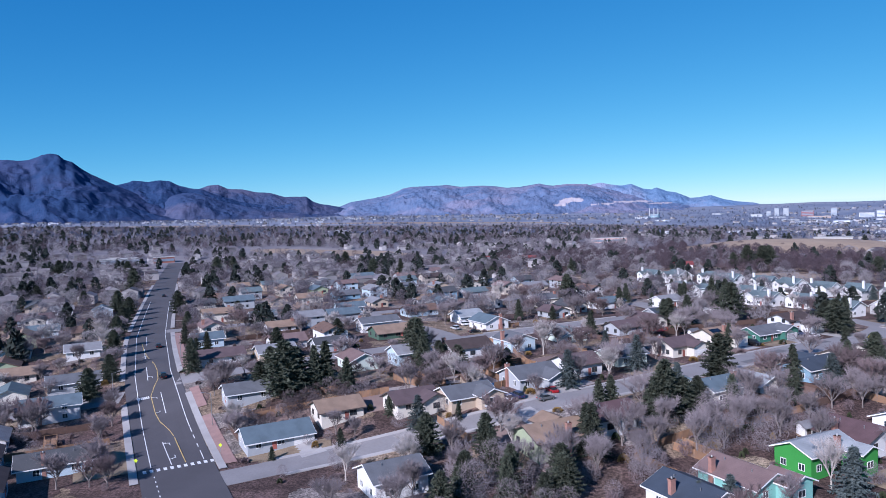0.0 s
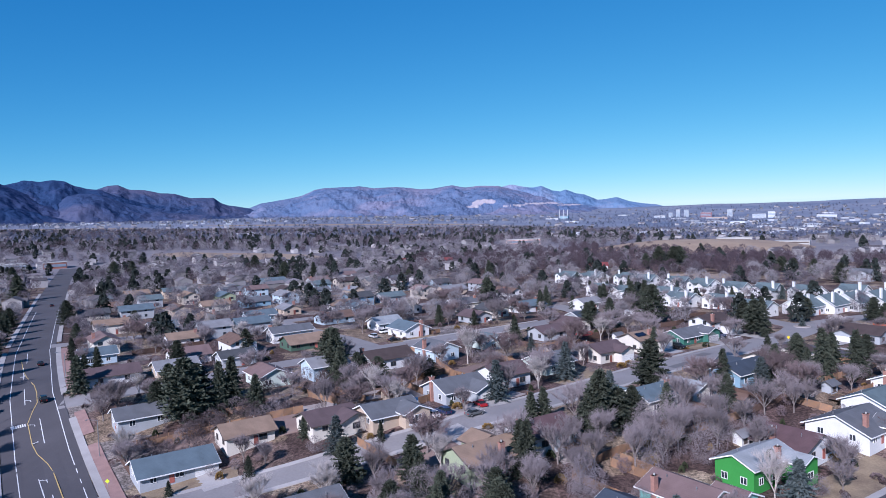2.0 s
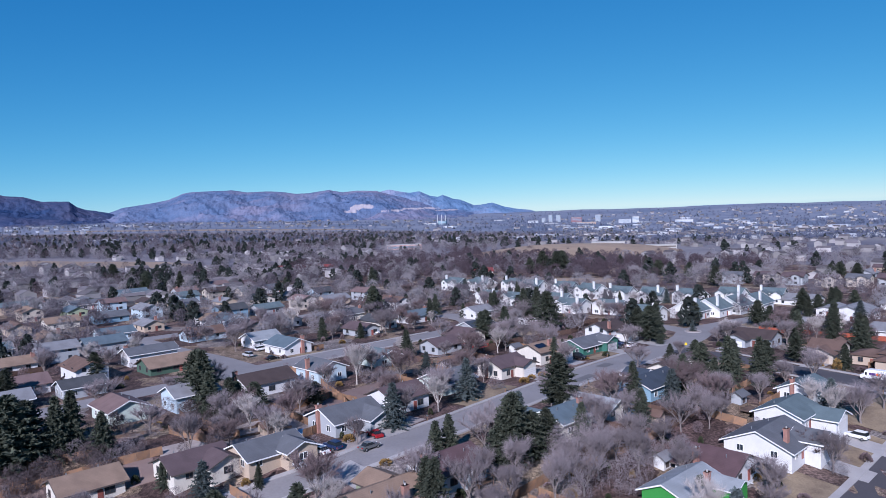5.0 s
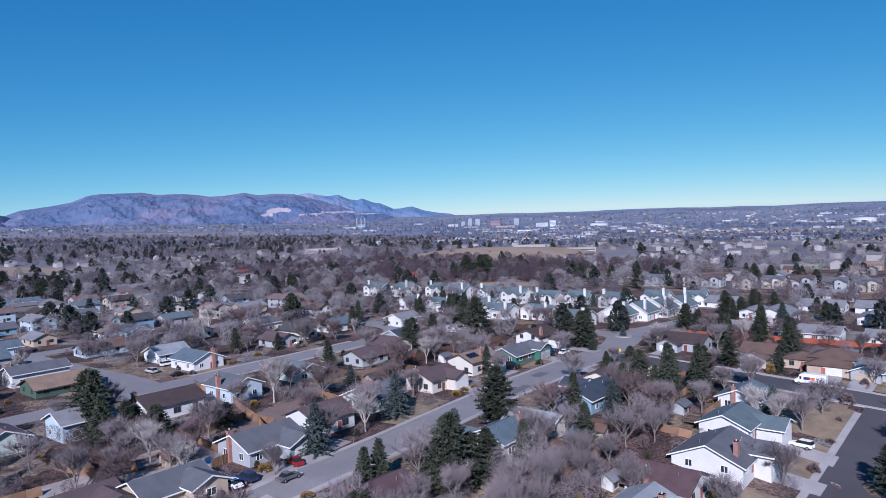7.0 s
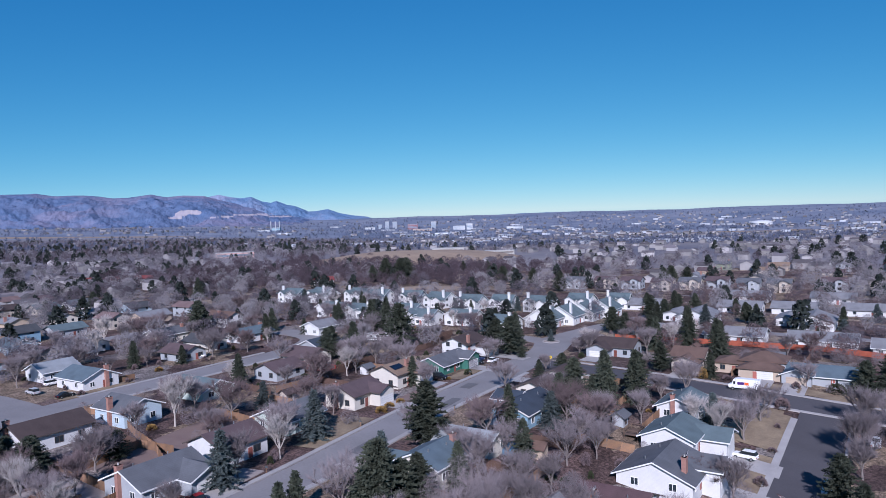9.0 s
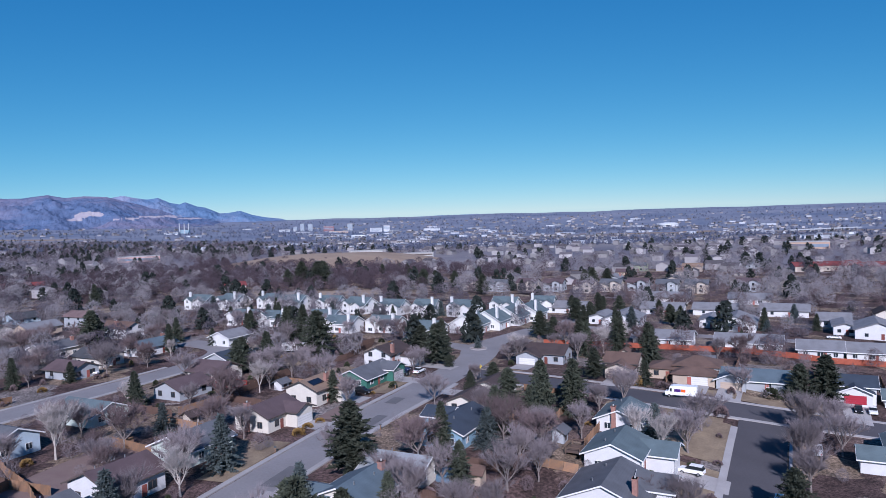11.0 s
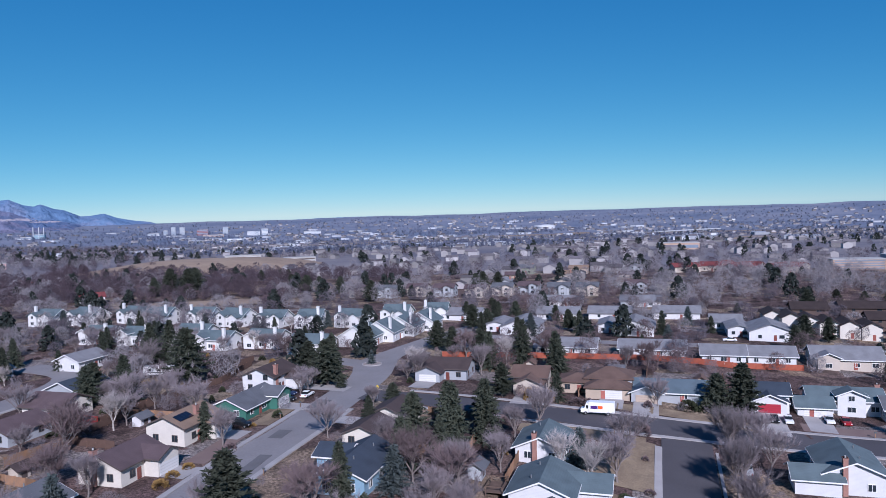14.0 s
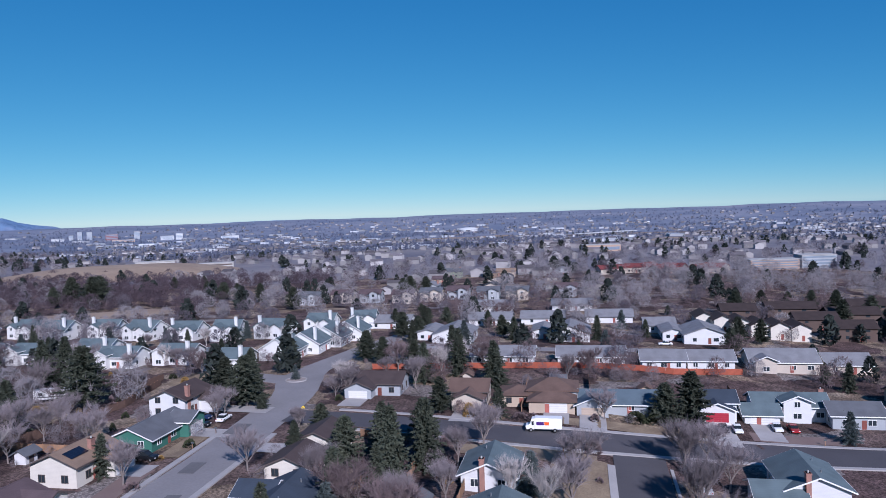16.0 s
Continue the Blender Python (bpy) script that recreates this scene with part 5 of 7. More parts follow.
def crowns(name, rows, size0, size1, per, evergreen, material, label, seed, leaf=0.2, thin=0.13):
    r = np.random.default_rng(seed)
    m = len(rows)
    hh = size0 + (size1 - size0) * rows[:, 3]
    H = hh[:, None]
    s = r.uniform(0.0, 1, (m, per))
    a = r.uniform(0, 2 * math.pi, (m, per))
    rad = (0.40 * (1 - s) ** 0.6 * np.minimum(1, 0.55 + 2 * s) + 0.02 if evergreen else 0.46 * np.sqrt(np.clip(1 - (1.9 * s - 0.9) ** 2, 0, 1))) * H * np.sqrt(r.uniform(0.15, 1, (m, per)))
    z = (0.05 + 0.9 * s) * H if evergreen else (0.12 + 0.82 * s) * H
    c = np.stack([rows[:, 0][:, None] + rad * np.cos(a), rows[:, 1][:, None] + rad * np.sin(a), rows[:, 2][:, None] + z], 2).reshape(-1, 3)
    size = np.repeat(hh, per)[:, None] * leaf
    d1 = r.normal(size=c.shape) + (np.array([0, 0, 0.0]) if evergreen else np.array([0, 0, 0.8]))
    d1 /= np.linalg.norm(d1, axis=1)[:, None]
    d2 = np.cross(d1, r.normal(size=c.shape))
    d2 /= np.linalg.norm(d2, axis=1)[:, None]
    k = 0.5 if evergreen else thin
    q = np.stack([c - d1 * size * 0.6 - d2 * size * k * 0.3, c + d1 * size * 0.7, c + d2 * size * k], 1).reshape(-1, 3)
    tagged(new(name, mesh(name, q.tolist(), np.arange(len(q)).reshape(-1, 3).tolist(), material)), label, "trees", kind="stuff")


TWIG_FAR = mat("far_bare_crowns", (0.15, 0.135, 0.155), 0.95, 0.3, 0.02, 0.3, 0, second=(0.085, 0.07, 0.085))
TWIG_FAR_PALE = mat("far_pale_crowns", (0.27, 0.25, 0.265), 0.95, 0.3, 0.02, 0.3, 0)
TWIG_FAR_DARK = mat("far_dark_crowns", (0.085, 0.062, 0.075), 0.95, 0.3, 0.02, 0.3, 0)
NEEDLE_FAR = mat("far_needles", (0.026, 0.034, 0.03), 0.9, 0.3, 0.02, 0.3, 0)


def dense_woods(x, y, d, b):
    left = 1 - float(ease(2, 24, b))
    k = noise.noise(Vector((x * 0.006, y * 0.006, 2.0)))
    return min(1, max(0.05, (0.25 + 0.7 * left) + 0.8 * k))


near_rows = []
thicket = np.random.default_rng(77)
while len(near_rows) < 520:
    u, v = thicket.uniform(-110, 270), thicket.uniform(20, 310)
    x, y = uv(u, v)
    if y < 78 or on_road(u, v, 2) or not clear_of(x, y, 0.8):
        continue
    if noise.noise(Vector((x * 0.02, y * 0.02, 9.0))) < 0.0 and thicket.uniform() < 0.6:
        continue
    near_rows.append((x, y, float(gz(x, y)), thicket.uniform()))
near_rows = np.array(near_rows)
crowns("yard_brush", near_rows[:400], 1.5, 5.0, 520, False, TWIG, "bare brush and saplings in the yards", 31, 0.22, 0.03)
grove = []
while len(grove) < 32:
    u, v = thicket.uniform(28, 132), thicket.uniform(66, 92)
    x, y = uv(u, v)
    if y < 70 or not clear_of(x, y, 1.5) or noise.noise(Vector((x * 0.03, y * 0.03, 1.0))) < -0.2:
        continue
    grove.append((x, y, float(gz(x, y)), thicket.uniform()))
crowns("bare_grove", np.array(grove), 5.0, 9.0, 620, False, TWIG, "dense grove of bare grey trees behind the houses", 33, 0.17, 0.022)
BRUSH_DARK = mat("dark_brush_twigs", (0.10, 0.078, 0.082), 0.95, 0.3, 0.4, 5, 0)
slope = []
while len(slope) < 110:
    u, v = thicket.uniform(16, 96), thicket.uniform(144, 182)
    x, y = uv(u, v)
    if on_road(u, v, 2) or not clear_of(x, y, 0.6) or noise.noise(Vector((x * 0.05, y * 0.05, 6.0))) < -0.15:
        continue
    slope.append((x, y, float(gz(x, y)), thicket.uniform()))
crowns("slope_brush", np.array(slope), 1.2, 5.0, 420, False, BRUSH_DARK, "dark bare brush on the slope behind the houses", 35, 0.22, 0.045)
between = []
while len(between) < 125:
    u, v = thicket.uniform(242, 420), thicket.uniform(-100, 120)
    x, y = uv(u, v)
    if on_road(u, v, 1.5) or not clear_of(x, y, 0.5) or (275 < u < 390 and thicket.uniform() < 0.35):
        continue
    between.append((x, y, float(gz(x, y)), thicket.uniform()))
crowns("row_house_trees", np.array(between), 2.5, 8.5, 260, False, TWIG_RED, "bare reddish-brown trees between the row houses", 34, 0.24, 0.06)
for u, v, k, H in ((300, 104, "spruce0", 9), (303, 86, "blue0", 9), (318, 70, "spruce1", 9), (296, 38, "blue0", 8), (320, -8, "pine0", 10), (322, -16, "pine1", 9), (262, -24, "spruce0", 8), (340, 108, "spruce0", 10), (345, 100, "pine0", 9), (360, -55, "pine1", 11), (372, -70, "pine0", 11), (350, 30, "blue0", 8), (385, -20, "pine0", 11), (382, -60, "pine1", 12)):
    tree(k, u, v, H)
crowns("brown_yard_brush", near_rows[400:], 1.2, 3.4, 420, False, TWIG_RED, "reddish-brown bare bushes in the yards", 32, 0.26, 0.06)
def clumps(x, y, size, seed):
    return noise.noise(Vector((x / size, y / size, seed)))


mid = scatter(820, 265, 560, 0.8, 3, lambda x, y, d, b: dense_woods(x, y, d, b) * (1.0 if clumps(x, y, 26, 8.0) > -0.1 else 0.25))
crowns("bare_woods", mid[:520], 5, 10, 420, False, TWIG_FAR, "bare grey-brown trees between the farther houses", 4, 0.24, 0.05)
crowns("pale_bare_woods", mid[520:], 6, 11, 420, False, TWIG_FAR_PALE, "pale bare trees between the farther houses", 5, 0.24, 0.05)
crowns("evergreens", scatter(210, 265, 600, 0.8, 6, lambda x, y, d, b: (0.9 - 0.5 * float(ease(0, 25, b))) * (1.0 if clumps(x, y, 45, 5.0) > 0.08 else 0.06)), 6, 13, 190, True, NEEDLE_FAR, "dark evergreens between the farther houses", 7, 0.17)
wood = scatter(3300, 520, 1050, 1.0, 8, dense_woods)
crowns("far_bare_woods", wood[:1700], 5, 11, 150, False, TWIG_FAR, "far woods of bare grey-brown trees", 9, 0.18, 0.11)
crowns("far_pale_woods", wood[1700:2500], 6, 12, 150, False, TWIG_FAR_PALE, "far woods of pale bare trees", 16, 0.18, 0.11)
crowns("far_dark_woods", wood[2500:], 5, 10, 150, False, TWIG_FAR_DARK, "far woods of dark bare trees", 17, 0.18, 0.12)
crowns("far_evergreens", scatter(900, 520, 1300, 1.0, 10, lambda x, y, d, b: (0.85 - 0.55 * float(ease(-5, 25, b))) * (1.0 if clumps(x, y, 70, 5.0) > 0.1 else 0.05)), 6, 12, 90, True, NEEDLE_FAR, "far dark evergreens among bare trees", 11, 0.24)


def west_woods(x, y, d, b):
    return (1 - float(ease(4, 16, b))) * (0.95 if clumps(x, y, 160, 6.0) > -0.25 else 0.2)


rim_wood = scatter(4600, 1000, 1900, 0.9, 18, west_woods)
crowns("valley_bare_woods", rim_wood[:2600], 6, 11, 46, False, TWIG_FAR, "far belt of bare trees before the mountains", 19, 0.3, 0.2)
crowns("valley_pale_woods", rim_wood[2600:3500], 6, 11, 46, False, TWIG_FAR_PALE, "far belt of pale bare trees before the mountains", 29, 0.3, 0.2)
crowns("valley_dark_woods", rim_wood[3500:], 6, 11, 46, False, TWIG_FAR_DARK, "far belt of dark bare trees before the mountains", 39, 0.3, 0.22)
crowns("valley_evergreens", scatter(1000, 1000, 1900, 0.9, 49, lambda x, y, d, b: (1 - float(ease(4, 16, b))) * (1.0 if clumps(x, y, 90, 5.0) > 0.12 else 0.1)), 6, 12, 46, True, NEEDLE_FAR, "far belt of evergreens before the mountains", 59, 0.3)
# Blue-grey of the far air is painted into these twig colours.
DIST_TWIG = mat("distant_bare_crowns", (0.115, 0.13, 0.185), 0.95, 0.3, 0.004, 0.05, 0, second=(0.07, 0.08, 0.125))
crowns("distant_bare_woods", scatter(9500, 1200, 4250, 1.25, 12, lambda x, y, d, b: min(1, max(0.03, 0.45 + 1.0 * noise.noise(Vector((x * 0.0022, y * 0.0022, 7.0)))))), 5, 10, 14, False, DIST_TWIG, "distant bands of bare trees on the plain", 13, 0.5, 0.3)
crowns("distant_evergreens", scatter(1900, 1200, 4000, 1.3, 14, lambda x, y, d, b: 1.0 if clumps(x, y, 190, 3.0) > 0.14 else 0.08), 5, 9, 10, True, NEEDLE_FAR, "distant evergreens on the plain", 15, 0.45)


# the park behind the white houses: brush, thickets and a few great pines
park = np.random.default_rng(91)
rows = []
while len(rows) < 1650:
    u, v = park.uniform(325, 620), park.uniform(-190, 560)
    x, y = uv(u, v)
    if in_field(x, y, 0.8) and park.uniform() < 0.93 or not clear_of(x, y, 1) or (v < 225 and u < 395) or (v > 60 and v < 225 and park.uniform() < 0.6) or noise.noise(Vector((x * 0.012, y * 0.012, 3.0))) < -0.15:
        continue
    rows.append((x, y, float(gz(x, y)), park.uniform()))
rows = np.array(rows)
west_side = -rows[:, 0] * SU + rows[:, 1] * CU > 215
dark_rows, other_rows = rows[west_side][:620], rows[~west_side]
crowns("park_thicket", dark_rows, 5, 11, 300, False, TWIG_FAR_DARK, "dark purple-brown bare thickets in the park", 92, 0.22, 0.07)
crowns("pale_park_trees", other_rows[:210], 6, 13, 360, False, TWIG_FAR_PALE, "pale bare cottonwoods in the park", 94, 0.2, 0.05)
crowns("park_brush", np.concatenate([rows[west_side][620:], other_rows[210:]]), 2, 6, 220, False, TWIG_RED, "low reddish-brown brush in the park", 93, 0.24, 0.07)
for u, v, H in ((408, 324, 17), (414, 311, 17), (402, 331, 12), (440, 250, 11), (446, 244, 10), (452, 255, 10), (520, 330, 9), (530, 320, 9), (540, 318, 9), (436, 225, 11), (400, 190, 12), (470, 150, 11), (474, 146, 12), (480, 138, 11)):
    tree("pine%d" % (int(u) % 2), u, v, H)


def distant_houses(name, rows, wall_m, roof_m, lo, hi, label, seed, flat=False):
    r = np.random.default_rng(seed)
    walls, roofs = Solid(), Solid()
    for x, y, z, k in rows:
        a = radians(TURN + r.choice([0, 90]) + r.uniform(-12, 12))
        c, s = math.cos(a), math.sin(a)
        L = lo + (hi - lo) * k
        D, e = L * r.uniform(0.5, 0.8), (5.5 if flat else r.uniform(3.2, 6))
        w = lambda p, q, h: (x + p * c - q * s, y + p * s + q * c, z + h)
        A, B = L / 2, D / 2
        walls.add([w(-A, -B, -1), w(A, -B, -1), w(A, B, -1), w(-A, B, -1), w(-A, -B, e), w(A, -B, e), w(A, B, e), w(-A, B, e)], [(0, 1, 5, 4), (1, 2, 6, 5), (2, 3, 7, 6), (3, 0, 4, 7)])
        if flat:
            roofs.add([w(-A, -B, e), w(A, -B, e), w(A, B, e), w(-A, B, e)], [(0, 1, 2, 3)])
        else:
            t = e + D * 0.22
            roofs.add([w(-A, -B * 1.1, e - 0.2), w(A, -B * 1.1, e - 0.2), w(A, 0, t), w(-A, 0, t), w(A, B * 1.1, e - 0.2), w(-A, B * 1.1, e - 0.2)], [(0, 1, 2, 3), (3, 2, 4, 5)])
            walls.add([w(-A * .98, -B, e), w(-A * .98, B, e), w(-A * .98, 0, t - .1), w(A * .98, -B, e), w(A * .98, B, e), w(A * .98, 0, t - .1)], [(0, 2, 1), (3, 4, 5)])
    ob = tagged(new(name), label, "houses", kind="stuff")
    for nm, so, m in (("wall", walls, wall_m), ("roof", roofs, roof_m)):
        p = new(nm, mesh(nm, so.v, so.f, m))
        p.parent = ob
        p["kind"] = "stuff"


FAR_WALL = mat("far_house_walls", (0.31, 0.295, 0.30), 0.8, 0.3, 0.01, 0.2, 0, per_island=0.5, hue=0.04)
FAR_ROOF = mat("far_house_roofs", (0.15, 0.135, 0.145), 0.9, 0.3, 0.01, 0.2, 0, per_island=0.4, hue=0.04)
FAR_WHITE = mat("far_white_works", (0.42, 0.44, 0.48), 0.8, 0.2, 0.01, 0.2, 0, per_island=0.4)
town = lambda x, y, d, b: min(1, max(0.02, 0.25 + 0.6 * float(ease(0, 30, b)) - 0.9 * noise.noise(Vector((x * 0.0022, y * 0.0022, 7.0)))))
distant_houses("west_houses", scatter(240, 430, 950, 0.9, 60, lambda x, y, d, b: 0.0 if in_park(x, y) or b > 6 else 0.8 - 0.6 * float(ease(-12, 4, b))), FAR_WALL, FAR_ROOF, 10, 15, "far houses with brown and grey roofs between trees", 61)
distant_houses("far_houses", scatter(350, 420, 1200, 0.9, 20, lambda x, y, d, b: 0.0 if in_park(x, y) else 0.15 + 0.85 * float(ease(8, 30, b))), FAR_WALL, FAR_ROOF, 9, 14, "far houses of the suburb between trees", 21)
distant_houses("distant_houses", scatter(1700, 1200, 4000, 1.2, 22, town), FAR_WALL, FAR_ROOF, 9, 17, "distant houses over the plain", 23)
distant_houses("foothill_houses", scatter(170, 2000, 3500, 0.8, 27, lambda x, y, d, b: 1.0 if -62 < b < -14 else 0.0), FAR_WHITE, FAR_ROOF, 8, 18, "distant pale houses along the foot of the mountains", 28)
distant_houses("distant_works", scatter(170, 1300, 3600, 1.2, 24, lambda x, y, d, b: 0.15 + 0.8 * float(ease(5, 25, b))), FAR_WHITE, FAR_WHITE, 18, 55, "distant pale flat-roofed works and stores", 25, True)


# ---- larger buildings on the plain ----
PANES = mat("pale_office_glazing", (0.22, 0.27, 0.34), 0.3, 0.2, 0.05, 0.4, 0)


def block(name, label, x, y, w, d, h, turn, wall_m, floors, band=PANES, base=0.0):
    ob = thing(name, label, "building")
    ob.matrix_basis = pose(x, y, float(gz(x, y)) + base, 0, 0, turn)
    part("wall", Solid().box(-w / 2, w / 2, -d / 2, d / 2, -6, h), wall_m, ob)
    part("roof", Solid().box(-w / 2 - .4, w / 2 + .4, -d / 2 - .4, d / 2 + .4, h, h + 0.6), CEMENT, ob)
    for i in range(floors):
        z = h * (i + 0.5) / floors
        part("window_band", Solid().box(-w / 2 * 0.94, w / 2 * 0.94, -d / 2 - 0.3, -d / 2 + 0.2, z - h / floors * 0.22, z + h / floors * 0.22), band, ob)
        part("window_band", Solid().box(-w / 2 - 0.3, -w / 2 + 0.2, -d / 2 * 0.94, d / 2 * 0.94, z - h / floors * 0.22, z + h / floors * 0.22), band, ob)
    return ob


PALE_STONE = mat("pale_stone_cladding", (0.38, 0.40, 0.43), 0.8, 0.15, 0.02, 0.3, 0)
RED_STONE = mat("red_brown_cladding", (0.24, 0.11, 0.12), 0.8, 0.15, 0.02, 0.3, 0)
TAN_STONE = mat("tan_brick_cladding", (0.46, 0.33, 0.26), 0.85, 0.15, 0.02, 0.3, 0)
WHITE_STONE = mat("white_cladding", (0.56, 0.57, 0.59), 0.8, 0.1, 0.02, 0.3, 0)
for x, y, w, d, h, m, n, lab in ((750, 3180, 17, 20, 33, PALE_STONE, 7, "pale high office tower downtown"), (788, 3190, 20, 20, 31, PALE_STONE, 7, "pale high office tower downtown"), (716, 3170, 16, 20, 20, PALE_STONE, 4, "pale mid-height office building downtown"),
                                 (842, 3080, 44, 30, 24, RED_STONE, 4, "red-brown mid-height building downtown"), (965, 3170, 22, 22, 30, PALE_STONE, 6, "grey high office tower downtown"), (1030, 3000, 50, 30, 17, WHITE_STONE, 4, "white mid-height building downtown"),
                                 (1075, 2990, 26, 26, 27, WHITE_STONE, 5, "white high building downtown"), (665, 3150, 44, 30, 9, WHITE_STONE, 2, "white low building downtown"), (1250, 2900, 70, 30, 10, WHITE_STONE, 2, "white low building downtown"), (850, 2960, 80, 30, 7, TAN_STONE, 1, "tan low building downtown"),
                                 (250, 3060, 34, 24, 15, mat("pale_teal_cladding", (0.28, 0.42, 0.48), 0.8, 0.2, 0.02, 0.3, 0), 2, "pale teal power works building"), (190, 2900, 50, 30, 7, WHITE_STONE, 1, "white low works building")):
    block("office_tower" if h > 28 else "office_building", lab, x, y, w, d, h, -18, m, n)
for x in (228, 246, 262):
    t = thing("smokestack", "pale tall smokestack of the works", "chimney")
    t.matrix_basis = pose(x, 3050, float(gz(x, 3050)))
    part("shaft", Solid().tube((0, 0, -5), (0, 0, 42), 2.2, 1.7, 10), PALE_STONE, t)
block("office_building", "low dark modern building on the hill", 279, 874, 40, 18, 6, -18, CEMENT, 1, TRIM_DARK, 4)
block("office_building", "low glass and stone building on the hill", 332, 834, 36, 14, 6, -25, CEMENT, 2, TRIM_DARK, 0)
block("office_building", "white and brick four-storey building", 536, 316, 34, 14, 7, -45, TAN_STONE, 4)
block("office_building", "white four-storey flat-roofed office building", 566, 298, 24, 16, 9, -45, PALE_STONE, 4)
block("office_building", "long tan flat-roofed building far off", 720, 610, 44, 20, 8, -45, TAN_STONE, 1)
block("shop", "red-brown shop at the far end of the road", -470, 685, 22, 16, 6, 38, mat("red_shop_wall", (0.27, 0.12, 0.10), 0.85, 0.2), 1)
block("shop", "long white flat-roofed shop", -515, 668, 44, 24, 5, 38, PALE_STONE, 1)
block("school", "long pale pink flat-roofed building in the woods", 25, 955, 46, 16, 6, 0, mat("pink_render", (0.55, 0.36, 0.33), 0.85, 0.15), 1)
# a road bridge and a domed hall far out on the plain
bridge = thing("road_bridge", "long pale concrete road bridge on piers far off", "bridge")
bridge.matrix_basis = pose(1600, 1262, float(gz(1600, 1262)), 0, 0, -8)
part("deck_slab", Solid().box(-110, 110, -7, 7, 6.2, 7.6), PALE_STONE, bridge)
for k in range(9):
    part("pier", Solid().box(-97 + 24 * k, -94 + 24 * k, -5, 5, -3, 6.2), CEMENT, bridge)
for side in (-1, 1):
    part("parapet", Solid().box(-110, 110, side * 7 - 0.3, side * 7 + 0.3, 7.6, 8.4), PALE_STONE, bridge)
hall = thing("domed_hall", "white domed sports hall far off", "building")
hall.matrix_basis = pose(1912, 2162, float(gz(1912, 2162)))
part("wall", Solid().tube((0, 0, -6), (0, 0, 7), 36, 36, 28), WHITE_STONE, hall)
dome = Solid()
for k in range(5):
    a, b = radians(18 * k), radians(18 * (k + 1))
    dome.tube((0, 0, 7 + 9 * math.sin(a)), (0, 0, 7 + 9 * math.sin(b)), 38 * math.cos(a), max(0.3, 38 * math.cos(b)), 28)
part("roof", dome, WHITE_STONE, hall)
for x, y, L in ((-84, 637, 24), (-53, 630, 12), (70, 510, 13), (55, 640, 12)):
    u, v = x * CU + y * SU, -x * SU + y * CU
    house(u, v, "-v", L, 10, 6, "red", "white", ridge="x", windows="few", turn=-39)
for u, v, L, t in ((600, 24, 20, 20), (608, 5, 16, -15), (596, -14, 18, 30), (606, -22, 16, -25), (592, -42, 20, 10), (600, -50, 16, -40), (618, -4, 16, 50)):
    house(u, v, "-u", L, 12, 7, "red", "beige", ridge="x", windows="few", turn=t)
for u, v in ((424, 206), (430, 192), (444, 178), (446, 162), (442, 142), (450, 128), (458, 114), (452, 96), (452, 80), (466, 54), (470, 38)):
    townhouse(u, v, "-u", 12.5, 10, 7.6, "plum" if v % 4 else "slate", "beige" if v % 3 else "grey_wall", windows="few", group="stepped row houses by the wood", pitch=0.42, wing=[(0.45, 4.5, 2, 6.6), (-0.5, 4, 1.2, 4.5)])


# ---- road markings ----
def marking(name, pts, half, material, label, lift=0.085):
    """A painted line through (u, v) points."""
    rows = [(u, v, half) for u, v in pts]
    ob = strip(name, rows, material, lift, label, "marking")
    return ob


def main_u(v, off):
    return float(np.interp(v, [p[1] for p in MAIN], [p[0] for p in MAIN])) + off


for i in range(11):
    u = -8.1 + 1.42 * i
    marking("crosswalk_bar", [(u, 131), (u, 132.9)], 0.36, PAINT_WHITE, "white painted crosswalk bar on asphalt")
marking("lane_line", [(main_u(v, -5.2), v) for v in range(134, 440, 6)], 0.09, PAINT_WHITE, "white edge line of the bike lane")
marking("lane_line", [(main_u(v, 6.0), v) for v in range(134, 440, 6)], 0.09, PAINT_WHITE, "white edge line of the bike lane")
marking("lane_line", [(0.7, 134), (0.7, 156), (0.2, 163), (-1.2, 172), (-1.6, 180), (-1.3, 198), (0.6, 208), (2.4, 216), (3.2, 228), (3.2, 236), (2.0, 248), (1.6, 258), (2.2, 275)], 0.09, PAINT_YELLOW, "yellow line beside the turn lane")
for a, b, u0, u1 in ((134, 153, -2.3, -2.4), (179, 200, 1.0, 1.7), (216, 234, -0.7, 0.3), (246, 262, 1.0, 2.0), (268, 288, 3.4, 5.0)):
    marking("lane_line", [(u0 + (u1 - u0) * t / 3, a + (b - a) * t / 3) for t in range(4)], 0.09, PAINT_WHITE, "white line of the turn lane")
for i in range(5):
    marking("lane_dash", [(-6.5, 120 + 3 * i - 5), (-6.5, 121 + 3 * i - 5)], 0.1, PAINT_WHITE, "white dash at the junction")


def arrow(u, v, flip):
    s = Solid()
    s.box(-0.1, 0.1, -1.4, 0.8, 0, 0.012)
    s.prism([(-0.1, 0.5), (flip * 0.9, 1.0), (flip * 1.0, 0.75), (0.1, 0.2)], "z", 0, 0.012)
    s.prism([(flip * 0.75, 0.45), (flip * 1.5, 1.15), (flip * 0.65, 1.35)], "z", 0, 0.012)
    x, y = uv(u, v)
    ob = tagged(new("turn_arrow", s.data("turn_arrow", PAINT_WHITE)), "white painted turn arrow on asphalt", "marking", kind="structure")
    ob.matrix_basis = pose(x, y, float(gz(x, y)) + 0.095, 0, 0, TURN + (0 if flip < 0 else 180))


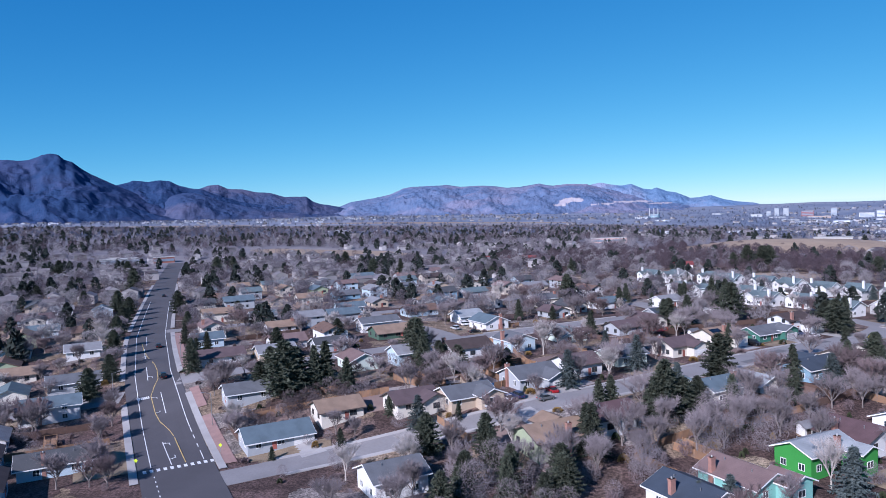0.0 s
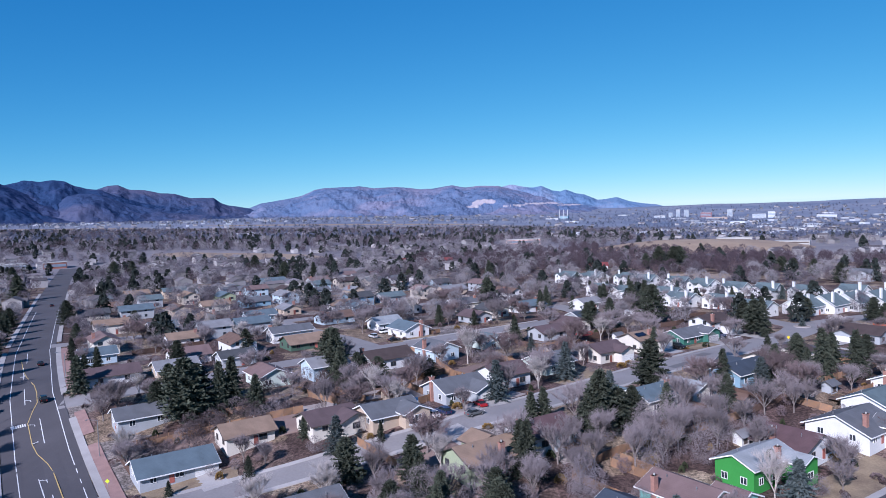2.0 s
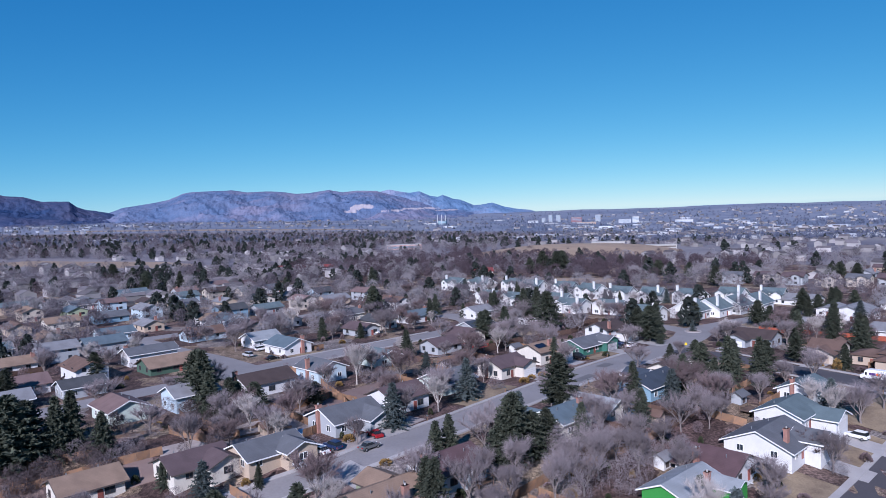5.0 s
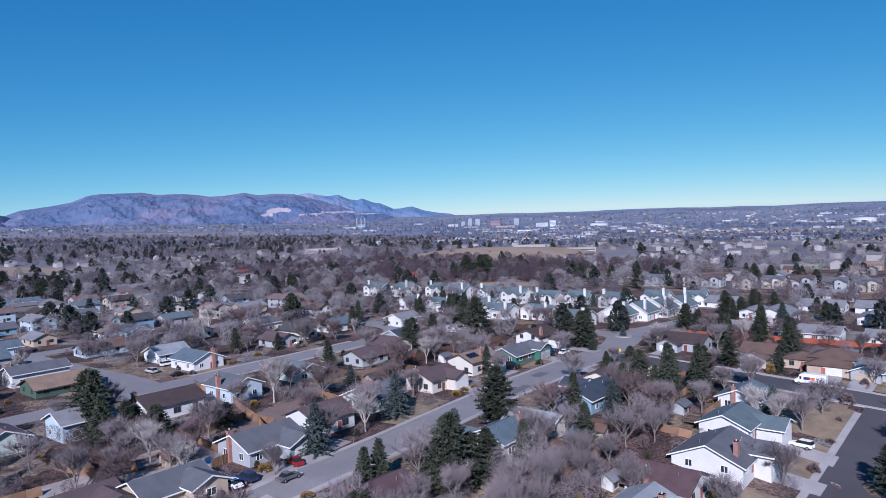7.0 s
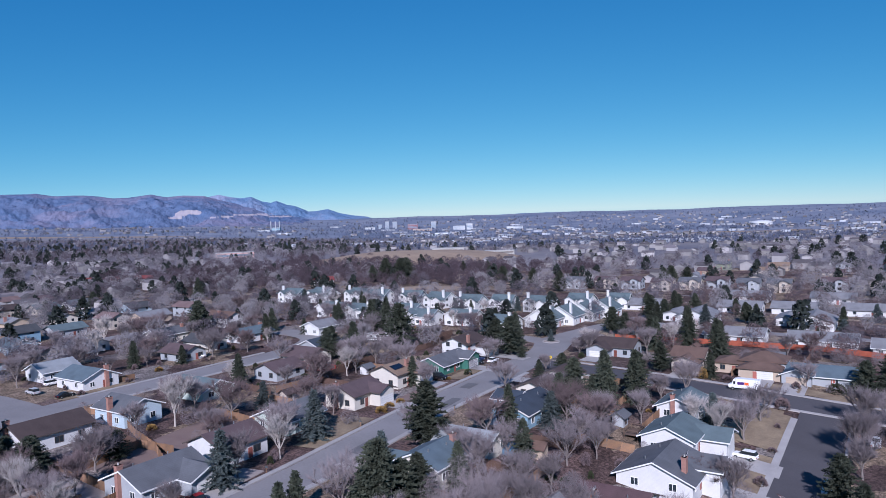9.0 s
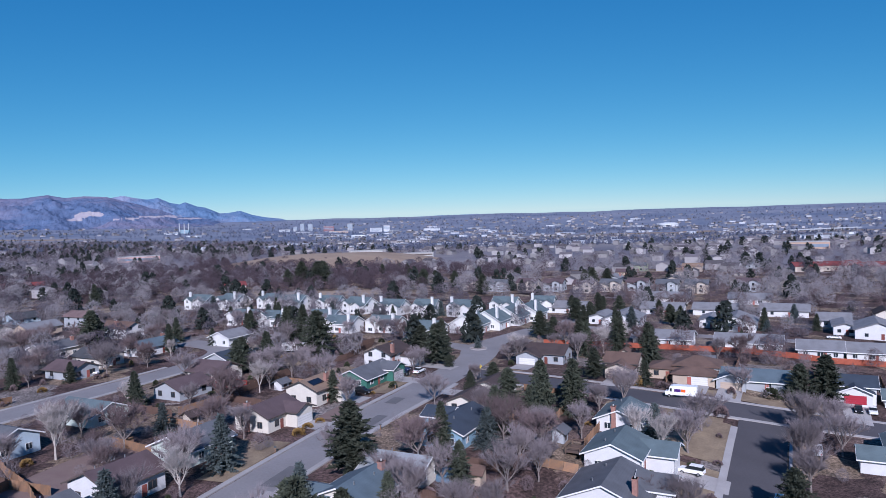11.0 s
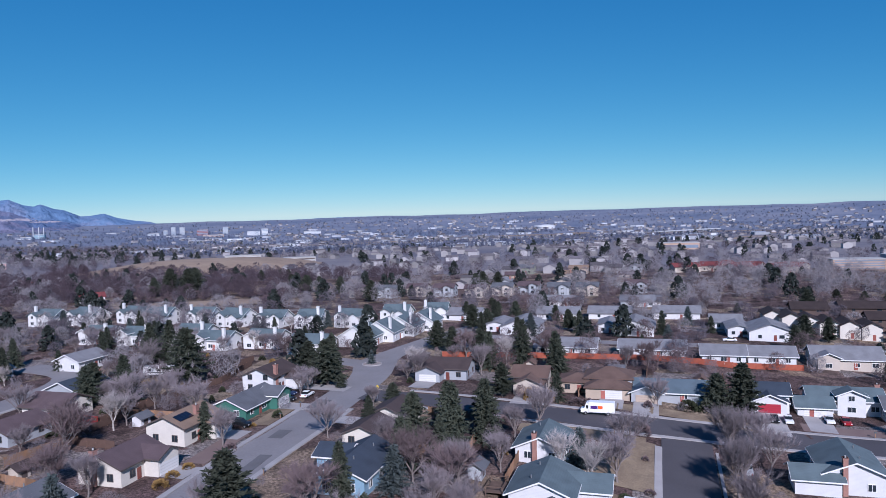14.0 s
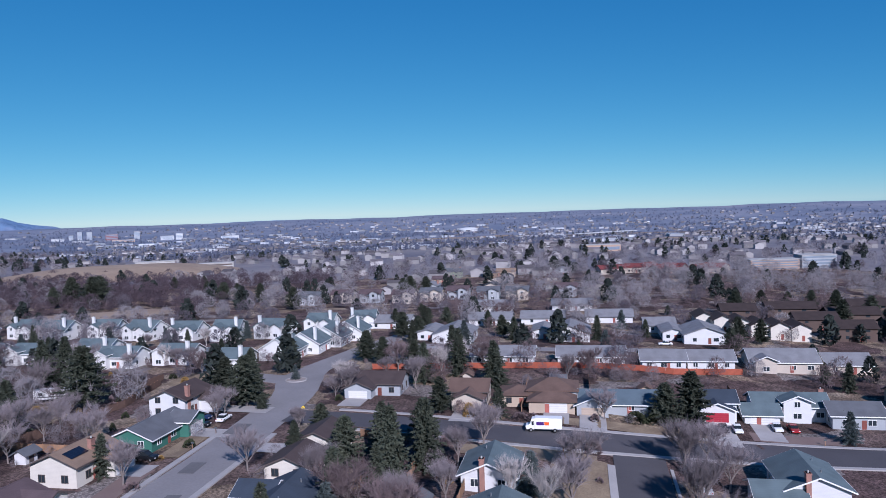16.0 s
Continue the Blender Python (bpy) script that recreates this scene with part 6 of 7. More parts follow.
for u, v, f in ((-0.9, 139.2, 1), (-1.0, 150.5, -1), (-0.3, 181.4, 1), (0.1, 195.4, -1), (0.9, 219.4, -1), (1.6, 250, 1)):
    arrow(u, v, f)
for i in range(7):
    marking("road_lettering_bar", [(-5.1 + 0.52 * i, 196), (-5.1 + 0.52 * i, 198.4)], 0.16, PAINT_WHITE, "white bar of worn road lettering")
for u0, u1, v0, v1 in ((128, 137, 115.6, 118.6), (150, 158, 117, 120.5), (160, 168, 114.5, 117), (196, 203, 118, 121.5), (176, 181, 117, 120)):
    patch("asphalt_patch", u0, u1, v0, v1, PATCH, 0.075, "dark square asphalt repair", "road")
patch("lawn", 13.5, 33, 126, 131.5, LAWN, 0.07, "dry tan lawn at the corner", "lawn")
for u0, u1, v0, v1, m in ((-22, -11, 134, 152, LAWN), (216.8, 222, 18, 50, LAWN), (198, 203.4, 44, 70, LAWN), (125, 145, 125.2, 131, LAWN), (160, 176, 124.6, 129, MULCH), (182, 197, 123.6, 128, LAWN), (60, 80, 105, 112, MULCH), (86, 112, 127.2, 132, GRAVEL),
                          (216.8, 222, -8, 10, MULCH), (148, 172, 41.5, 50, LAWN), (112, 140, 41.5, 50, LAWN), (176, 200, 41.5, 52, LAWN), (24, 56, 146, 158, MULCH), (58, 92, 144, 160, GRAVEL), (96, 130, 145, 160, MULCH), (116, 138, 206, 211, LAWN), (236, 250, 140, 160, LAWN)):
    patch("yard", u0, u1, v0, v1, m, 0.055, "dry tan winter lawn of a yard" if m is LAWN else "reddish-brown mulch bed of a yard" if m is MULCH else "pale gravel yard", "yard", 6)
# the round island where the street turns
ix, iy = uv(243, 124)
ob = thing("traffic_island", "round kerbed traffic island with gravel", "traffic island", kind="structure")
ob.matrix_basis = pose(ix, iy, float(gz(ix, iy)))
rim = Solid()
for k in range(24):
    a, b = 2 * math.pi * k / 24, 2 * math.pi * (k + 1) / 24
    rim.add([(r * math.cos(t), r * math.sin(t), z) for t in (a, b) for r, z in ((3.1, 0), (3.1, 0.3), (2.8, 0.3), (2.8, 0))], [(0, 4, 5, 1), (1, 5, 6, 2), (2, 6, 7, 3)])
part("kerb", rim, CONCRETE, ob)
part("bed", Solid().tube((0, 0, 0), (0, 0, 0.22), 2.85, 2.8, 24), GRAVEL, ob)


# ---- fences ----
def panel_mesh(name, material, L=2.4, h=1.8):
    """Overlapping boards as one folded sheet with uneven tops."""
    n = 15
    outline = []
    for i in range(n):
        y = 0.012 if i % 2 else -0.012
        outline += [(L * i / n, y), (L * (i + 1) / n - 0.01, y)]
    v, f = [], []
    for k, (x, y) in enumerate(outline):
        t = h - 0.05 * ((k // 2 * 7) % 3) / 3
        v += [(x, y - 0.012, 0.05), (x, y + 0.012, 0.05), (x, y + 0.012, t), (x, y - 0.012, t)]
    for k in range(len(outline) - 1):
        a, b = 4 * k, 4 * k + 4
        f += [(a, b, b + 3, a + 3), (a + 1, a + 2, b + 2, b + 1), (a + 3, b + 3, b + 2, a + 2), (a, a + 1, b + 1, b)]
    e = 4 * len(outline) - 4
    f += [(0, 3, 2, 1), (e, e + 1, e + 2, e + 3)]
    return mesh(name, v, f, material)


PANELS = {"cedar": panel_mesh("panel", FENCE), "red": panel_mesh("panel", FENCE_RED), "white": panel_mesh("panel", TRIM), "brown": panel_mesh("panel", mat("dark_stained_boards", (0.12, 0.075, 0.06), 0.9, 0.3))}
POSTS = {k: Solid().box(-.05, .05, -.02, .10, -0.4, 1.9).data("post", m) for k, m in (("cedar", FENCE), ("red", FENCE_RED), ("white", TRIM), ("brown", FENCE))}


def fence(points, kind="cedar"):
    word = {"cedar": "weathered cedar board", "red": "red-stained board", "white": "white board", "brown": "dark brown board"}[kind]
    ob = thing("fence", word + " privacy fence between yards", "fence")
    x0, y0 = uv(*points[0])
    ob.matrix_basis = pose(x0, y0, float(gz(x0, y0)))
    inv = ob.matrix_basis.inverted()
    for p, q in zip(points, points[1:]):
        a, b = Vector(uv(*p)), Vector(uv(*q))
        n = max(1, round((b - a).length / 2.4))
        for i in range(n):
            c, d = a + (b - a) * i / n, a + (b - a) * (i + 1) / n
            za, zb = float(gz(c.x, c.y)), float(gz(d.x, d.y))
            m = pose(c.x, c.y, za, 0, -math.degrees(math.atan2(zb - za, (d - c).length)), math.degrees(math.atan2(d.y - c.y, d.x - c.x)))
            part("panel", PANELS[kind], None, ob, at=inv @ m @ Matrix.Diagonal(((d - c).length / 2.4, 1, 1, 1)))
            part("post", POSTS[kind], None, ob, at=inv @ pose(c.x, c.y, za, 0, 0, math.degrees(math.atan2(d.y - c.y, d.x - c.x))))


for pts, k in ((((66, 168), (67, 164), (70, 154), (70, 146)), "cedar"), (((73.5, 166), (74, 160), (76, 152)), "cedar"), (((91, 172), (91, 157), (91, 141), (86, 141)), "cedar"), (((92, 158), (106, 158), (108, 149)), "cedar"), (((106.5, 176), (106, 159)), "brown"),
               (((126, 213), (140, 210.5)), "cedar"), (((160, 158), (186, 161), (214, 157)), "brown"), (((214, 157), (236, 161)), "brown"), (((128, 158), (128, 146)), "cedar"), (((146, 176), (146, 160)), "brown"),
               (((257, 106), (258, 92), (262, 68), (270, 43), (270, 20), (275, 0)), "red"), (((170, 88), (179, 87), (179, 80)), "cedar"), (((171, 68), (182, 67.5), (196, 68)), "cedar"), (((84, 80), (96, 82.5), (106, 83), (118, 80), (140, 78)), "cedar"), (((84, 80), (84, 66)), "cedar"),
               (((98, 80), (98, 66)), "cedar"), (((279, 134), (288, 130.5)), "white"), (((-40, 158), (-14, 158)), "cedar"), (((-38, 176), (-14, 176)), "brown"), (((36, 160), (14, 160), (14, 130)), "brown"), (((20, 158), (60, 157)), "cedar"),
               (((60, 126), (60, 108)), "cedar"), (((224, 60), (250, 60)), "cedar"), (((224, 24), (256, 24)), "cedar")):
    fence(pts, k)


# ---- vehicles ----
TYRE = mat("tyre_rubber", (0.02, 0.02, 0.02), 0.9, 0.2)
RIM = mat("wheel_rim", (0.45, 0.45, 0.46), 0.35, 0.1, metal=0.7)
LAMP = mat("headlight_lens", (0.75, 0.76, 0.78), 0.15, 0.05, bump=0)
TAIL = mat("taillight_lens", (0.35, 0.02, 0.02), 0.2, 0.1, bump=0)
CAR_GLASS = mat("car_glass", (0.02, 0.025, 0.03), 0.06, 0.1, bump=0)
CAR = {k: mat("car_paint_" + k, c, 0.28, 0.05, bump=0) for k, c in dict(black=(0.012, 0.013, 0.016), white=(0.78, 0.78, 0.78), silver=(0.42, 0.43, 0.45), navy=(0.02, 0.035, 0.09), red=(0.30, 0.02, 0.025), grey=(0.12, 0.125, 0.13)).items()}
CAR_SHAPES = {
    "sedan": (4.7, 1.45, [(-2.35, .32), (-2.3, .78), (-1.5, .92), (0.75, .92), (1.9, .82), (2.33, .66), (2.35, .32)], [(-1.65, .9), (-0.95, 1.43), (0.15, 1.45), (1.0, .9)]),
    "suv": (4.8, 1.75, [(-2.4, .38), (-2.4, .98), (-2.2, 1.06), (0.9, 1.06), (2.05, .98), (2.38, .75), (2.4, .38)], [(-2.3, 1.04), (-2.0, 1.72), (0.2, 1.75), (1.15, 1.04)]),
    "pickup": (5.6, 1.85, [(-2.8, .45), (-2.8, 1.1), (-0.7, 1.1), (1.5, 1.1), (2.6, 1.0), (2.8, .8), (2.8, .45)], [(-0.75, 1.08), (-0.6, 1.82), (0.6, 1.85), (1.4, 1.08)]),
}
CAR_MASTERS = {}


def rounded(solid, name, material, width=0.07):
    me = solid.data(name, material)
    bm = bmesh.new()
    bm.from_mesh(me)
    bmesh.ops.bevel(bm, geom=bm.edges[:], offset=width, segments=2, affect="EDGES", clamp_overlap=True)
    bm.to_mesh(me)
    bm.free()
    return me


def car(kind, colour, u, v, heading):
    """heading: degrees of its nose from the street's long axis."""
    x, y = uv(u, v)
    m = pose(x, y, float(gz(x, y)) + 0.06, 0, 0, TURN + heading)
    key = (kind, colour)
    if key in CAR_MASTERS:
        copy_thing(CAR_MASTERS[key], m)
        return
    L, top, low, up = CAR_SHAPES[kind]
    ob = thing("car" if kind != "pickup" else "pickup_truck", "%s parked %s beside a house" % (colour, {"sedan": "sedan car", "suv": "sport utility car", "pickup": "pickup truck"}[kind]), "car")
    part("body", rounded(Solid().prism(low, "y", -0.9, 0.9), "body", CAR[colour]), None, ob)
    part("cabin_glass", rounded(Solid().prism(up, "y", -0.76, 0.76), "cabin_glass", CAR_GLASS, 0.05), None, ob)
    ux = [p for p in up if p[1] > top - 0.1]
    part("roof_panel", rounded(Solid().box(ux[0][0] - 0.05, ux[1][0] + 0.05, -0.74, 0.74, top - 0.05, top + 0.04), "roof_panel", CAR[colour], 0.03), None, ob)
    for wx in (-L * 0.31, L * 0.31):
        for wy in (-0.88, 0.88):
            w = part("wheel", Solid().tube((wx, wy - 0.11, 0.33), (wx, wy + 0.11, 0.33), 0.33, 0.33, 14).tube((wx, wy + 0.11, 0.33), (wx, wy - 0.11, 0.33), 0.33, 0.33, 14), TYRE, ob)
            s = 1 if wy > 0 else -1
            part("rim", Solid().tube((wx, wy + s * 0.05, 0.33), (wx, wy + s * 0.125, 0.33), 0.21, 0.2, 10), RIM, w)
    for wy in (-0.66, 0.66):
        part("headlight", Solid().box(L / 2 - 0.1, L / 2 + 0.015, wy - 0.17, wy + 0.17, 0.6, 0.74), LAMP, ob)
        part("taillight", Solid().box(-L / 2 - 0.015, -L / 2 + 0.1, wy - 0.15, wy + 0.15, 0.66, 0.84), TAIL, ob)
    ob.matrix_basis = m
    CAR_MASTERS[key] = ob


for k, c, u, v, h in (("suv", "black", 200, 129, -90), ("suv", "navy", 205, 131.5, -90), ("sedan", "white", 205, 125.8, 0), ("suv", "black", 180, 129, -90), ("sedan", "black", 181, 131.6, -60), ("sedan", "black", 222.5, 15.2, 180), ("sedan", "white", 222.8, 12.2, 180),
                      ("sedan", "white", 225.6, 3.2, 180), ("sedan", "red", 225.4, -0.2, 180), ("suv", "white", 167.6, 46.2, 80), ("suv", "white", 124.7, 227, 0), ("suv", "silver", 115.9, 221, 90), ("sedan", "black", 118.3, 209, 0), ("suv", "white", 170, 220, -60),
                      ("sedan", "black", 224, 262, 0), ("suv", "white", 211.3, 234, 20), ("suv", "black", 4.0, 216, 90), ("sedan", "black", 7.2, 262, 90), ("sedan", "white", 83.8, 130.5, 90), ("suv", "navy", 87, 130.5, 90),
                      ("sedan", "red", 97.5, 128.5, 80), ("suv", "white", 158.1, 30.9, 180), ("sedan", "white", 316, 16.9, 90), ("pickup", "silver", 189, 24.5, 0), ("sedan", "grey", 92.3, 124, 0), ("suv", "silver", 76, 128, -90), ("sedan", "white", 142, 104, 90), ("suv", "navy", 140, 101.5, 0), ("sedan", "black", 29, 460, 90),
                      ("sedan", "silver", 133, 228, 0), ("suv", "white", -18, 210, 180)):
    car(k, c, u, v, h)

VAN_WHITE = mat("white_van_paint", (0.80, 0.80, 0.80), 0.35, 0.06, bump=0)
x, y = uv(213.2, 54.4)
van = thing("delivery_truck", "white delivery step van parked at the kerb", "truck")
van.matrix_basis = pose(x, y, float(gz(x, y)) + 0.06, 0, 0, TURN + 90)
part("cargo_box", rounded(Solid().box(-3.8, 1.9, -1.12, 1.12, 0.65, 2.95), "cargo_box", VAN_WHITE), None, van)
part("cab", rounded(Solid().prism([(1.88, 0.55), (3.6, 0.55), (3.75, 1.35), (2.9, 1.55), (2.45, 2.75), (1.88, 2.85)], "y", -1.05, 1.05), "cab", VAN_WHITE, 0.08), None, van)
part("windshield", Solid().prism([(2.93, 1.6), (2.99, 1.6), (2.55, 2.65), (2.49, 2.65)], "y", -0.92, 0.92), CAR_GLASS, van)
for s in (-1, 1):
    part("side_window", Solid().box(2.0, 2.45, min(s * 1.04, s * 1.07), max(s * 1.04, s * 1.07), 1.5, 2.3), CAR_GLASS, van)
    part("purple_mark", Solid().box(*((-1.9, -0.35) if s < 0 else (-0.1, 1.45)), min(s * 1.12, s * 1.14), max(s * 1.12, s * 1.14), 1.5, 2.2), mat("purple_mark_paint", (0.07, 0.02, 0.16), 0.5, 0.05), van, "purple bar of the sign")
    part("orange_mark", Solid().box(*((-0.25, 0.75) if s < 0 else (-1.2, -0.2)), min(s * 1.12, s * 1.14), max(s * 1.12, s * 1.14), 1.5, 2.2), mat("orange_mark_paint", (0.75, 0.12, 0.02), 0.5, 0.05), van, "red-orange bar of the sign")
for wx in (-2.4, 2.6):
    for wy in (-1.0, 1.0):
        w = part("wheel", Solid().tube((wx, wy - .14, .42), (wx, wy + .14, .42), .42, .42, 14), TYRE, van)
        part("rim", Solid().tube((wx, wy, .42), (wx, wy + (0.16 if wy > 0 else -0.16), .42), .25, .22, 10), RIM, w)
part("bumper", Solid().box(3.6, 3.85, -1.0, 1.0, 0.4, 0.65), TYRE, van)

x, y = uv(219, 181)
rv = thing("travel_trailer", "long white travel trailer parked in a yard", "trailer")
rv.matrix_basis = pose(x, y, float(gz(x, y)) + 0.05, 0, 0, TURN - 70)
part("body", rounded(Solid().prism([(-4.6, 0.6), (4.2, 0.6), (4.8, 1.5), (4.3, 3.0), (-4.5, 3.1)], "y", -1.2, 1.2), "body", VAN_WHITE, 0.12), None, rv)
part("stripe", Solid().box(-4.3, 4.2, -1.215, -1.19, 1.15, 1.4), CAR["grey"], rv, "grey stripe")
for wx in (-2.8, 0, 2.4):
    part("side_window", Solid().box(wx - 0.5, wx + 0.5, -1.23, -1.19, 1.7, 2.4), CAR_GLASS, rv)
for wx in (-0.9, 0.0):
    for wy in (-1.1, 1.1):
        part("wheel", Solid().tube((wx, wy - .1, .35), (wx, wy + .1, .35), .35, .35, 12), TYRE, rv)
part("tow_bar", Solid().box(4.6, 5.6, -0.06, 0.06, 0.5, 0.62), METAL, rv)


# ---- signs, boxes and small things ----
def road_sign(u, v, h, size, colour, label, turn):
    x, y = uv(u, v)
    ob = thing("road_sign", label, "sign")
    ob.matrix_basis = pose(x, y, float(gz(x, y)), 0, 0, turn)
    part("pole", Solid().tube((0, 0, -0.3), (0, 0, h), 0.04, 0.04, 6), METAL, ob)
    part("plate", Solid().prism([(0, h - size), (size * 0.75, h - size * 0.25), (0, h + size * 0.5), (-size * 0.75, h - size * 0.25)], "y", -0.06, -0.03), colour, ob)


YELLOW = mat("yellow_sign_face", (0.85, 0.62, 0.02), 0.5, 0.05, bump=0)
LIME = mat("lime_sign_face", (0.55, 0.75, 0.03), 0.5, 0.05, bump=0)
road_sign(206.8, 107.4, 3.2, 0.75, YELLOW, "yellow diamond warning sign on a pole", 0)
road_sign(-9.6, 133.5, 2.7, 0.6, LIME, "yellow-green crossing sign on a pole", 10)
road_sign(8.4, 134.2, 2.7, 0.6, LIME, "yellow-green crossing sign on a pole", 10)
POSTBOX = mat("postbox_metal", (0.10, 0.11, 0.12), 0.5, 0.2)
for u, v in ((187, 123.2), (196, 122.9), (203.4, 50), (216.8, -4), (112, 126), (160, 111.6), (140, 124.8), (120, 113.8)):
    x, y = uv(u, v)
    ob = thing("mailbox", "dark metal mailbox on a wooden post", "mailbox")
    ob.matrix_basis = pose(x, y, float(gz(x, y)) + 0.1, 0, 0, TURN)
    part("post", Solid().box(-.06, .06, -.06, .06, -0.3, 1.0), FENCE, ob)
    part("box", rounded(Solid().box(-.13, .13, -.28, .28, 1.0, 1.32), "box", POSTBOX, 0.05), None, ob)
x, y = uv(86, 143.5)
ob = thing("swimming_pool", "small blue covered pool beside a house", "pool")
ob.matrix_basis = pose(x, y, float(gz(x, y)), 0, 0, TURN)
part("basin", Solid().box(-2.6, 2.6, -1.6, 1.6, -0.2, 0.55), CONCRETE, ob)
part("cover", Solid().box(-2.35, 2.35, -1.35, 1.35, 0.5, 0.62), mat("blue_pool_cover", (0.05, 0.22, 0.42), 0.4, 0.2), ob, "blue pool cover")
x, y = uv(146, 88)
ob = thing("tarpaulin", "blue tarpaulin over stored goods in a yard", "tarpaulin")
ob.matrix_basis = pose(x, y, float(gz(x, y)), 0, 0, TURN)
part("sheet", rounded(Solid().prism([(-2.6, 0), (2.6, 0), (2.1, 1.2), (0, 1.7), (-2.2, 1.1)], "y", -1.5, 1.5), "sheet", mat("blue_tarpaulin", (0.10, 0.18, 0.27), 0.5, 0.3), 0.15), None, ob)


def street_lamp(u, v, turn):
    x, y = uv(u, v)
    ob = thing("street_lamp", "tall galvanised street lamp with a single arm", "street lamp")
    ob.matrix_basis = pose(x, y, float(gz(x, y)), 0, 0, turn)
    part("pole", Solid().tube((0, 0, -0.3), (0, 0, 8.5), 0.11, 0.07, 8), METAL, ob)
    part("arm", Solid().tube((0, 0, 8.4), (1.9, 0, 8.9), 0.05, 0.04, 6), METAL, ob)
    part("lamp_head", rounded(Solid().box(1.8, 2.5, -0.14, 0.14, 8.82, 8.98), "lamp_head", METAL, 0.03), None, ob)


for u, v in ((10.6, 160), (12, 235), (-11.5, 200)):
    street_lamp(u, v, TURN + (180 if u > 0 else 0))


# ---- fences, terraces, decks and sheds in the back yards ----
for pts, k in ((((112, 189), (114.2, 178), (109, 163.5), (107, 154), (103.5, 146)), "cedar"), (((72.6, 177), (70.5, 166), (69, 150)), "brown"), (((125, 156), (130, 154)), "cedar"), (((173, 161.6), (195, 161.8)), "brown"), (((230, 165), (242, 164)), "brown"),
               (((36, 169.5), (51, 166.3)), "cedar"), (((35.5, 254), (62, 255.4)), "brown"), (((94.5, 79.5), (95, 68)), "cedar"), (((140, 78), (158, 78)), "brown"), (((158, 78), (158, 66)), "cedar"), (((178, 78), (205, 78)), "cedar"),
               (((142, 160), (142, 146)), "cedar"), (((161, 160), (161, 146)), "brown"), (((181, 160), (181, 145)), "cedar"), (((148, 160), (160, 158)), "cedar"), (((120, 92), (120, 80)), "brown"), (((136, 92), (136, 80)), "brown"), (((152, 90), (152, 79)), "brown"),
               (((200, 92), (200, 79)), "cedar"), (((242, 8), (256, 8)), "cedar"), (((242, 44), (256, 44)), "brown"), (((242, 84), (256, 84)), "brown")):
    fence(pts, k)
TIMBER = mat("dark_sleeper_timber", (0.16, 0.11, 0.085), 0.9, 0.35, 0.6, 5, 0.4)
RED_STAIN = mat("red_deck_stain", (0.33, 0.045, 0.04), 0.7, 0.25, 0.8, 6, 0.2)


def terrace(u0, v0, u1, v1):
    """A low retaining wall of stacked sleepers across a sloping yard."""
    a, b = Vector(uv(u0, v0)), Vector(uv(u1, v1))
    z = float(gz(*((a + b) / 2)))
    ob = thing("retaining_wall", "low retaining wall of stacked dark timbers", "retaining wall")
    ob.matrix_basis = pose(a.x, a.y, z, 0, 0, math.degrees(math.atan2(b.y - a.y, b.x - a.x)))
    n = max(2, int((b - a).length / 3))
    for i in range(n):
        for j in range(2):
            part("sleeper", Solid().box((b - a).length * i / n + 0.02, (b - a).length * (i + 1) / n - 0.02, -0.12 - 0.02 * j, 0.12, -0.15 + 0.34 * j, 0.18 + 0.34 * j), TIMBER, ob)


for q in ((71.7, 163.1, 89.9, 156.8), (70.8, 158.9, 88.7, 152.8), (70, 154.1, 87.7, 148.4), (54.8, 176, 66, 171)):
    terrace(*q)


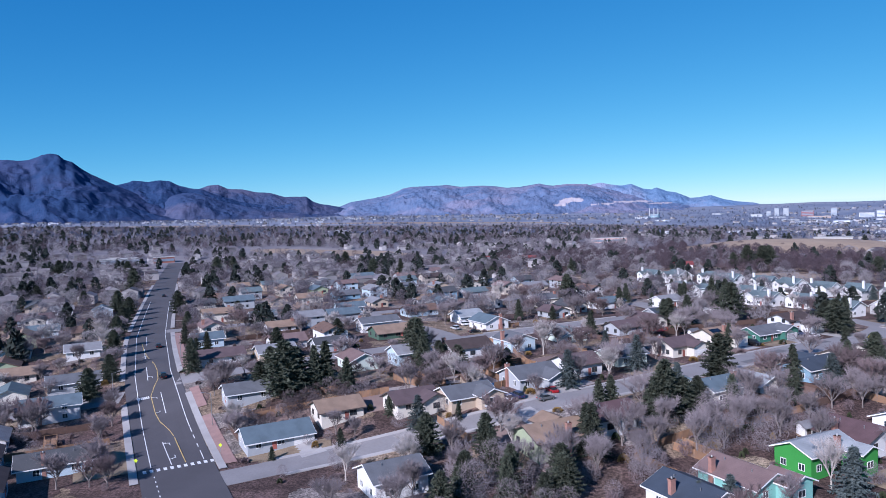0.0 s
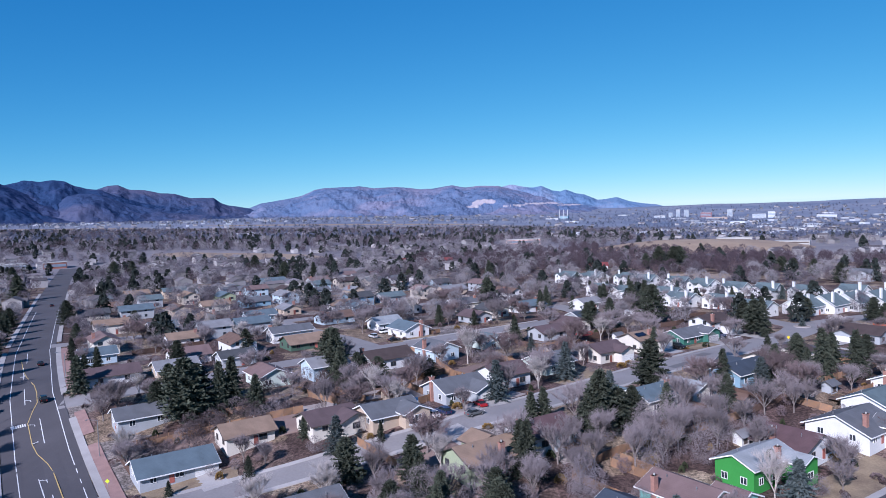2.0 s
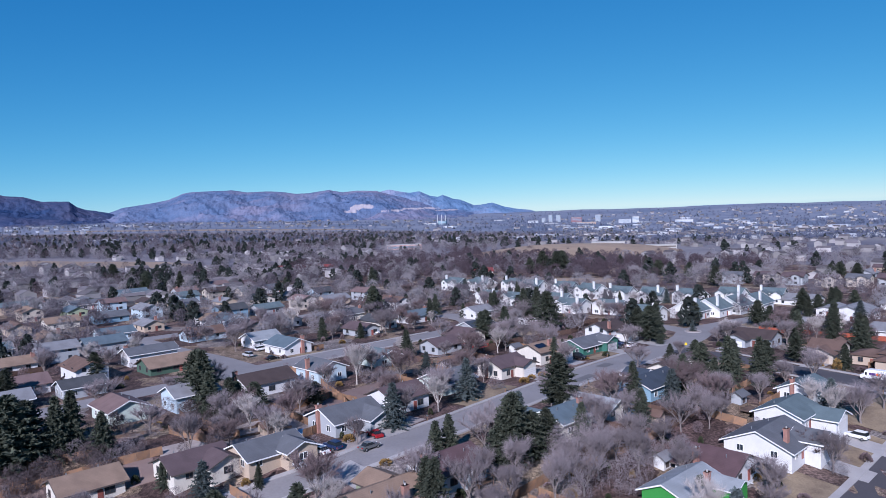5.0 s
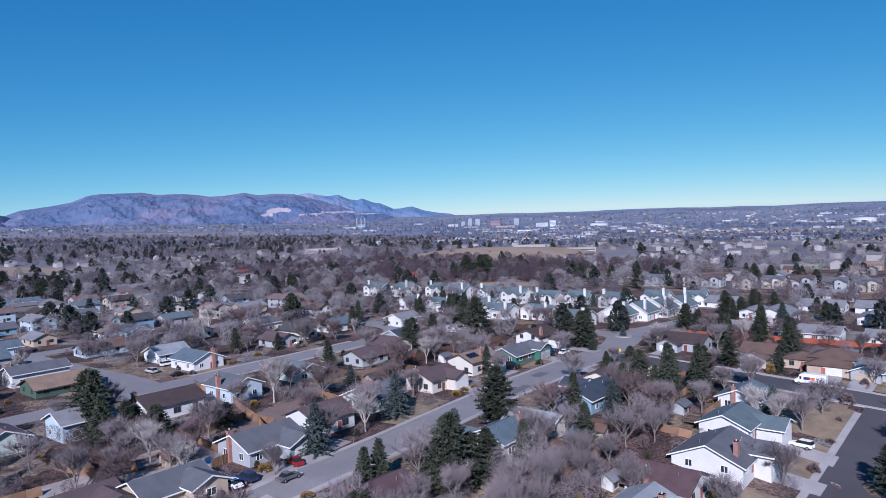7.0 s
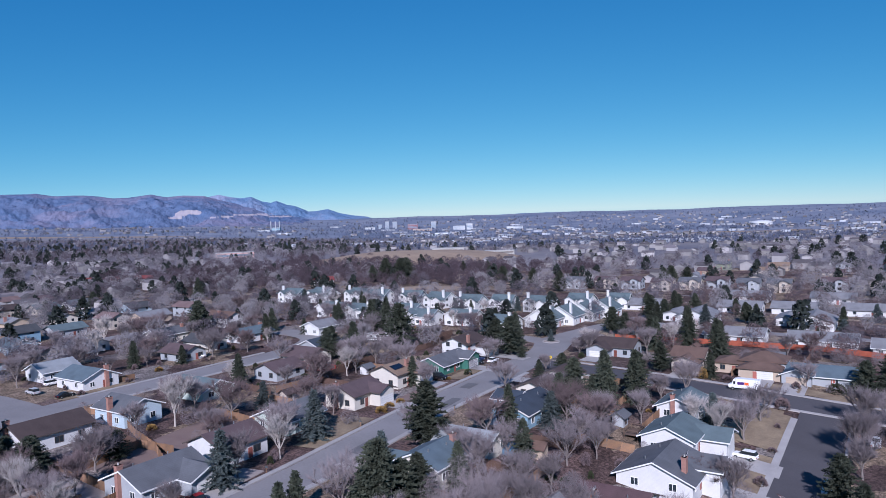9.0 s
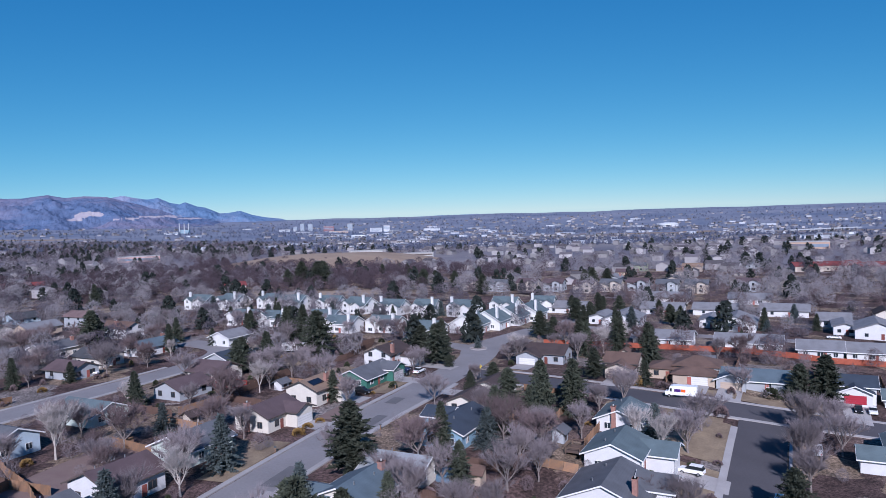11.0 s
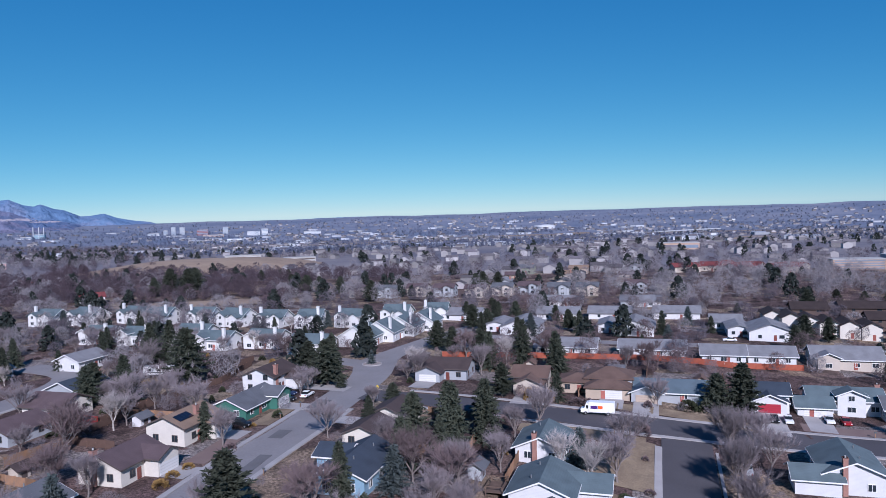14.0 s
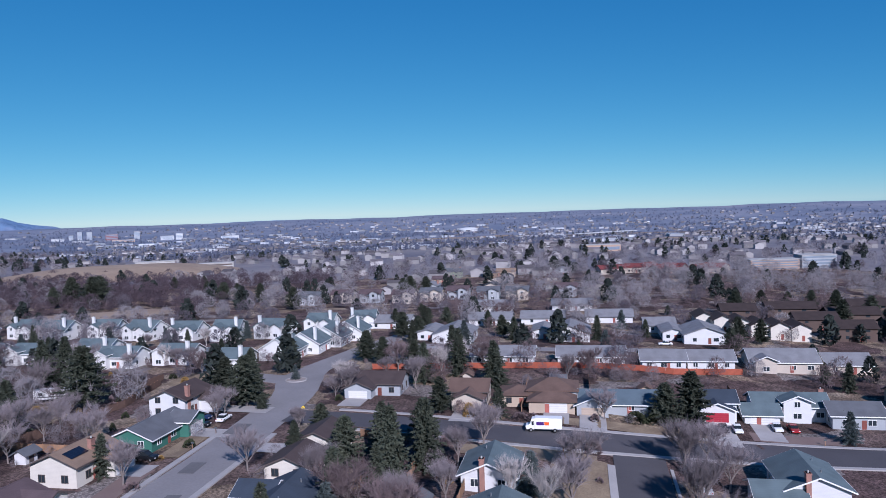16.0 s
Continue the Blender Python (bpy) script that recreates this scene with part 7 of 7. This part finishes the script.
def deck(u, v, w, d, h, turn, material, word):
    x, y = uv(u, v)
    ob = thing("deck", word + " wooden deck with a railing behind a house", "deck")
    ob.matrix_basis = pose(x, y, float(gz(x, y)), 0, 0, TURN + turn)
    n = int(d / 0.5)
    for i in range(n):
        part("plank", Solid().box(-w / 2, w / 2, -d / 2 + d * i / n + 0.01, -d / 2 + d * (i + 1) / n - 0.02, h - 0.06, h), material, ob)
    for sx, sy in ((-1, -1), (1, -1), (-1, 1), (1, 1)):
        part("post", Solid().box(sx * (w / 2 - .1) - .08, sx * (w / 2 - .1) + .08, sy * (d / 2 - .1) - .08, sy * (d / 2 - .1) + .08, -0.5, h + 1.0), material, ob)
    for sy in (-1, 1):
        part("rail", Solid().box(-w / 2, w / 2, sy * (d / 2 - .1) - .05, sy * (d / 2 - .1) + .05, h + 0.9, h + 1.0), material, ob)
    for sx in (-1, 1):
        part("rail", Solid().box(sx * (w / 2 - .1) - .05, sx * (w / 2 - .1) + .05, -d / 2 + .2, d / 2 - .2, h + 0.9, h + 1.0), material, ob)
    FOOT.append((x, y, max(w, d) / 2))


deck(170.5, 168, 4.5, 14, 1.3, 0, RED_STAIN, "red-stained")
deck(104, 168.5, 4, 3, 0.9, 0, FENCE, "weathered cedar")
deck(95, 92, 4, 3, 0.6, 0, FENCE, "weathered cedar")
deck(134, 148, 4, 3, 0.6, 0, TIMBER, "dark brown")
deck(-27, 166, 6, 3, 1.0, 90, FENCE, "weathered cedar")
deck(168, 69, 5, 3, 0.7, 0, TIMBER, "dark brown")


def shed(u, v, w, d, turn, wall, roof):
    x, y = uv(u, v)
    ob = thing("garden_shed", "small %s garden shed with a %s roof" % (WORDS.get(wall, wall), WORDS.get(roof, roof)), "shed")
    ob.matrix_basis = pose(x, y, float(gz(x, y)), 0, 0, TURN + turn)
    walls, slabs = gable_pair(w, d, -0.5, 2.0, 2.7)
    part("wall", walls, WALL[wall], ob)
    for s in slabs:
        part("roof_slope", s, ROOF[roof], ob)
    part("door", Solid().box(-0.6, 0.6, -d / 2 - 0.05, -d / 2 + 0.05, 0.05, 1.85), TRIM_DARK, ob)
    FOOT.append((x, y, w / 2))


for q in ((82, 150, 3, 2.4, 0, "tan_wall", "brown"), (122, 153, 3, 2.4, 90, "grey_wall", "slate"), (145, 153, 2.6, 2.2, 0, "beige", "charbrown"), (176, 152, 3, 2.4, 0, "white", "slate"), (112, 84, 3, 2.4, 0, "darkbrown", "charbrown"),
          (147, 83, 3, 2.4, 90, "tan_wall", "brown"), (173, 74, 3, 2.4, 0, "grey_wall", "slate"), (126, 70, 2.6, 2.2, 0, "white", "grey"), (86, 166, 3, 2.4, 0, "beige", "brown"), (246, 30, 3, 2.4, 0, "tan_wall", "brown"), (248, 52, 3.2, 2.4, 90, "grey_wall", "slate"), (246, 76, 3, 2.4, 0, "beige", "brown")):
    shed(*q)
